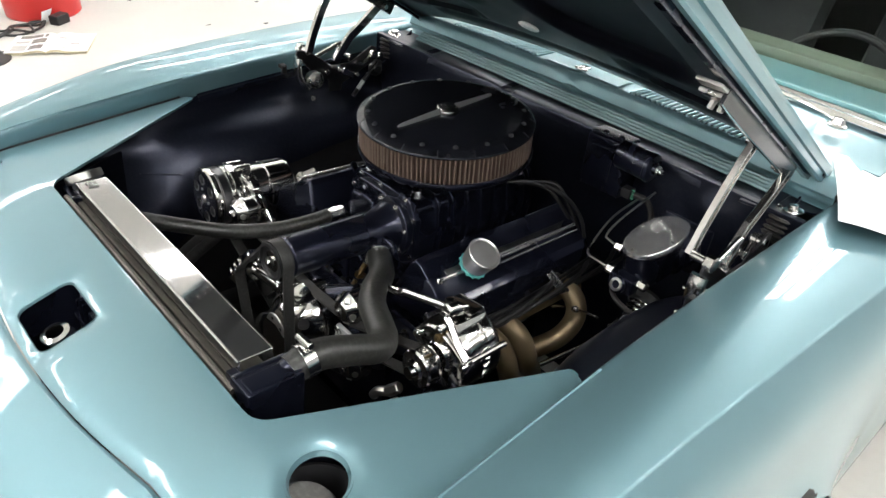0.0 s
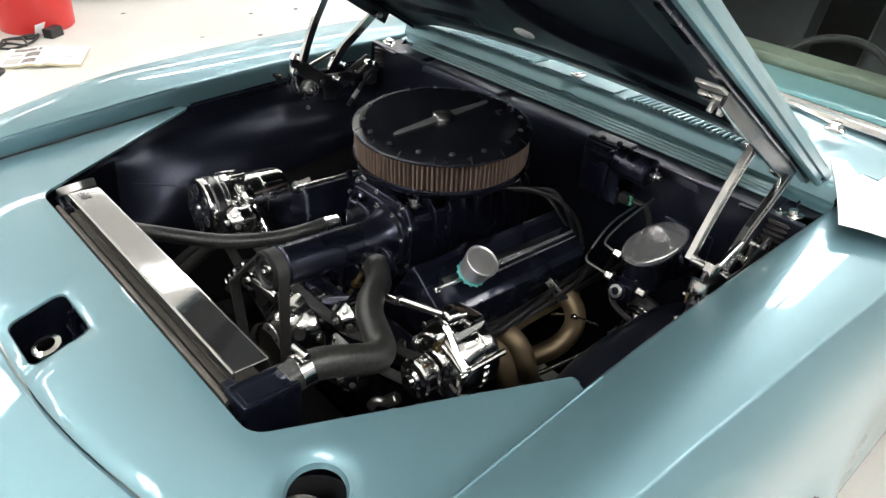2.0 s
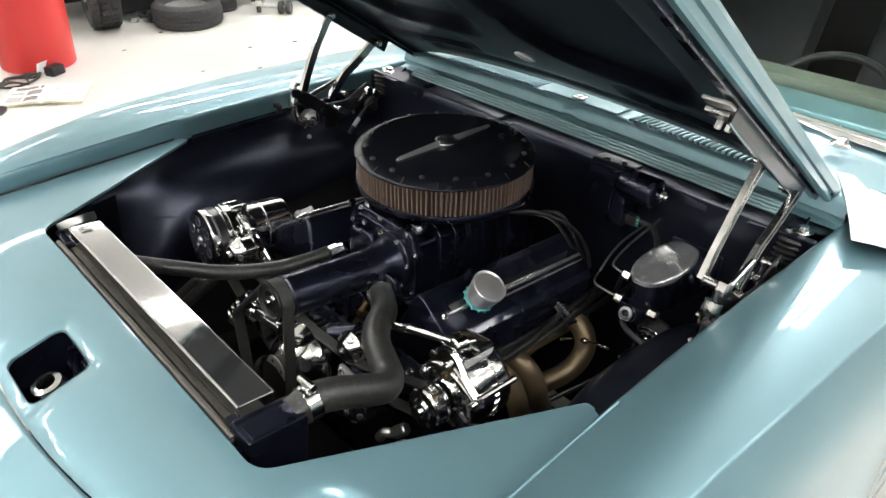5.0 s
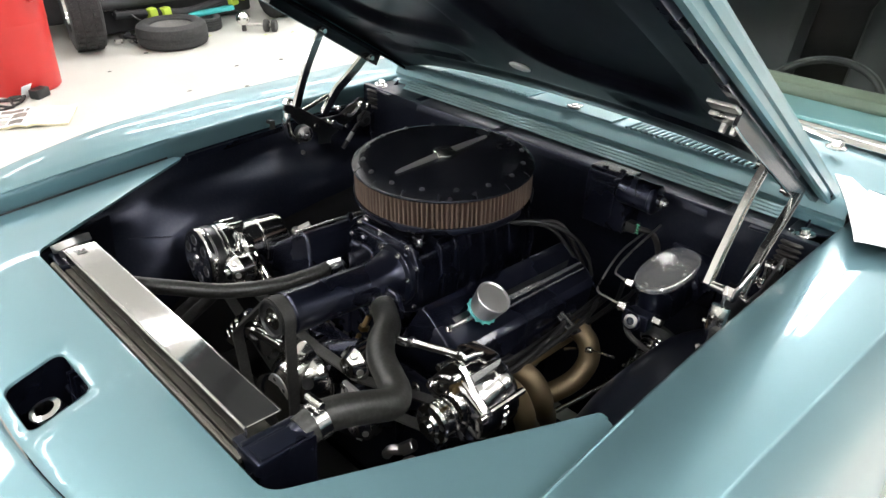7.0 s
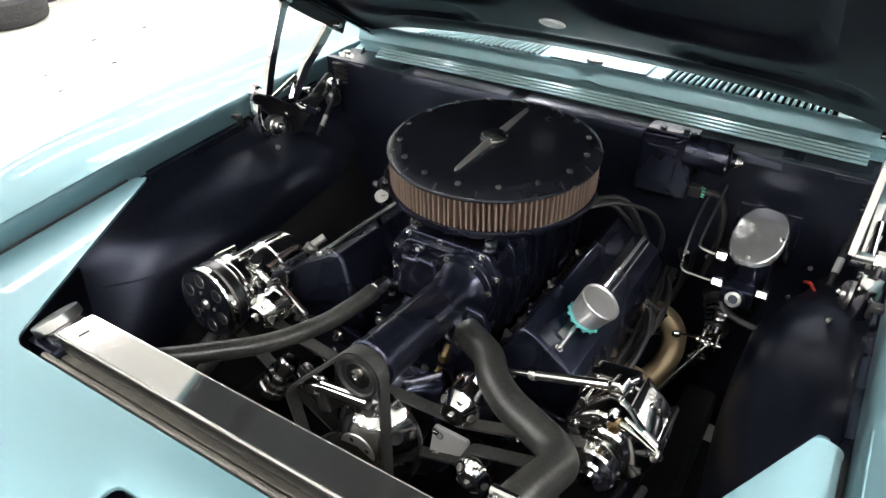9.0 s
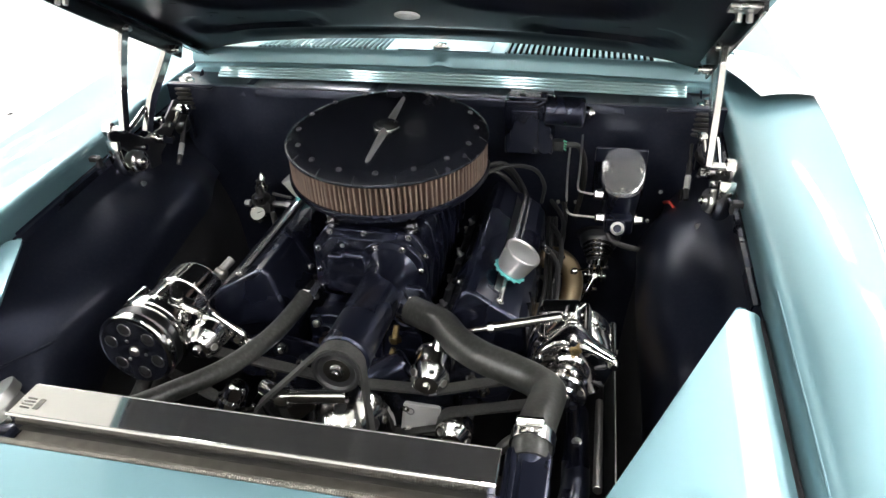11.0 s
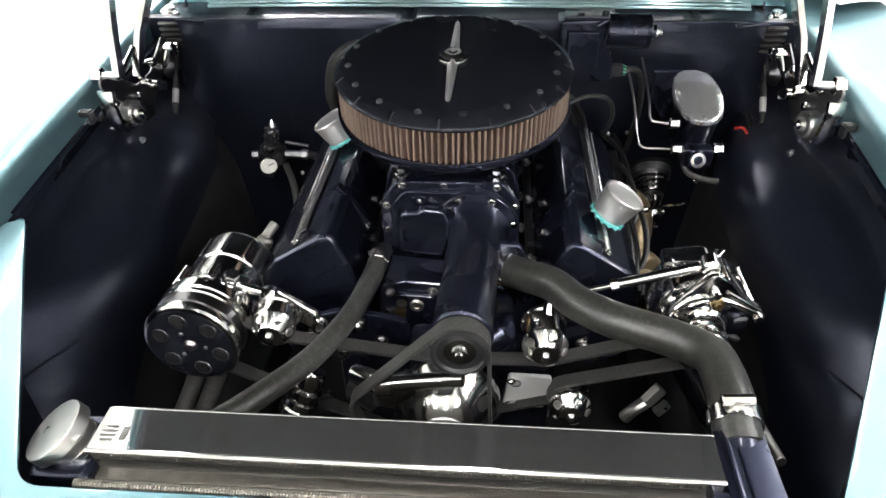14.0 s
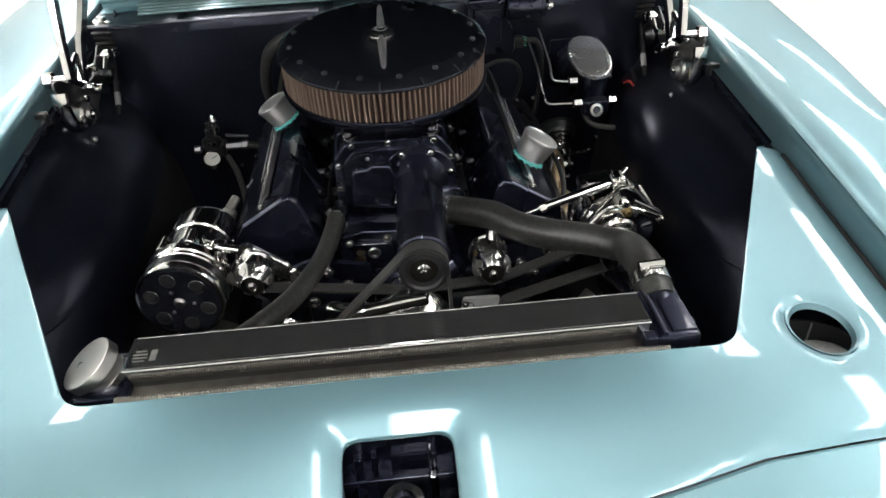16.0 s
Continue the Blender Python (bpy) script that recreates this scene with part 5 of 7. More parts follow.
def belt(loops, y, name_label, width=0.021):
    """A ribbon round the outside of pulleys (x, z, r) in the plane y."""
    pts = []
    for x, z, r in loops:
        pts += [(x + r * math.cos(t), z + r * math.sin(t)) for t in np.linspace(0, math.tau, 37)[:-1]]
    pts = sorted(set((round(a, 5), round(b, 5)) for a, b in pts))
    def half(ps):
        out = []
        for p in ps:
            while len(out) > 1 and (out[-1][0] - out[-2][0]) * (p[1] - out[-2][1]) - (out[-1][1] - out[-2][1]) * (p[0] - out[-2][0]) <= 0:
                out.pop()
            out.append(p)
        return out[:-1]
    hull = half(pts) + half(pts[::-1])
    ribbon(hull, y, name_label, width)


def ribbon(hull, y, label, width=0.021, closed=True):
    bm = bmesh.new()
    n = len(hull)
    rows = []
    for i, p in enumerate(hull):
        a, b = V(hull[i - 1] if closed or i else p), V(hull[(i + 1) % n] if closed or i < n - 1 else p)
        d = (b - a).normalized()
        nx, nz = d.y, -d.x
        rows.append([bm.verts.new((p[0] + nx * k, y + dy, p[1] + nz * k)) for k, dy in ((0.0005, 0), (0.005, 0), (0.005, width), (0.0005, width))])
    for i in range(n if closed else n - 1):
        a, b = rows[i], rows[(i + 1) % n]
        for j in range(4):
            bm.faces.new((a[j], a[(j + 1) % 4], b[(j + 1) % 4], b[j]))
    if not closed:
        bm.faces.new(rows[0])
        bm.faces.new(rows[-1])
    return single("drive_belt", bm, BELT, (hull[0][0], y, hull[0][1]), label, "belt", "drive belts")


def cone_pulley(at, r, name="idler_pulley", axis=(0, -1, 0), holes=6, length=0.05, body=0.6, arm=False):
    """Chrome idler with a domed nose drilled by round holes."""
    o = thing(name, at, "chrome idler pulley with a drilled conical nose", "pulley", "idler pulleys")
    u, v, w = frame_of(axis)
    part("wheel", lathe([(0, -length * body), (r * 0.8, -length * body), (r, -length * body + 0.002), (r, -length * body + 0.006), (r * 0.9, -length * body + 0.008), (r * 0.9, -0.004), (r, -0.002), (r, 0.001), (r * 0.98, 0.003), (r * 0.62, length * (1 - body)), (r * 0.55, length * (1 - body) + 0.002), (r * 0.3, length * (1 - body) + 0.003), (0, length * (1 - body) + 0.003)], at, w, 36), CHROME, o)
    part("centre_bolt", lathe([(0, 0.007), (0.005, 0.007), (0.007, 0.005), (0.0075, 0), (0, 0)], V(at) + w * (length * (1 - body) + 0.002), w, 6), POLISH, o)
    sl = V((r * 0.36, length * (1 - body) - 0.003)).normalized()
    if arm:
        p = V(at)
        part("arm", merge(rod(p + V((0.004, 0.03, 0.01)), p + V((0.010, 0.055, 0.042)), 0.013, 0.010), lathe([(0.006, -0.006), (0.012, -0.006), (0.0135, 0), (0.012, 0.006), (0.006, 0.006), (0.006, -0.006)], p + V((0.010, 0.050, 0.046)), (0.1, -0.5, 0.85), 20), rod(p + V((0.010, 0.05, 0.044)), p + V((0.05, 0.075, 0.032)), 0.007)), CHROME, o, "chrome idler arm with eye")
        part("collar", lathe([(0.021, -0.004), (0.026, -0.003), (0.026, 0.003), (0.021, 0.004), (0.021, -0.004)], p - w * (length * body + 0.004), w, 28), POLISH, o)
    for i in range(holes):
        t = math.tau * i / holes
        e = u * math.cos(t) + v * math.sin(t)
        nrm = (e * sl.y + w * sl.x).normalized()
        part("drilled_hole", lathe([(0, 0.0006), (r * 0.15, 0.0006), (r * 0.19, 0.0012), (r * 0.20, 0.0), (0, -0.002)], V(at) + e * r * 0.80 + w * (length * (1 - body) * 0.5 + 0.0025), nrm, 14), POLISH if i % 2 else STEEL, o)
    return o


def compressor():
    at = (-0.331, -0.366, 0.752)
    o = thing("ac_compressor", at, "chrome air conditioning compressor with black drilled pulley and chrome bracket", "compressor")
    ax = V((0.05, 1.0, -0.01)).normalized()
    A = V(at)
    u, v, w = frame_of(ax)
    front = [(0, 0.044), (0.060, 0.044), (0.0655, 0.048), (0.0660, 0.052), (0.0660, 0.062), (0.0620, 0.064), (0.0600, 0.072), (0.0580, 0.086), (0, 0.088)]
    part("front_housing", lathe(front, A, ax, 44), CHROME, o, "chrome front housing")
    rear = [(0, 0.084), (0.052, 0.084), (0.0545, 0.087), (0.0545, 0.128), (0.0530, 0.130), (0.0530, 0.133), (0.0555, 0.135), (0.0555, 0.182), (0.0535, 0.190), (0.047, 0.195), (0, 0.197)]
    body = part("body", lathe(rear, A, ax, 44), CHROME, o, "chrome compressor body")
    # flat-sided lugs and through bolts round the housing joint
    for i in range(8):
        t = math.tau * (i + 0.2) / 8
        e = u * math.cos(t) + v * math.sin(t)
        p = A + e * 0.0605
        part("lug", merge(rod(p + w * 0.066, p + w * 0.100, 0.0072, seg=12), lathe([(0, 0), (0.0062, 0), (0.0066, -0.002), (0.0066, -0.008), (0, -0.009)], p + w * 0.066, w, 6)), CHROME, body)
    for t in (0.9, 1.55, 2.2, 2.9):
        e = u * math.cos(t) + v * math.sin(t)
        part("case_rib", rod(A + e * 0.0545 + w * 0.137, A + e * 0.0545 + w * 0.181, 0.0030, seg=8), CHROME, body)
    pu = part("clutch_pulley", lathe([(0, 0.0), (0.060, 0.0), (0.0645, 0.002), (0.066, 0.005), (0.0660, 0.013), (0.0635, 0.016), (0.0620, 0.018), (0.0620, 0.036), (0.0650, 0.038), (0.0655, 0.042), (0.05, 0.043), (0, 0.043)], A, ax, 48), CHROME, o, "chrome-banded clutch pulley")
    part("groove_band", lathe([(0.0615, 0.0185), (0.0636, 0.0195), (0.0636, 0.0350), (0.0615, 0.036)], A, ax, 48), DARK_STEEL, pu, "dark ribbed belt band")
    part("pulley_face", lathe([(0, -0.0012), (0.0590, -0.0012), (0.0600, 0.0005), (0, 0.0005)], A, ax, 44), LID_BLACK, pu, "glossy black drilled face")
    part("pulley_rim", lathe([(0.0595, -0.001), (0.0640, 0.0005), (0.0660, 0.004), (0.0640, 0.006), (0.0595, 0.005), (0.0595, -0.001)], A, ax, 48), CHROME, pu)
    for i in range(6):
        t = math.tau * (i + 0.3) / 6
        c = A + (u * math.cos(t) + v * math.sin(t)) * 0.0415
        part("pulley_hole", lathe([(0, -0.0016), (0.0098, -0.0016), (0.0104, -0.0019), (0.0116, -0.0019), (0.0122, -0.0010), (0, -0.0008)], c, w, 20), STEEL, pu)
        # the hole's shade as a black disc, offset to leave a bright crescent
        part("hole_shadow", lathe([(0, -0.0023), (0.0098, -0.0023), (0.0106, -0.0014), (0, -0.0012)], c + v * 0.0020, w, 18), BLACK, pu)
    part("hub", merge(lathe([(0, -0.006), (0.006, -0.006), (0.009, -0.003), (0.010, 0.0), (0, 0)], A, ax, 12)), STEEL, pu)
    for i in range(3):
        t = math.tau * (i + 0.55) / 3
        part("hub_rivet", bolt(A + (u * math.cos(t) + v * math.sin(t)) * 0.021, -w, 0.004, 0.003), STEEL, pu)
    # hose port block with two threaded unions, and the rear plug
    port = V((-0.292, -0.285, 0.800))
    po = part("hose_port", merge(box(port + V((0.004, 0, -0.018)), (0.036, 0.036, 0.034), 0.006, (0, 20, 0)), lathe([(0, 0.016), (0.009, 0.016), (0.011, 0.013), (0.011, 0.005), (0.015, 0.004), (0.015, 0), (0, 0)], port, (0.35, -0.25, 0.9), 6)), CHROME, o)
    for k in range(4):
        part("thread", lathe([(0.009, 0), (0.0112, 0.0012), (0.009, 0.0024)], port + V((0.014, -0.012, -0.026 + 0.004 * k)), (0.2, -0.2, 1), 16), CHROME, po)
    part("rear_plug", merge(lathe([(0, 0.014), (0.010, 0.014), (0.013, 0.010), (0.013, 0), (0, 0)], (-0.292, -0.150, 0.762), (0.4, 0.3, 0.8), 12), rod((-0.290, -0.142, 0.770), (-0.278, -0.120, 0.782), 0.008)), CAP_DULL, o, "dull alloy rear union")
    # link from the port to the idler, and the mounting bracket
    part("link", merge(rod((-0.282, -0.290, 0.795), (-0.238, -0.300, 0.790), 0.0065), lathe([(0, 0.006), (0.011, 0.006), (0.011, -0.006), (0, -0.006)], (-0.236, -0.300, 0.790), (0, -1, 0.2), 16)), CHROME, o, "chrome link")
    arm = outline([(-0.250, 0.792), (-0.232, 0.796), (-0.176, 0.752), (-0.166, 0.728), (-0.182, 0.722), (-0.215, 0.742), (-0.262, 0.752)], 0.006, 3)
    part("bracket", prism(arm, (0, -0.286, 0), (1, 0, 0), (0, 0, 1), 0.010, 0.002, 1), CHROME, o, "chrome mounting bracket")
    for p in ((-0.184, -0.297, 0.746), (-0.172, -0.297, 0.732), (-0.204, -0.297, 0.757)):
        part("bracket_bolt", lathe([(0, 0.012), (0.006, 0.012), (0.0085, 0.008), (0.0085, 0.001), (0.012, 0), (0, 0)], p, (0.1, -1, 0.35), 12), CHROME, o)
    for dx in (-0.012, 0.018):
        part("hose", tube([A + V((dx, 0.05, -0.055)), A + V((dx - 0.015, 0.02, -0.10)), A + V((dx - 0.04, -0.04, -0.16)), A + V((dx - 0.06, -0.10, -0.24))], 0.013, 12), RUBBER, o, "black rubber hose")
    return o


def alternator():
    at = V((0.352, -0.290, 0.762))
    o = thing("alternator", at, "chrome alternator on polished bracket beside the exhaust header", "alternator")
    case = part("case", lathe([(0, -0.018), (0.026, -0.018), (0.030, -0.014), (0.046, -0.012), (0.058, -0.006), (0.064, 0.004), (0.066, 0.014), (0.066, 0.030), (0.0625, 0.032), (0.0625, 0.044), (0.066, 0.046), (0.066, 0.062), (0.064, 0.070), (0.056, 0.080), (0.040, 0.087), (0, 0.089)], at, (0, 1, 0), 44), CHROME, o, "chrome alternator case")
    for i in range(9):
        t = math.tau * (i + 0.4) / 9
        e = V((math.cos(t), 0, math.sin(t)))
        part("vent", box(at + e * 0.046 + V((0, -0.0118, 0)), (0.020, 0.006, 0.009), 0.003, (0, -math.degrees(t), 0), seg=1), BLACK, case, "dark vent slot")
    for i in range(26):
        t = math.tau * i / 26
        e = V((math.cos(t), 0, math.sin(t)))
        part("case_fin", box(at + e * 0.0640 + V((0, 0.038, 0)), (0.004, 0.011, 0.003), 0.001, (0, -math.degrees(t), 0), seg=1), CHROME, case)
    for t in (0.4, 2.3, 4.4):
        e = V((math.cos(t), 0, math.sin(t)))
        part("case_bolt", merge(rod(at + e * 0.066 + V((0, -0.002, 0)), at + e * 0.066 + V((0, 0.080, 0)), 0.0055, seg=10), lathe([(0, 0.006), (0.006, 0.006), (0.0075, 0.003), (0.0075, 0), (0, 0)], at + e * 0.066 + V((0, -0.002, 0)), (0, -1, 0), 6)), CHROME, case)
    pu = part("pulley", lathe([(0, 0.0), (0.020, 0.0), (0.030, 0.002), (0.034, 0.005), (0.0345, 0.008), (0.031, 0.010), (0.031, 0.028), (0.0345, 0.031), (0.032, 0.035), (0.020, 0.037), (0.017, 0.042), (0.012, 0.043), (0.011, 0.050), (0, 0.050)], at + V((-0.006, -0.020, -0.012)), (0, -1, 0), 36), CHROME, o, "chrome alternator pulley")
    for i in range(5):
        t = math.tau * (i + 0.3) / 5
        part("pulley_hole", lathe([(0, 0.0006), (0.0045, 0.0006), (0.0055, 0.0), (0, -0.001)], at + V((-0.006 + 0.025 * math.cos(t), -0.0562, -0.012 + 0.025 * math.sin(t))), (0, -1, 0), 12), BLACK, pu)
    # arched bracket: a rounded peak, a long leg down one side and a short fluted one
    poly = outline([(-0.052, 0.030), (-0.034, 0.056), (-0.016, 0.078), (-0.006, 0.088), (0.006, 0.088), (0.018, 0.076), (0.042, 0.052), (0.066, 0.036), (0.068, 0.026), (0.058, 0.022), (0.030, 0.036), (0.010, 0.040), (-0.012, 0.040), (-0.036, 0.026), (-0.050, 0.018)], 0.006, 4)
    br = part("bracket", prism(poly, at + V((0, -0.004, 0)), (1, 0, 0), (0, 0, 1), 0.012, 0.0035), CHROME, o, "polished triangular bracket")
    part("rim_bead", tube([at + V(p) for p in ((-0.050, -0.0165, 0.024), (-0.032, -0.0165, 0.044), (-0.014, -0.0165, 0.052), (0.008, -0.0165, 0.050), (0.030, -0.0165, 0.044), (0.062, -0.0165, 0.029))], 0.0042, 10, 6), CHROME, br)
    part("slot_bead", tube([at + V(p) for p in ((0.016, -0.0165, 0.062), (0.030, -0.0165, 0.054), (0.062, -0.0165, 0.034))], 0.0034, 10, 5), CHROME, br)
    part("side_web", prism(outline([(0.0, 0.0), (0.075, 0.0), (0.060, 0.010), (0.0, 0.014)], 0.003, 2), at + V((0.020, -0.004, 0.073)), (0, 1, 0), (0.66, 0, -0.75), 0.006, 0.0015, 1), CHROME, br)
    for p in ((0.002, -0.016, 0.060), (0.063, -0.016, 0.024), (-0.046, -0.016, 0.022)):
        part("bracket_bolt", lathe([(0, 0.009), (0.005, 0.009), (0.0068, 0.006), (0.0068, 0.001), (0.0095, 0.0008), (0.0095, 0), (0, 0)], at + V(p), (0, -1, 0.1), 14), POLISH, br)
    part("centre_bolt", lathe([(0, 0.012), (0.004, 0.012), (0.0055, 0.008), (0.009, 0.007), (0.010, 0), (0, 0)], at + V((0.006, -0.018, 0.046)), (0, -1, 0.2), 6), BRASS, br, "brassy hex bolt")
    part("eye", merge(lathe([(0, 0.013), (0.010, 0.013), (0.0125, 0.010), (0.0125, -0.010), (0.010, -0.013), (0, -0.013)], (0.349, -0.280, 0.848), (0.1, 1, 0), 20), rod((0.356, -0.272, 0.852), (0.366, -0.262, 0.858), 0.004)), CHROME, o)
    part("tension_rod", merge(rod((0.232, -0.281, 0.811), (0.336, -0.280, 0.844), 0.0072), rod((0.232, -0.281, 0.811), (0.190, -0.282, 0.798), 0.0042), lathe([(0, 0.010), (0.0088, 0.010), (0.0088, 0), (0, 0)], (0.236, -0.281, 0.8125), (-0.95, 0, -0.3), 6)), CHROME, o, "chrome adjusting rod")
    part("rear_cover", merge(box(at + V((-0.020, 0.062, 0.056)), (0.064, 0.036, 0.022), 0.008, (0, -6, 0)), box(at + V((-0.046, 0.050, 0.056)), (0.016, 0.018, 0.018), 0.004)), CHROME, o, "chrome rear cover")
    return o


def pump_and_pulleys():
    o = thing("water_pump", (0.0, -0.33, 0.655), "chrome water pump and crank pulley with black belts", "pump")
    part("pump_body", merge(lathe([(0, 0.054), (0.033, 0.054), (0.036, 0.051), (0.050, 0.037), (0.067, 0.012), (0.074, -0.004), (0.0755, -0.012), (0.070, -0.018), (0.066, -0.06), (0, -0.06)], (0.010, -0.345, 0.636), (0, -1, 0), 40)), CHROME, o, "chrome bowl-shaped pump pulley")
    part("pump_housing", merge(rod((0.0, -0.30, 0.66), (0.09, -0.26, 0.70), 0.03), box((0.0, -0.27, 0.65), (0.10, 0.05, 0.10), 0.012)), NAVY, o, "navy pump housing")
    for i in range(6):
        t = math.tau * (i + 0.5) / 6
        e = V((math.cos(t), 0, math.sin(t)))
        part("pump_hole", lathe([(0, 0.0005), (0.008, 0.0005), (0.010, 0.0014), (0.011, 0), (0, -0.002)], V((0.010, -0.345, 0.636)) + e * 0.0588 + V((0, -0.0248, 0)), e * 0.82 + V((0, -0.57, 0)), 18), BLACK, o)
    face = part("pump_face", lathe([(0.010, 0.002), (0.031, 0.002), (0.0325, 0), (0.010, 0), (0.010, 0.002)], (0.010, -0.399, 0.636), (0, -1, 0), 32), CAP, o, "bright flat end face")
    for i in range(4):
        t = math.tau * (i + 0.3) / 4
        part("face_hole", lathe([(0, 0.0006), (0.0035, 0.0006), (0.0042, 0), (0, 0)], (0.010 + 0.021 * math.cos(t), -0.4008, 0.636 + 0.021 * math.sin(t)), (0, -1, 0), 12), BLACK, face)
    cr = part("crank_pulley", lathe([(0, 0.03), (0.03, 0.03), (0.034, 0.026), (0.06, 0.02), (0.075, 0.014), (0.078, 0.010), (0.074, 0.006), (0.074, -0.03), (0.078, -0.034), (0, -0.036)], (0.0, -0.385, 0.575), (0, -1, 0), 40), CHROME, o, "chrome crank pulley")
    part("cross_bar", merge(rod((-0.060, -0.398, 0.730), (0.036, -0.402, 0.748), 0.0105), lathe([(0, 0.01), (0.016, 0.01), (0.018, 0), (0.016, -0.01), (0, -0.01)], (-0.066, -0.398, 0.728), (1, 0, 0.2), 16), rod((-0.07, -0.398, 0.728), (-0.112, -0.37, 0.715), 0.014)), CHROME, o, "chrome tensioner arm")
    part("arm_bracket", prism(outline([(-0.09, 0.69), (-0.05, 0.725), (-0.02, 0.72), (-0.03, 0.69), (-0.06, 0.66), (-0.09, 0.665)], 0.008, 3), (0, -0.37, 0), (1, 0, 0), (0, 0, 1), 0.012, 0.003), CHROME, o)
    part("lower_arm", merge(tube([(-0.10, -0.36, 0.70), (-0.12, -0.35, 0.66), (-0.10, -0.34, 0.62)], 0.012, 10)), BLACK, o)
    part("silver_plate", prism(outline([(0.088, 0.600), (0.150, 0.606), (0.158, 0.668), (0.096, 0.670)], 0.006, 3), (0, -0.312, 0), (1, 0, 0), (0, 0, 1), 0.008, 0.002), ZINC, o, "plain silver cover plate")
    part("plate_slot", lathe([(0.0055, 0.0006), (0.0065, 0.0012), (0.0075, 0.0006), (0.0075, 0), (0.0055, 0), (0.0055, 0.0006)], (0.107, -0.3202, 0.655), (0, -1, 0), 20), DARK_STEEL, o)
    part("plate_screw", bolt((0.104, -0.320, 0.617), (0, -1, 0), 0.005, 0.004), STEEL, o)
    for x, z in ((0.100, 0.660), (0.098, 0.612)):
        part("plate_screw", bolt((x, -0.321, z), (0, -1, 0), 0.005, 0.004), CHROME, o)
    k = 1.45
    part("chrome_coupling", lathe([(r * k, h * k) for r, h in ((0, 0.0), (0.014, 0.0), (0.018, 0.004), (0.018, 0.012), (0.0165, 0.014), (0.018, 0.016), (0.0175, 0.022), (0.015, 0.024), (0.0165, 0.028), (0.0165, 0.034), (0.013, 0.037), (0.014, 0.042), (0.013, 0.052), (0.010, 0.056), (0, 0.056))], (-0.212, -0.360, 0.612), (0.42, 0.30, 0.85), 20), CHROME, o, "ribbed chrome hose coupling")
    part("coupling_clip", box((-0.175, -0.33, 0.622), (0.03, 0.01, 0.012), 0.003, (0, -25, 0)), POLISH, o)
    part("an_fitting", merge(rod((0.285, -0.345, 0.655), (0.305, -0.335, 0.675), 0.011, seg=6), tube([(0.285, -0.345, 0.655), (0.27, -0.352, 0.648), (0.258, -0.352, 0.63)], 0.009, 10), rod((0.30, -0.35, 0.64), (0.315, -0.345, 0.655), 0.008, seg=6)), STEEL, o, "bright elbow fitting")
    part("front_bracket", (prism(outline([(0.10, 0.70), (0.20, 0.745), (0.29, 0.74), (0.30, 0.70), (0.22, 0.66), (0.12, 0.66)], 0.012, 4), (0, -0.265, 0), (1, 0, 0), (0, 0, 1), 0.012, 0.003)), NAVY, o, "dark accessory plate")
    part("front_bracket", (prism(outline([(-0.26, 0.70), (-0.14, 0.74), (-0.05, 0.72), (-0.05, 0.66), (-0.2, 0.64)], 0.012, 4), (0, -0.26, 0), (1, 0, 0), (0, 0, 1), 0.012, 0.003)), NAVY, o, "dark accessory plate")
    for x, z in ((0.15, 0.715), (0.20, 0.70), (0.245, 0.725), (0.275, 0.71), (0.22, 0.68), (-0.12, 0.72), (-0.19, 0.70), (-0.09, 0.69), (-0.15, 0.66)):
        part("accessory_bolt", bolt((x, -0.278, z), (0, -1, 0), 0.008, 0.012), CHROME, o)
    part("thermostat_neck", merge(lathe([(0.029, 0.0), (0.030, 0.004), (0.030, 0.012), (0.027, 0.014), (0.0265, 0.03), (0, 0.03), (0, 0)], (0.078, -0.195, 0.766), (0.35, -0.85, 0.45), 24), box((0.062, -0.18, 0.75), (0.06, 0.03, 0.03), 0.006)), NAVY, o)


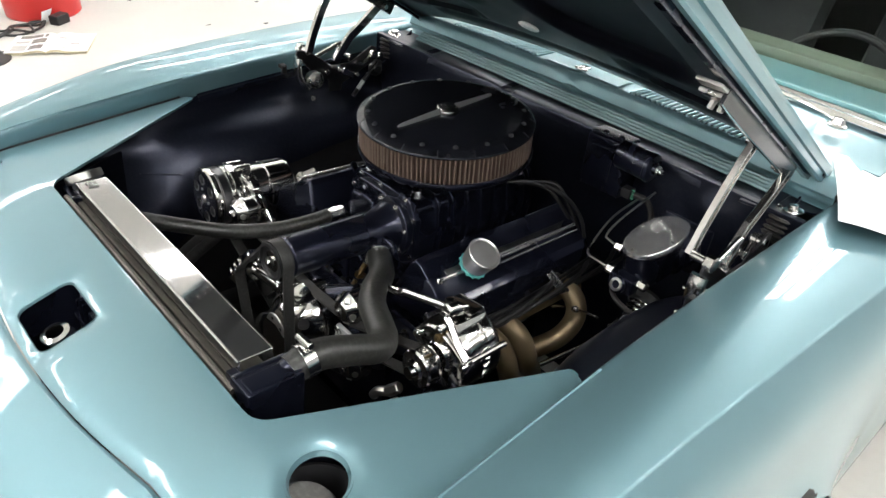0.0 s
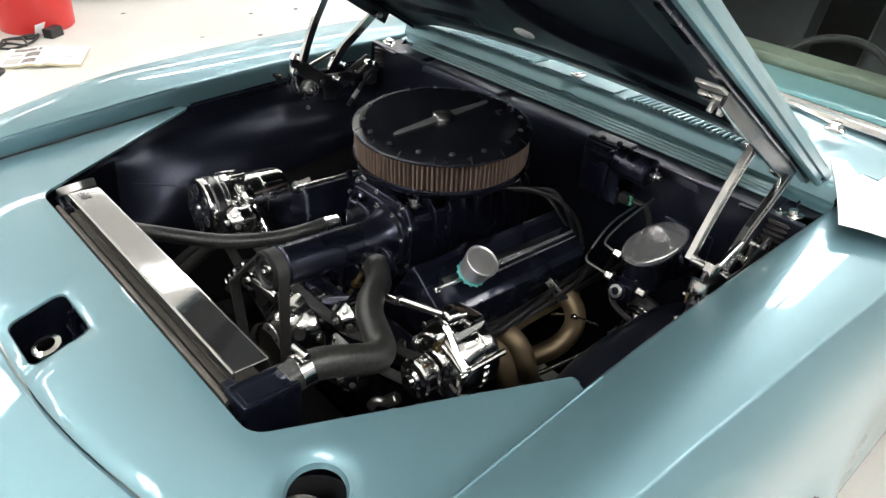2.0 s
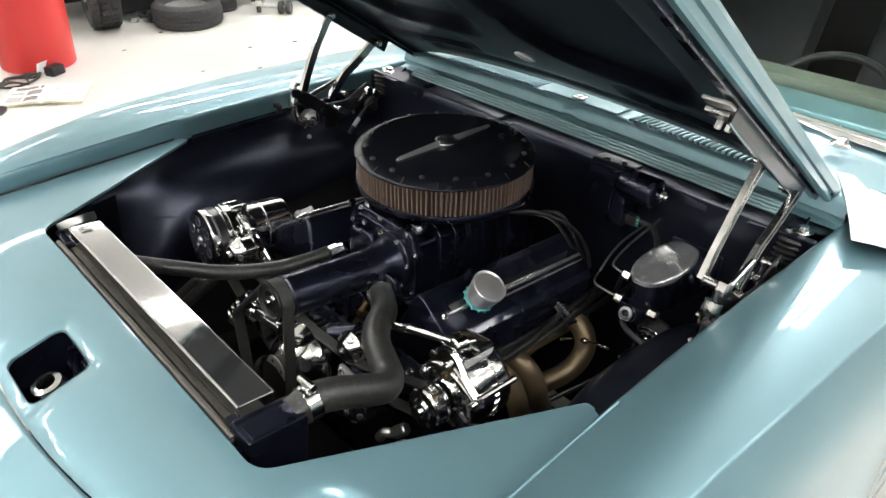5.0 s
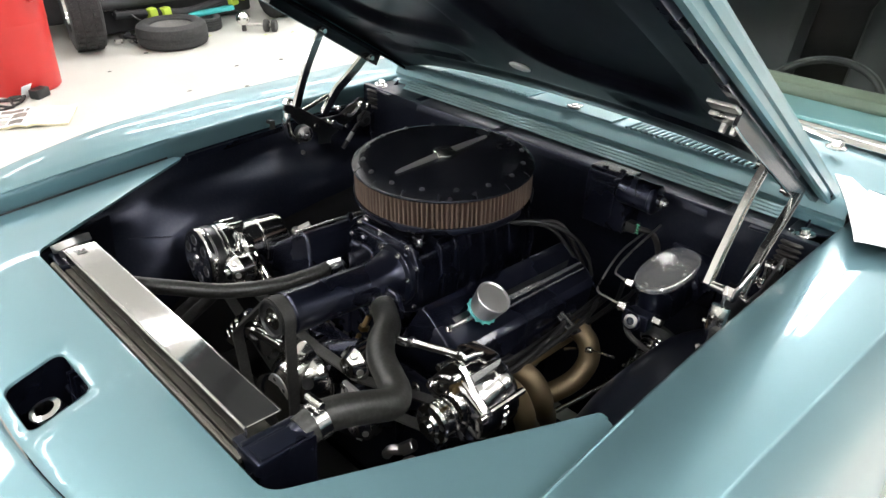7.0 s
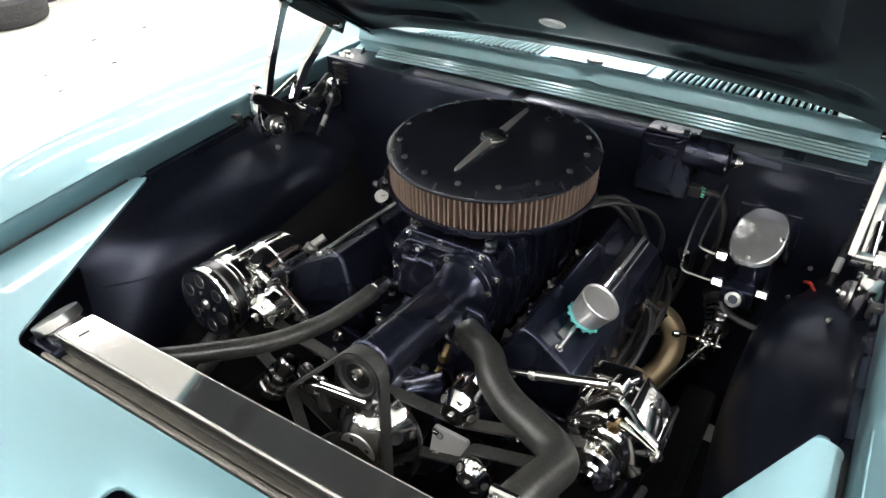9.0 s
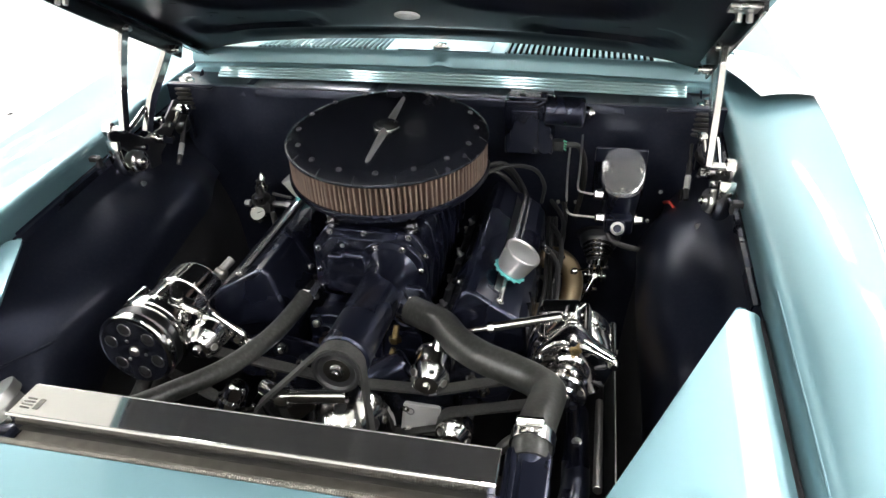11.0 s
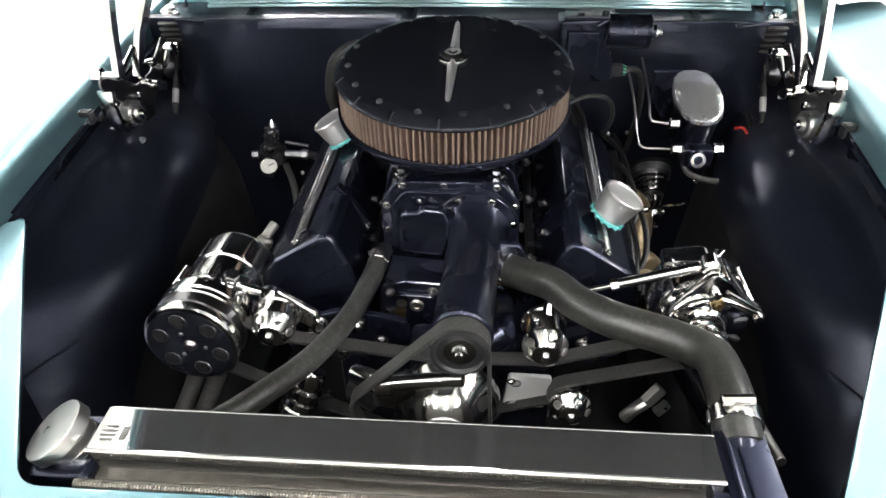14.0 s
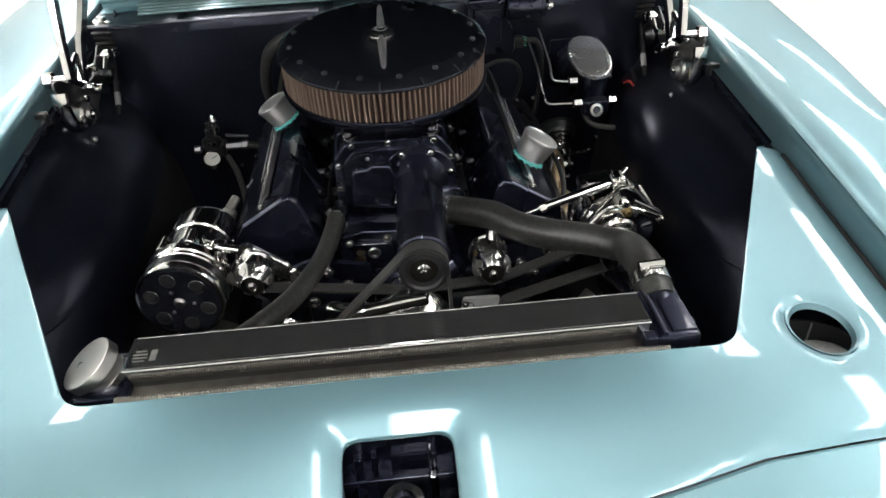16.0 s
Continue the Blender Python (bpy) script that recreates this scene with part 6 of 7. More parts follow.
def hoses():
    o = thing("upper_radiator_hose", (0.2, -0.35, 0.83), "black rubber upper radiator hose with steel clamps", "hose")
    pts = [(0.080, -0.214, 0.782), (0.115, -0.237, 0.787), (0.152, -0.265, 0.794), (0.182, -0.305, 0.797), (0.222, -0.340, 0.802), (0.266, -0.362, 0.804), (0.305, -0.382, 0.805), (0.326, -0.412, 0.815),
           (0.324, -0.455, 0.831), (0.319, -0.498, 0.844), (0.315, -0.53, 0.846), (0.315, -0.558, 0.838)]
    part("hose", tube(pts, 0.0235, 22, 8), HOSE, o, "moulded black rubber hose")
    for p, d in ((V((0.315, -0.533, 0.845)), V((-0.05, -0.95, -0.15))), (V((0.088, -0.219, 0.783)), V((0.8, -0.55, 0.12)))):
        r = 0.0255
        c = part("clamp", lathe([(r - 0.001, -0.009), (r + 0.001, -0.009), (r + 0.0014, -0.007), (r + 0.0010, 0), (r + 0.0014, 0.007), (r + 0.001, 0.009), (r - 0.001, 0.009), (r - 0.001, -0.009)], p, d, 36), POLISH, o, "bright hose clamp")
        if p.y > -0.4:
            continue
        part("clamp_screw", merge(rod(p + V((-0.020, 0.0, r + 0.004)), p + V((0.012, 0.0, r + 0.006)), 0.006, seg=10), box(p + V((0, 0, r + 0.003)), (0.018, 0.014, 0.008), 0.002)), CHROME, c)
    h = thing("heater_hose", (-0.15, -0.35, 0.77), "thin black rubber hose from manifold to radiator", "hose")
    part("hose", tube([(-0.101, -0.205, 0.776), (-0.108, -0.245, 0.770), (-0.126, -0.315, 0.764), (-0.16, -0.40, 0.768), (-0.205, -0.485, 0.786), (-0.25, -0.555, 0.800), (-0.28, -0.60, 0.80)], 0.0148, 18, 8), HOSE, h)
    part("end_fitting", merge(lathe([(0, 0.0), (0.012, 0.0), (0.0135, 0.002), (0.0135, 0.018), (0.011, 0.020), (0.011, 0.030), (0, 0.030)], (-0.099, -0.203, 0.777), (0.12, 0.85, 0.15), 6), rod((-0.098, -0.176, 0.782), (-0.092, -0.16, 0.76), 0.008)), POLISH, h, "bright hex hose fitting")
    g = thing("bulkhead_hoses", (-0.22, 0.2, 0.85), "pair of black hoses looping behind the air cleaner to the bulkhead", "hose")
    for k in (0, 1):
        part("hose", tube([(-0.10, 0.22, 0.90 - k * 0.03), (-0.165 + k * 0.02, 0.20, 0.955 - k * 0.04), (-0.225 + k * 0.03, 0.20, 0.93 - k * 0.04), (-0.250 + k * 0.03, 0.23, 0.86 - k * 0.03), (-0.255 + k * 0.03, 0.27, 0.80), (-0.25 + k * 0.03, 0.31, 0.78)], 0.012, 12), RUBBER, g)
    r = thing("ignition_leads", (0.2, 0.15, 0.85), "black ignition leads and vacuum lines behind the air cleaner", "cable")
    random.seed(3)
    for i in range(3):
        a = random.uniform(-0.02, 0.02)
        part("lead", tube([(0.10 + i * 0.006, 0.14 + a, 0.86), (0.165 + i * 0.010, 0.17 + a, 0.868 + 0.008 * i), (0.205 + i * 0.010, 0.19 + a, 0.835), (0.225 + i * 0.006, 0.22, 0.77), (0.21, 0.27, 0.70)], 0.0045, 8), LEAD, r)
    part("vacuum_line", tube([(0.165, 0.03, 0.915), (0.21, 0.06, 0.925), (0.255, 0.11, 0.90), (0.275, 0.15, 0.85), (0.27, 0.19, 0.79)], 0.004, 8), LEAD, r)
    for i, (p, q) in enumerate((((0.300, -0.16), (0.34, 0.02)), ((0.305, -0.05), (0.345, 0.10)), ((0.31, 0.05), (0.34, 0.17)), ((0.30, 0.12), (0.33, 0.22)))):
        part("plug_lead", tube([(0.285, p[1] + 0.26, 0.735), (0.315, p[1] + 0.18, 0.745 - i * 0.006), (0.318, p[1] + 0.08, 0.725), (0.290, p[1] + 0.03, 0.685)], 0.005, 8), LEAD, r)
    part("lead_loom", merge(*[tube([(0.286 + i * 0.008, -0.17, 0.715 - i * 0.008), (0.296 + i * 0.007, -0.05, 0.722 - i * 0.008 + 0.004 * (i % 2)), (0.292 + i * 0.008, 0.08, 0.728 - i * 0.005), (0.285 + i * 0.008, 0.22, 0.74)], 0.0042, 8) for i in range(3)]), LEAD, r)


def headers():
    o = thing("exhaust_header", (0.3, 0.05, 0.62), "bronze-coated tubular exhaust header under the valve cover", "exhaust")
    for y, dy, dz in ((-0.115, 0.0, 0.0), (-0.060, 0.0, 0.0)):
        part("primary_tube", tube([(0.262, y, 0.675 + dz), (0.297, y - 0.004, 0.688 + dz), (0.330, y + 0.004, 0.675 + dz), (0.346, y + 0.018 + dy * 0.3, 0.635 + dz), (0.338, y + 0.045 + dy * 0.6, 0.585 + dz), (0.312, y + 0.10 + dy, 0.53), (0.28, y + 0.16 + dy * 0.6, 0.45)], 0.0215, 20, 6), BRONZE, o, "bronze-coated pipe")
    part("primary_tube", tube([(0.262, 0.105, 0.700), (0.300, 0.112, 0.708), (0.333, 0.114, 0.690), (0.347, 0.105, 0.655), (0.340, 0.078, 0.618), (0.316, 0.040, 0.590), (0.285, 0.0, 0.565)], 0.0215, 20, 6), BRONZE, o, "bronze-coated pipe")
    part("flange", box((0.268, 0.02, 0.667), (0.012, 0.40, 0.045), 0.003, (0, -20, 0)), BRONZE, o)
    part("support_bracket", merge(prism(outline([(-0.012, 0), (0.012, 0), (0.010, 0.05), (-0.010, 0.05)], 0.003, 2), (0.290, 0.066, 0.755), (0.1, 1, 0), (0.72, 0.2, -0.68), 0.004, 0.001, 1), rod((0.288, 0.066, 0.758), (0.326, 0.088, 0.722), 0.004)), POLISH, o, "bright lead bracket")
    d = thing("dipstick", (0.36, 0.08, 0.70), "chrome ring-handled dipstick on a thin tube", "dipstick")
    part("stick", tube([(0.290, 0.105, 0.652), (0.318, 0.102, 0.672), (0.347, 0.098, 0.686)], 0.0040, 8), CHROME, d)
    part("knob", lathe([(0, -0.009), (0.005, -0.008), (0.008, -0.004), (0.009, 0.0), (0.008, 0.004), (0.005, 0.008), (0, 0.009)], (0.347, 0.098, 0.686), (0.9, -0.3, 0.4), 16), CHROME, d)
    part("handle", tube([(0.352, 0.096, 0.689), (0.372, 0.089, 0.699), (0.386, 0.084, 0.705)], 0.0028, 8), CHROME, d)
    part("ring", tube([(0.386, 0.084, 0.705), (0.392, 0.072, 0.714), (0.404, 0.068, 0.719), (0.411, 0.076, 0.716), (0.407, 0.088, 0.706), (0.396, 0.092, 0.701), (0.386, 0.084, 0.705)], 0.0026, 8), CHROME, d)


def master_cylinder():
    o = thing("master_cylinder", (0.425, 0.19, 0.80), "navy brake master cylinder with polished oval lid", "brake cylinder")
    n = V((0.0, -0.16, 0.98)).normalized()
    c = V((0.427, 0.186, 0.874))
    u, v, w = frame_of(n, (0.04, 1, 0))
    def oval(h, k):
        return [c + w * h + u * (0.043 * k * math.copysign(abs(math.cos(t)) ** 0.85, math.cos(t))) + v * (0.084 * k * math.copysign(abs(math.sin(t)) ** 0.9, math.sin(t))) for t in np.linspace(0, math.tau, 41)[:-1]]
    def loft(rows):
        bm = bmesh.new()
        vs = [[bm.verts.new(p) for p in oval(h, k)] for h, k in rows]
        for a, b in zip(vs, vs[1:]):
            for i in range(40):
                bm.faces.new((a[i], a[(i + 1) % 40], b[(i + 1) % 40], b[i]))
        bm.faces.new(vs[0])
        bm.faces.new(vs[-1])
        return bm
    lid = part("lid", loft([(-0.006, 0.97), (-0.005, 1.0), (0.0, 1.0), (0.0030, 0.985), (0.0048, 0.95), (0.0056, 0.90), (0.0066, 0.72), (0.0074, 0.52), (0.0079, 0.30), (0.0081, 0.1)]), LID_BRIGHT, o, "bright polished aluminium oval lid")
    for t in (math.radians(180), math.radians(0), math.radians(-90 if v.y > 0 else 90)):
        part("lid_screw", bolt(c + w * 0.0050 + u * (0.034 * math.cos(t)) + v * (0.073 * math.sin(t)), w, 0.0046, 0.005), CHROME, lid)
    part("reservoir", loft([(-0.006, 0.95), (-0.02, 0.92), (-0.05, 0.86), (-0.085, 0.80)]), NAVY, o)
    part("bore", merge(rod((0.427, 0.125, 0.802), (0.427, 0.26, 0.812), 0.020, seg=24), rod((0.427, 0.24, 0.812), (0.427, 0.318, 0.815), 0.045, seg=28), box((0.427, 0.315, 0.815), (0.11, 0.012, 0.11), 0.004)), NAVY, o)
    va = part("proportioning_valve", merge(box((0.424, 0.114, 0.794), (0.054, 0.03, 0.034), 0.006), lathe([(0, 0.012), (0.014, 0.012), (0.0170, 0.009), (0.0170, 0), (0, 0)], (0.422, 0.101, 0.792), (0, -1, 0.35), 24)), NAVY, o)
    part("valve_cap", lathe([(0.008, 0.014), (0.0125, 0.0135), (0.0135, 0.011), (0.0125, 0.010), (0.008, 0.0105), (0.008, 0.014)], (0.422, 0.1005, 0.7925), (0, -1, 0.35), 24), STEEL, va)
    for x, y, z, sgn in ((0.394, 0.118, 0.802, -1), (0.388, 0.140, 0.841, -1), (0.455, 0.118, 0.804, 1)):
        part("line_nut", merge(lathe([(0, 0.016), (0.007, 0.016), (0.0098, 0.013), (0.0098, 0.002), (0, 0)], (x, y, z), (sgn, 0, 0), 6), lathe([(0, 0.004), (0.011, 0.004), (0.011, 0), (0, 0)], (x - sgn * 0.002, y, z), (sgn, 0, 0), 6)), CHROME, o, "bright brake line nut")
    part("front_line", tube([(0.380, 0.118, 0.802), (0.352, 0.118, 0.803), (0.330, 0.121, 0.804), (0.322, 0.135, 0.815), (0.318, 0.20, 0.86), (0.318, 0.30, 0.88)], 0.0022, 8, 5), STEEL, o, "thin bright brake line")
    part("rear_line", tube([(0.376, 0.140, 0.841), (0.358, 0.142, 0.842), (0.342, 0.15, 0.846), (0.342, 0.19, 0.87), (0.342, 0.30, 0.90)], 0.0022, 8, 5), STEEL, o, "thin bright brake line")
    part("clutch_hose", tube([(0.400, 0.125, 0.790), (0.412, 0.105, 0.765), (0.445, 0.100, 0.752), (0.485, 0.11, 0.746), (0.520, 0.15, 0.758), (0.545, 0.20, 0.785), (0.555, 0.27, 0.80)], 0.0055, 10), RUBBER, o)
    part("red_wire", tube([(0.515, 0.21, 0.80), (0.525, 0.20, 0.806), (0.536, 0.195, 0.795), (0.55, 0.20, 0.79)], 0.003, 6), RED_WIRE, o, "short red wire")
    s = thing("steering_shaft", (0.39, 0.2, 0.65), "chrome steering shaft with universal joints", "steering shaft")
    a = V((0, -0.85, -0.5)).normalized()
    p = V((0.398, 0.312, 0.650))
    part("column_cup", lathe([(0.020, 0.026), (0.036, 0.026), (0.041, 0.020), (0.043, 0.004), (0.050, 0.0), (0.020, 0.0), (0.020, 0.026)], p, a, 32), DARK_STEEL, s, "dark steel column cup")
    for i, rr in enumerate((0.036, 0.034, 0.031, 0.027)):
        part("boot_ring", lathe([(0.012, 0.0), (rr - 0.004, 0.0), (rr - 0.001, 0.002), (rr, 0.005), (rr - 0.001, 0.008), (rr - 0.004, 0.010), (0.012, 0.010), (0.012, 0.0)], p + a * (0.020 + 0.010 * i), a, 32), CHROME, s, "polished column ring")
    part("column_gaiter", lathe([(0, 0.060), (0.018, 0.060), (0.024, 0.064), (0.021, 0.070), (0.021, 0.074), (0.016, 0.080), (0, 0.082)], p, a, 24), BLACK, s, "black rubber gaiter")
    J = V((0.394, 0.216, 0.606))
    part("upper_shaft", rod(p + a * 0.07, J + V((0.001, 0.022, 0.012)), 0.010), DARK_STEEL, s)
    e = V((-0.35, -0.88, -0.32)).normalized()
    part("upper_yoke", merge(lathe([(0, 0), (0.016, 0), (0.0185, 0.003), (0.0185, 0.016), (0.014, 0.020), (0, 0.020)], J + V((0.001, 0.030, 0.016)), a, 20), box(J + V((0.014, 0.004, 0.003)), (0.007, 0.034, 0.022), 0.003, (30, 0, 0)), box(J + V((-0.014, 0.004, 0.003)), (0.007, 0.034, 0.022), 0.003, (30, 0, 0))), CHROME, s, "chrome joint yoke")
    part("cross_pin", merge(rod(J + V((-0.024, 0, 0)), J + V((0.024, 0, 0)), 0.0065, chamfer=0.001), rod(J + V((0, -0.018, 0.010)), J + V((0, 0.018, -0.010)), 0.0065, chamfer=0.001)), POLISH, s)
    part("lower_yoke", merge(lathe([(0, 0), (0.012, 0), (0.0165, 0.004), (0.0165, 0.018), (0.012, 0.022), (0.012, 0.036), (0.0145, 0.037), (0.0145, 0.044), (0.010, 0.046), (0, 0.046)], J + e * 0.014, e, 20), bolt(J + e * 0.038 + V((0.012, -0.006, 0.002)), (0.9, -0.3, 0.2), 0.005, 0.008)), CHROME, s, "chrome joint yoke with pinch bolt")
    part("lower_shaft", rod(J + e * 0.055, J + e * 0.30, 0.0058), CHROME, s)


def wiper_motor():
    o = thing("wiper_motor", (0.23, 0.28, 0.92), "navy wiper motor with round end bolted to the bulkhead", "motor")
    part("gearbox", prism(outline([(0.178, 0.982), (0.262, 0.986), (0.272, 0.935), (0.282, 0.905), (0.282, 0.868), (0.182, 0.866)], 0.006, 3), (0, 0.316, 0), (1, 0, 0), (0, 0, 1), 0.060, 0.005), NAVY, o)
    part("cover", box((0.222, 0.252, 0.93), (0.058, 0.006, 0.07), 0.002), NAVY, o)
    part("motor", lathe([(0, 0.0), (0.026, 0.0), (0.0300, 0.003), (0.0305, 0.010), (0.0300, 0.012), (0.0300, 0.070), (0.0310, 0.071), (0.0310, 0.076), (0.0285, 0.079), (0.014, 0.082), (0.013, 0.089), (0, 0.089)], (0.262, 0.262, 0.966), (1, 0, -0.03), 32), NAVY, o, "round navy motor")
    part("motor_nut", merge(lathe([(0, 0.012), (0.005, 0.012), (0.006, 0.007), (0.010, 0.006), (0.011, 0), (0, 0)], (0.350, 0.262, 0.963), (1, 0, 0), 8)), STEEL, o)
    part("mount", merge(box((0.232, 0.275, 0.990), (0.09, 0.05, 0.008), 0.002), rod((0.258, 0.258, 0.985), (0.258, 0.258, 1.002), 0.006), rod((0.215, 0.262, 0.988), (0.215, 0.262, 0.998), 0.006), rod((0.245, 0.256, 0.975), (0.275, 0.256, 0.992), 0.006)), NAVY, o)
    part("connector", box((0.277, 0.278, 0.884), (0.055, 0.022, 0.022), 0.003), BLACK, o)
    for i in range(4):
        part("terminal", box((0.3065, 0.274, 0.876 + i * 0.006), (0.008, 0.004, 0.0025), 0.0005, (0, 20, 0), seg=1), material("green_terminal", (0.12, 0.5, 0.3), 0.5, 0.0) if i == 0 else bpy.data.materials["green_terminal"], o, "green plug terminal")
    part("harness", tube([(0.305, 0.278, 0.885), (0.335, 0.29, 0.878), (0.35, 0.30, 0.84), (0.352, 0.305, 0.78), (0.34, 0.305, 0.70)], 0.006, 10), RUBBER, o)


def gauge():
    o = thing("pressure_gauge", (-0.40, 0.235, 0.69), "small chrome pressure gauge on a fuel regulator", "gauge")
    part("dial_case", lathe([(0, -0.014), (0.018, -0.014), (0.020, -0.011), (0.020, 0.003), (0.0185, 0.005), (0.0175, 0.004), (0.0175, 0.002), (0, 0.002)], (-0.402, 0.230, 0.684), (0.15, -0.62, 0.77), 28), CHROME, o)
    part("dial", lathe([(0, 0.0028), (0.0168, 0.0028), (0.0168, 0.002), (0, 0.002)], (-0.402, 0.230, 0.684), (0.15, -0.62, 0.77), 28), DIAL, o, "white dial face")
    part("needle", rod((-0.4015, 0.2280, 0.6865), (-0.391, 0.2345, 0.6895), 0.0008, seg=6), BLACK, o)
    part("adjuster", lathe([(0, 0.0), (0.010, 0.0), (0.010, 0.008), (0.0135, 0.009), (0.0135, 0.016), (0.006, 0.018), (0.006, 0.028), (0.0105, 0.030), (0.008, 0.037), (0.003, 0.044), (0, 0.044)], (-0.386, 0.252, 0.738), (0, -0.05, 1), 16), POLISH, o, "brassy adjuster stud")
    part("neck", lathe([(0, 0), (0.009, 0), (0.009, 0.012), (0.012, 0.013), (0.012, 0.020), (0, 0.020)], (-0.398, 0.243, 0.703), (0.1, -0.1, 1), 12), CHROME, o)
    part("regulator", merge(lathe([(0, 0), (0.018, 0.0), (0.022, 0.004), (0.022, 0.018), (0.018, 0.022), (0.010, 0.026), (0.010, 0.044), (0.006, 0.046), (0.006, 0.06), (0, 0.06)], (-0.40, 0.255, 0.70), (0, 0, 1), 20), box((-0.395, 0.26, 0.695), (0.045, 0.04, 0.03), 0.006)), BLACK, o)
    part("side_fitting", merge(rod((-0.37, 0.255, 0.70), (-0.325, 0.25, 0.703), 0.008, seg=6), rod((-0.335, 0.25, 0.703), (-0.32, 0.25, 0.703), 0.011, seg=6)), DARK_STEEL, o, "steel line fitting")
    part("plug_fitting", rod((-0.425, 0.25, 0.70), (-0.44, 0.25, 0.70), 0.009, seg=6), DARK_STEEL, o)
    part("vacuum_nipple", rod((-0.365, 0.25, 0.73), (-0.315, 0.24, 0.728), 0.0035), DARK_STEEL, o)
    part("fuel_line", tube([(-0.32, 0.25, 0.703), (-0.27, 0.24, 0.70), (-0.22, 0.24, 0.72), (-0.16, 0.23, 0.74)], 0.008, 10), RUBBER, o)
    part("drop_line", tube([(-0.37, 0.245, 0.68), (-0.345, 0.20, 0.65), (-0.33, 0.14, 0.60), (-0.34, 0.08, 0.5)], 0.007, 10), RUBBER, o)




def radiator():
    o = thing("radiator", (0, -0.60, 0.50), "aluminium radiator with navy tanks and polished top cover", "radiator")
    part("core", box((-0.015, -0.595, 0.60), (0.62, 0.055, 0.44), 0.003), FIN, o, "finned radiator core")
    part("top_cover", prism([(-0.315, 0.0), (0.283, 0.0), (0.283, 0.003), (-0.315, 0.003)], (0, -0.6175, 0.858), (1, 0, 0), (0, 0, 1), -0.052, 0.001, 1), MIRROR, o, "mirror-polished aluminium cover strip")
    part("cover_front", prism(outline([(-0.315, 0.0), (0.283, 0.0), (0.283, 0.026), (-0.308, 0.026)], 0.002, 2), (0, -0.6178, 0.8600), (1, 0, 0), (0, -0.05, -0.9987), 0.0025, 0.0008, 1), MIRROR, o, "bright upright front edge of the cover")
    for i in range(4):
        part("sticker_bar", box((-0.300, -0.6060 + 0.0052 * i, 0.8614), (0.016 if i % 3 else 0.012, 0.0018, 0.0006), 0.0), DUSTY, o, "faint printed lines of a sticker")
    part("sticker_block", box((-0.285, -0.598, 0.8614), (0.007, 0.017, 0.0006), 0.0), DUSTY, o, "faint sticker block")
    part("cover_edge", tube([(-0.315, -0.6185, 0.8595), (0.283, -0.6185, 0.8595)], 0.0022, 8, 2), CHROME, o)
    part("rear_edge", tube([(-0.31, -0.5665, 0.8605), (0.283, -0.5665, 0.8605)], 0.0012, 6, 2), POLISH, o)
    ridge = [(-0.325 + 0.627 * i / 420, -0.6375, 0.833) for i in range(421)]
    part("condenser_tube", tube(ridge, 0.0052, 10, 1, smooth=False, radii=[0.0052 if i % 2 else 0.0046 for i in range(421)]), FIN, o, "ribbed condenser tube")
    part("condenser_fins", box((-0.01, -0.634, 0.79), (0.62, 0.014, 0.07), 0.002), FIN, o)
    part("tank", merge(box((0.313, -0.592, 0.622), (0.054, 0.090, 0.456), 0.007), box((0.321, -0.590, 0.850), (0.030, 0.078, 0.006), 0.002), box((0.297, -0.592, 0.849), (0.007, 0.082, 0.008), 0.002)), NAVY, o, "navy side tank")
    part("tank", merge(box((-0.350, -0.59, 0.61), (0.066, 0.08, 0.44), 0.008)), NAVY, o, "navy side tank")
    part("tank_step", box((0.290, -0.626, 0.836), (0.034, 0.016, 0.022), 0.003), NAVY, o)
    part("outlet", rod((0.314, -0.58, 0.826), (0.315, -0.545, 0.841), 0.022, seg=24), NAVY, o)
    d = V((-0.50, -0.10, 0.86)).normalized()
    c0 = V((-0.346, -0.588, 0.822))
    part("filler_neck", lathe([(0, -0.01), (0.024, -0.01), (0.024, 0.010), (0.0275, 0.012), (0.0275, 0.019), (0, 0.02)], c0 - d * 0.01, d, 28), POLISH, o)
    cap = part("cap", lathe([(0, 0.0), (0.0255, 0.0), (0.0265, 0.002), (0.0265, 0.013), (0.0325, 0.0145), (0.0345, 0.016), (0.0345, 0.028), (0.0338, 0.0295), (0.031, 0.030), (0, 0.030)], c0 + d * 0.007, d, 48), STEEL, o, "bright aluminium radiator cap")
    part("overflow_nipple", merge(rod(c0 + V((-0.015, -0.018, -0.01)), c0 + V((-0.028, -0.035, -0.014)), 0.005)), BRASS, o)
    part("brace_bar", rod((-0.30, -0.62, 0.80), (-0.26, -0.66, 0.80), 0.006), NAVY, o)
    st = thing("radiator_stay", (0.38, -0.42, 0.70), "navy round frame stay beside the radiator hose", "stay")
    part("bar", tube([(0.365, -0.52, 0.70), (0.372, -0.46, 0.69), (0.372, -0.36, 0.655), (0.372, -0.22, 0.60)], 0.020, 16), NAVY, st)
    part("bolt", bolt((0.372, -0.36, 0.677), (0, -0.2, 1), 0.006, 0.006), STEEL, st)
    part("thin_bar", rod((0.398, -0.50, 0.74), (0.405, -0.25, 0.66), 0.006), STEEL, st)


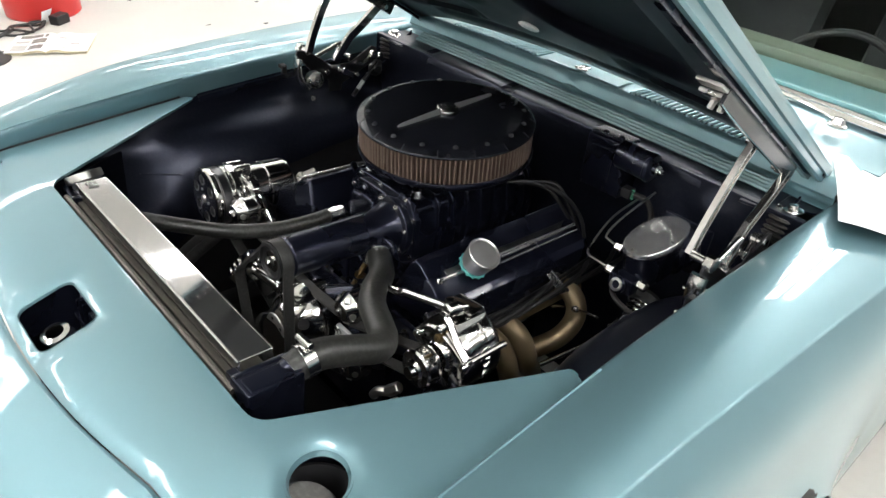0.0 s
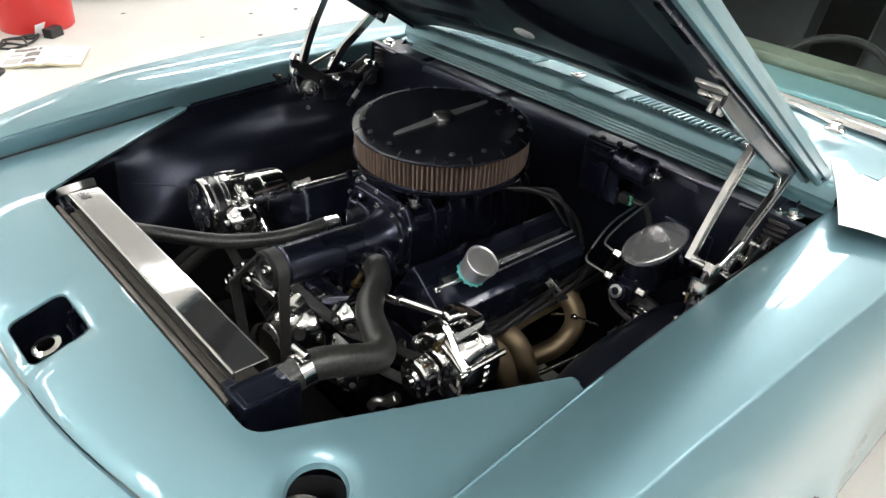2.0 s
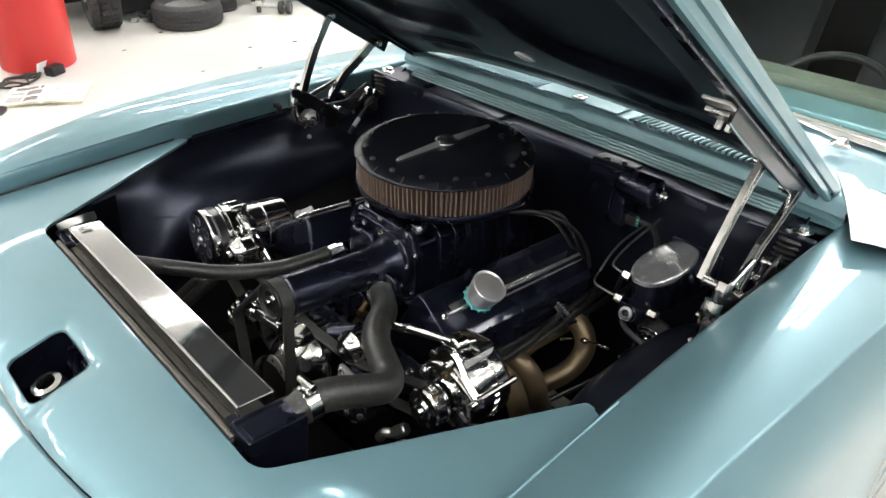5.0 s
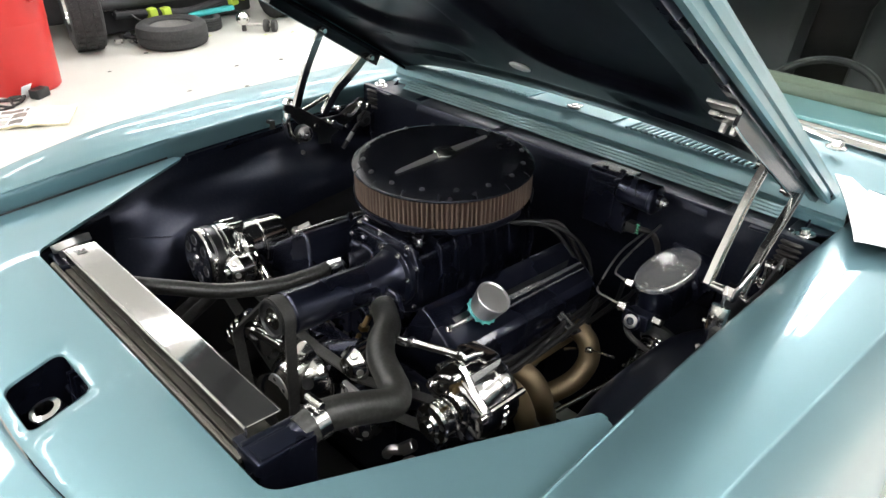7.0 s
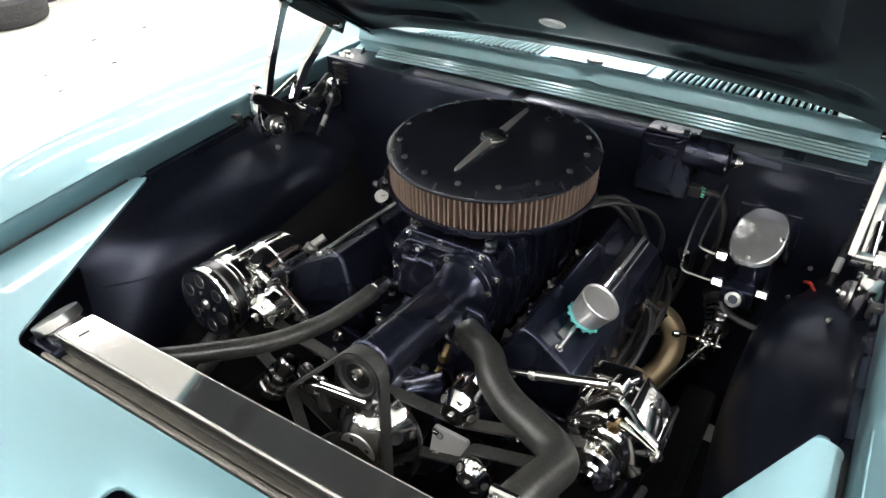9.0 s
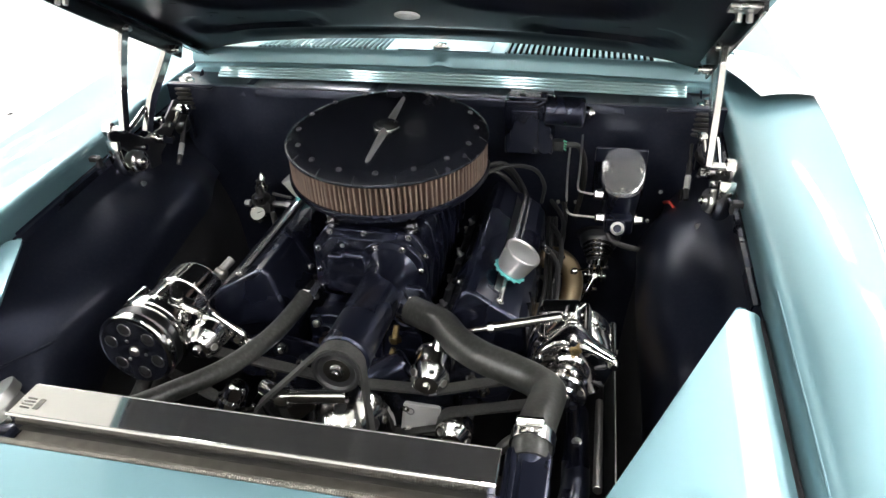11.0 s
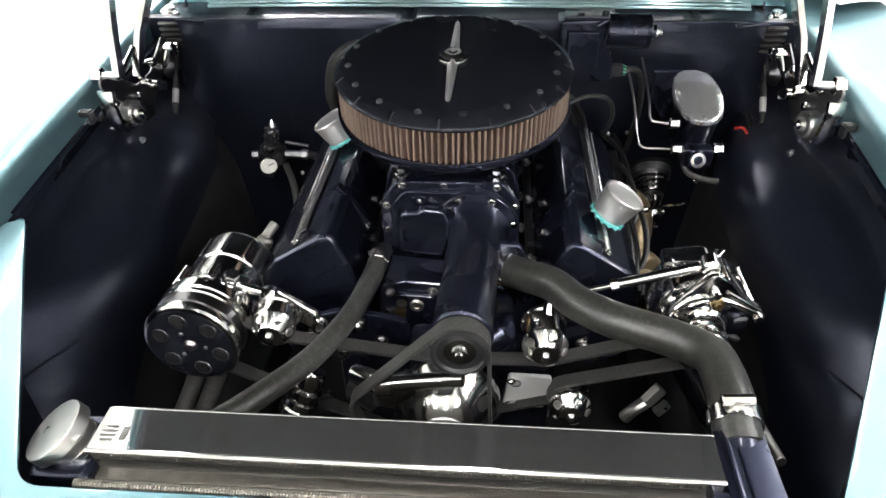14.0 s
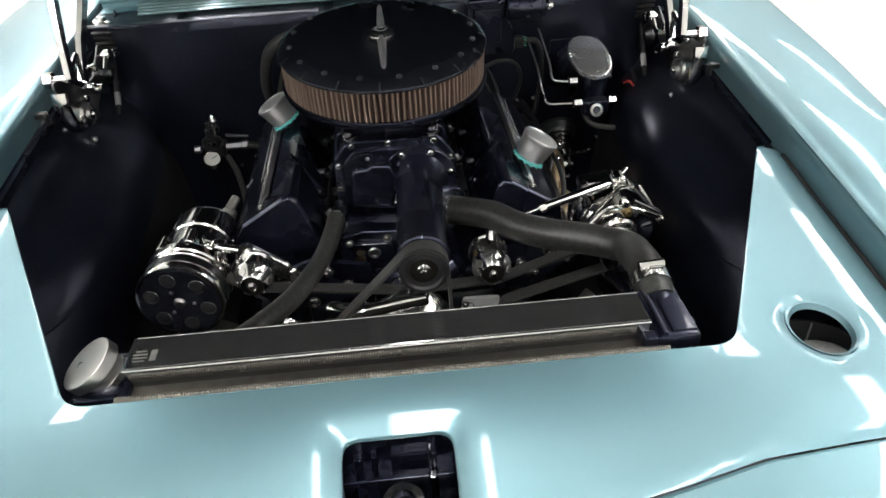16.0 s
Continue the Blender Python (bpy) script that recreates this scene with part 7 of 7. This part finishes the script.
air_cleaner()
supercharger()
engine_block()
valve_cover(1, (0.236, -0.118, 0.806))
valve_cover(-1, (0.206, 0.080, 0.822))
compressor()
cone_pulley((-0.224, -0.335, 0.764), 0.030)
cone_pulley((0.142, -0.325, 0.738), 0.032, holes=5, length=0.066, body=0.7, arm=True)
cone_pulley((0.183, -0.345, 0.640), 0.030, holes=5, length=0.04)
alternator()
pump_and_pulleys()
belt([(0.032, 0.811, 0.032), (-0.085, 0.700, 0.022), (0.0, 0.575, 0.072)], -0.418, "black blower drive belt over the snout pulley")
def arc(x, z, r, a, b, n=8):
    return [(x + r * math.cos(radians(t)), z + r * math.sin(radians(t))) for t in np.linspace(a, b, n)]


ribbon(arc(-0.331, 0.752, 0.0625, 250, 80, 14) + arc(-0.224, 0.764, 0.027, 240, 285, 5) + arc(0.005, 0.655, 0.055, 100, 75, 4) + arc(0.142, 0.738, 0.027, 250, 290, 5) + arc(0.346, 0.750, 0.031, 110, -60, 10)
       + arc(0.183, 0.640, 0.027, 110, 200, 6) + arc(0.0, 0.575, 0.072, 20, -150, 12), -0.335, "black accessory belt round the pulleys", 0.021)
hoses()
headers()
master_cylinder()
wiper_motor()
gauge()
radiator()

# ---- things round the car ----
def paper_sheet():
    o, e, f = V((0.678, 0.306, 1.000)), V((0.905, 0.42, 0)), V((-0.43, 0.903, 0))
    def g(u, v):
        p = o + e * (0.216 * u) + f * (0.279 * v)
        p.z += 0.040 * v - 0.012 * v * v - 0.045 * u * u + 0.004 * math.sin(2.5 * u + 4 * v)
        return p
    single("paper_sheet", sheet(g, list(np.linspace(0, 1, 14)), list(np.linspace(0, 1, 14)), 0.0008), PAPER, o, "plain white paper sheet lying on the cowl and fender", "paper")




def red_bin():
    c = V((-4.43, 0.375, 0))
    o = thing("waste_bin", c, "red plastic round workshop waste bin", "bin")
    part("body", lathe([(0, 0.0), (0.225, 0.0), (0.235, 0.01), (0.2535, 0.44), (0.2565, 0.447), (0.2565, 0.456), (0.2545, 0.463), (0.262, 0.62), (0.264, 0.66), (0.278, 0.665), (0.282, 0.69), (0.278, 0.70), (0.262, 0.70), (0.225, 0.03), (0, 0.03)], c, (0, 0, 1), 48), RED, o)
    for t in (0.6, 3.74):
        part("handle", box(c + V((0.275 * math.cos(t), 0.275 * math.sin(t), 0.60)), (0.04, 0.12, 0.03), 0.01, (0, 0, math.degrees(t))), RED, o)


def magazine():
    c = V((-3.74, 0.20, 0.0))
    o = thing("magazine", c, "thick open printed magazine lying on the floor", "magazine")
    yaw = radians(60)
    e, f = V((math.cos(yaw), math.sin(yaw), 0)), V((-math.sin(yaw), math.cos(yaw), 0))
    for s in (-1, 1):
        def page(u, v, s=s):
            return c + e * (s * u * 0.23) + f * ((v - 0.5) * 0.31) + V((0, 0, 0.018 + 0.014 * math.exp(-((u - 0.2) / 0.25) ** 2) * (1 if u > 0.01 else 0.3)))
        part("page_block", sheet(lambda u, v, s=s: page(u, v) - V((0, 0, 0.002)), list(np.linspace(0, 0.985, 9)), [0.01, 0.5, 0.99], 0.015), CREAM, o, "cream page edges")
        part("page", sheet(page, list(np.linspace(0, 1, 9)), [0, 0.5, 1], 0.0015), PAPER, o)
        blocks = ((0.12, 0.08, 0.34, 0.22), (0.52, 0.08, 0.38, 0.30), (0.12, 0.42, 0.36, 0.24), (0.54, 0.50, 0.34, 0.12), (0.14, 0.76, 0.70, 0.16)) if s < 0 else ((0.16, 0.12, 0.30, 0.05), (0.55, 0.12, 0.25, 0.05), (0.50, 0.36, 0.22, 0.10), (0.16, 0.62, 0.20, 0.08))
        for i, (a, b, wu, wv) in enumerate(blocks):
            part("print_block", sheet(lambda u, v, s=s, a=a, b=b, wu=wu, wv=wv: page(a + wu * u, b + wv * v) + V((0, 0, 0.0018)), [0, 0.33, 0.66, 1], [0, 1], 0.0004), INK if s > 0 or i % 2 else PHOTO, o)


def floor_clutter():
    c = V((-4.13, 0.38, 0.0))
    o = thing("charger_box", c, "small black electric charger on the floor beside the bin", "charger")
    part("case", box(c + V((0, 0, 0.032)), (0.075, 0.11, 0.064), 0.010, (0, 0, 30)), BLACK, o)
    part("label_plate", box(c + V((0.036, -0.01, 0.035)), (0.004, 0.05, 0.03), 0.001, (0, 0, 30)), PAPER, o)
    part("card", box(c + V((-0.055, -0.055, 0.045)), (0.004, 0.10, 0.085), 0.001, (0, 18, 30)), PAPER, o, "white card behind the charger")
    o = thing("power_cable", (-4.1, 0.1, 0.0), "black power cables lying tangled on the floor", "cable")
    random.seed(5)
    for k in range(4):
        pts = [(-4.17, 0.30, 0.02)]
        for i in range(7):
            pts.append((-4.14 + 0.035 * i + random.uniform(-0.10, 0.10), 0.24 - 0.10 * i + random.uniform(-0.05, 0.05), 0.009 + 0.004 * k))
        part("cable", tube(pts, 0.008, 8, 6), RUBBER, o)
    single("floor_mat", lathe([(0, 0.012), (0.14, 0.012), (0.16, 0.006), (0.16, 0), (0, 0)], (-3.72, -0.20, 0), (0, 0, 1), 32), RUBBER, (-3.72, -0.20, 0), "round dark rubber mat on the floor", "mat")
    random.seed(8)
    for i in range(14):
        p = (random.uniform(-4.9, -2.6), random.uniform(0.9, 2.6), 0.002)
        single("floor_chip", lathe([(0, 0.003), (0.012, 0.002), (0.02, 0), (0, 0)], p, (0, 0, 1), 7, squash=random.uniform(0.3, 1)), DARK if i % 4 else LIME, p, "small dark scrap of debris on the floor", "debris", "floor scraps")


def tyre_mesh(c, axis, R, W, r):
    p = [(r, -W * 0.42), (r + 0.01, -W * 0.46), (R * 0.82, -W * 0.5), (R * 0.95, -W * 0.46), (R, -W * 0.38)]
    for k in range(4):
        y = -W * 0.38 + W * 0.76 * (k + 0.5) / 4
        p += [(R, y - W * 0.07), (R, y + W * 0.05), (R - 0.008, y + W * 0.06), (R - 0.008, y + W * 0.085)]
    p += [(R, W * 0.38), (R * 0.95, W * 0.46), (R * 0.82, W * 0.5), (r + 0.01, W * 0.46), (r, W * 0.42), (r - 0.012, 0), (r, -W * 0.42)]
    bm = lathe(p, c, axis, 64)
    return bm


def loose_tyre():
    c = V((-4.74, 1.63, 0.0))
    o = thing("loose_tyre", c, "worn black tyre lying flat on the floor", "tyre")
    part("carcass", lathe([(0.165, 0.02), (0.18, 0.008), (0.235, 0.0), (0.262, 0.012), (0.274, 0.035), (0.277, 0.06), (0.2745, 0.063), (0.2745, 0.068), (0.278, 0.071), (0.279, 0.092), (0.2755, 0.095), (0.2755, 0.100), (0.278, 0.103), (0.276, 0.135), (0.268, 0.162), (0.245, 0.180), (0.215, 0.184), (0.20, 0.181), (0.18, 0.176), (0.166, 0.165), (0.160, 0.09), (0.165, 0.02)], c, (0, 0, 1), 64), TYRE, o)
    part("rim", lathe([(0.163, 0.145), (0.168, 0.158), (0.15, 0.13), (0.09, 0.10), (0.0, 0.10), (0, 0.08), (0.163, 0.08)], c, (0, 0, 1), 40), DUSTY, o, "dusty dark steel rim")


def chassis():
    c = V((-5.3, 1.9, 0.0))
    o = thing("rolling_chassis", c, "bare vehicle chassis on wheels with cyan and lime fittings", "chassis")
    for x, y, d in ((-5.07, 1.08, -1), (-4.98, 2.80, 1)):
        ax = V((0.22 * d, 0.97 * d, 0))
        w = part("wheel", tyre_mesh((x, y, 0.335), ax, 0.335, 0.24, 0.19), TYRE, o, "wide ribbed black tyre")
        part("rim", lathe([(0.195, 0.09), (0.19, 0.105), (0.18, 0.085), (0.16, 0.03), (0.08, 0.02), (0.06, 0.05), (0, 0.05), (0, -0.02), (0.19, -0.02)], (x, y, 0.335), ax, 40), CHROME, w, "chrome rim")
        for i in range(40):
            t = math.tau * i / 40
            e = V((0, 0, 1)) * math.cos(t) + V((-ax.y, ax.x, 0)) * math.sin(t)
            for k in (-0.07, 0.0, 0.07):
                q = V((x, y, 0.335)) + e * 0.334 + ax.normalized() * (k + 0.01 * (i % 2))
                part("tread_block", prism([(-0.022, -0.024), (0.022, -0.018), (0.022, 0.024), (-0.022, 0.018)], q, ax, e.cross(ax), 0.008), TYRE, w)
    part("axle", rod((-5.12, 1.15, 0.30), (-5.05, 2.7, 0.30), 0.045), DARK, o)
    part("spring_arm", tube([(-5.08, 1.33, 0.215), (-5.08, 1.6, 0.195), (-5.08, 1.95, 0.155), (-5.12, 2.3, 0.19)], 0.032, 10), DARK, o)
    part("upper_arm", tube([(-5.2, 1.25, 0.36), (-5.25, 1.6, 0.34), (-5.3, 2.0, 0.36)], 0.03, 10), DARK, o)
    part("cyan_bar", box((-5.03, 2.15, 0.13), (0.07, 0.42, 0.04), 0.014, (2, 0, -4)), CYAN, o, "cyan painted crossmember")
    for p in ((-5.06, 1.63, 0.19), (-5.06, 1.75, 0.18), (-5.08, 2.40, 0.185), (-5.1, 2.52, 0.21)):
        part("strap", box(p, (0.075, 0.075, 0.085), 0.012, (6, 0, 10)), LIME, o, "lime tape wrap")
    part("coil_spring", tube([(-5.16 + 0.045 * math.cos(i * 0.9), 1.33 + 0.045 * math.sin(i * 0.9), 0.22 + 0.006 * i) for i in range(48)], 0.008, 8, 2), STEEL, o, "grey coil spring")
    part("rail", box((-5.75, 1.55, 0.36), (1.1, 0.09, 0.12), 0.01), DARK, o)
    part("rail", box((-5.75, 2.25, 0.36), (1.1, 0.09, 0.12), 0.01), DARK, o)
    part("engine_cradle", merge(box((-5.45, 1.95, 0.22), (0.5, 1.4, 0.36), 0.03), tube([(-5.2, 1.5, 0.42), (-5.15, 1.9, 0.40), (-5.2, 2.3, 0.42)], 0.03, 10)), DARK, o)
    part("body_shell", box((-6.05, 1.95, 0.68), (1.3, 2.6, 1.1), 0.06), DARK, o)
    part("brake_hose", tube([(-5.1, 1.42, 0.25), (-5.02, 1.5, 0.16), (-5.05, 1.62, 0.10), (-5.12, 1.72, 0.16)], 0.010, 8), RUBBER, o)
    t = thing("parts_tray", (-5.0, 1.38, 0), "dark pile of small brake parts on the floor", "car parts")
    random.seed(11)
    for i in range(9):
        p = V((-4.98 + random.uniform(-0.12, 0.1), 1.38 + random.uniform(-0.14, 0.14), 0.02 + 0.01 * (i % 3)))
        part("part", rod(p, p + V((random.uniform(-0.08, 0.08), random.uniform(-0.08, 0.08), random.uniform(0.0, 0.05))), random.uniform(0.012, 0.028), seg=10) if i % 2 else box(p, (0.07, 0.05, 0.04), 0.008, (0, 0, i * 40)), DARK if i % 3 else STEEL, t)
    t = thing("small_tyre", (-5.0, 2.08, 0), "small dark tyre lying on the floor", "tyre")
    part("carcass", tyre_mesh((-4.98, 2.06, 0.06), (0.05, 0, 1), 0.13, 0.11, 0.07), TYRE, t)
    d = thing("dolly", (-4.6, 2.33, 0), "small trolley with chrome ball and black castors", "dolly")
    part("ball", lathe([(0.06 * math.sin(a), -0.06 * math.cos(a)) for a in np.linspace(0, math.pi, 14)], (-4.70, 2.26, 0.105), (0, 0, 1), 24), CHROME, d, "chrome ball")
    part("axle", rod((-4.69, 2.27, 0.06), (-4.50, 2.43, 0.055), 0.014), STEEL, d)
    for x, y in ((-4.535, 2.385), (-4.485, 2.43)):
        part("castor", lathe([(0, -0.02), (0.048, -0.02), (0.053, -0.014), (0.053, 0.014), (0.048, 0.02), (0, 0.02)], (x, y, 0.054), (0.75, 0.65, 0), 24), RUBBER, d)
    part("foot", rod((-4.70, 2.26, 0.0), (-4.70, 2.26, 0.05), 0.02), RUBBER, d)


paper_sheet()
STANCE[0] = LEVEL
red_bin()
magazine()
floor_clutter()
loose_tyre()
chassis()
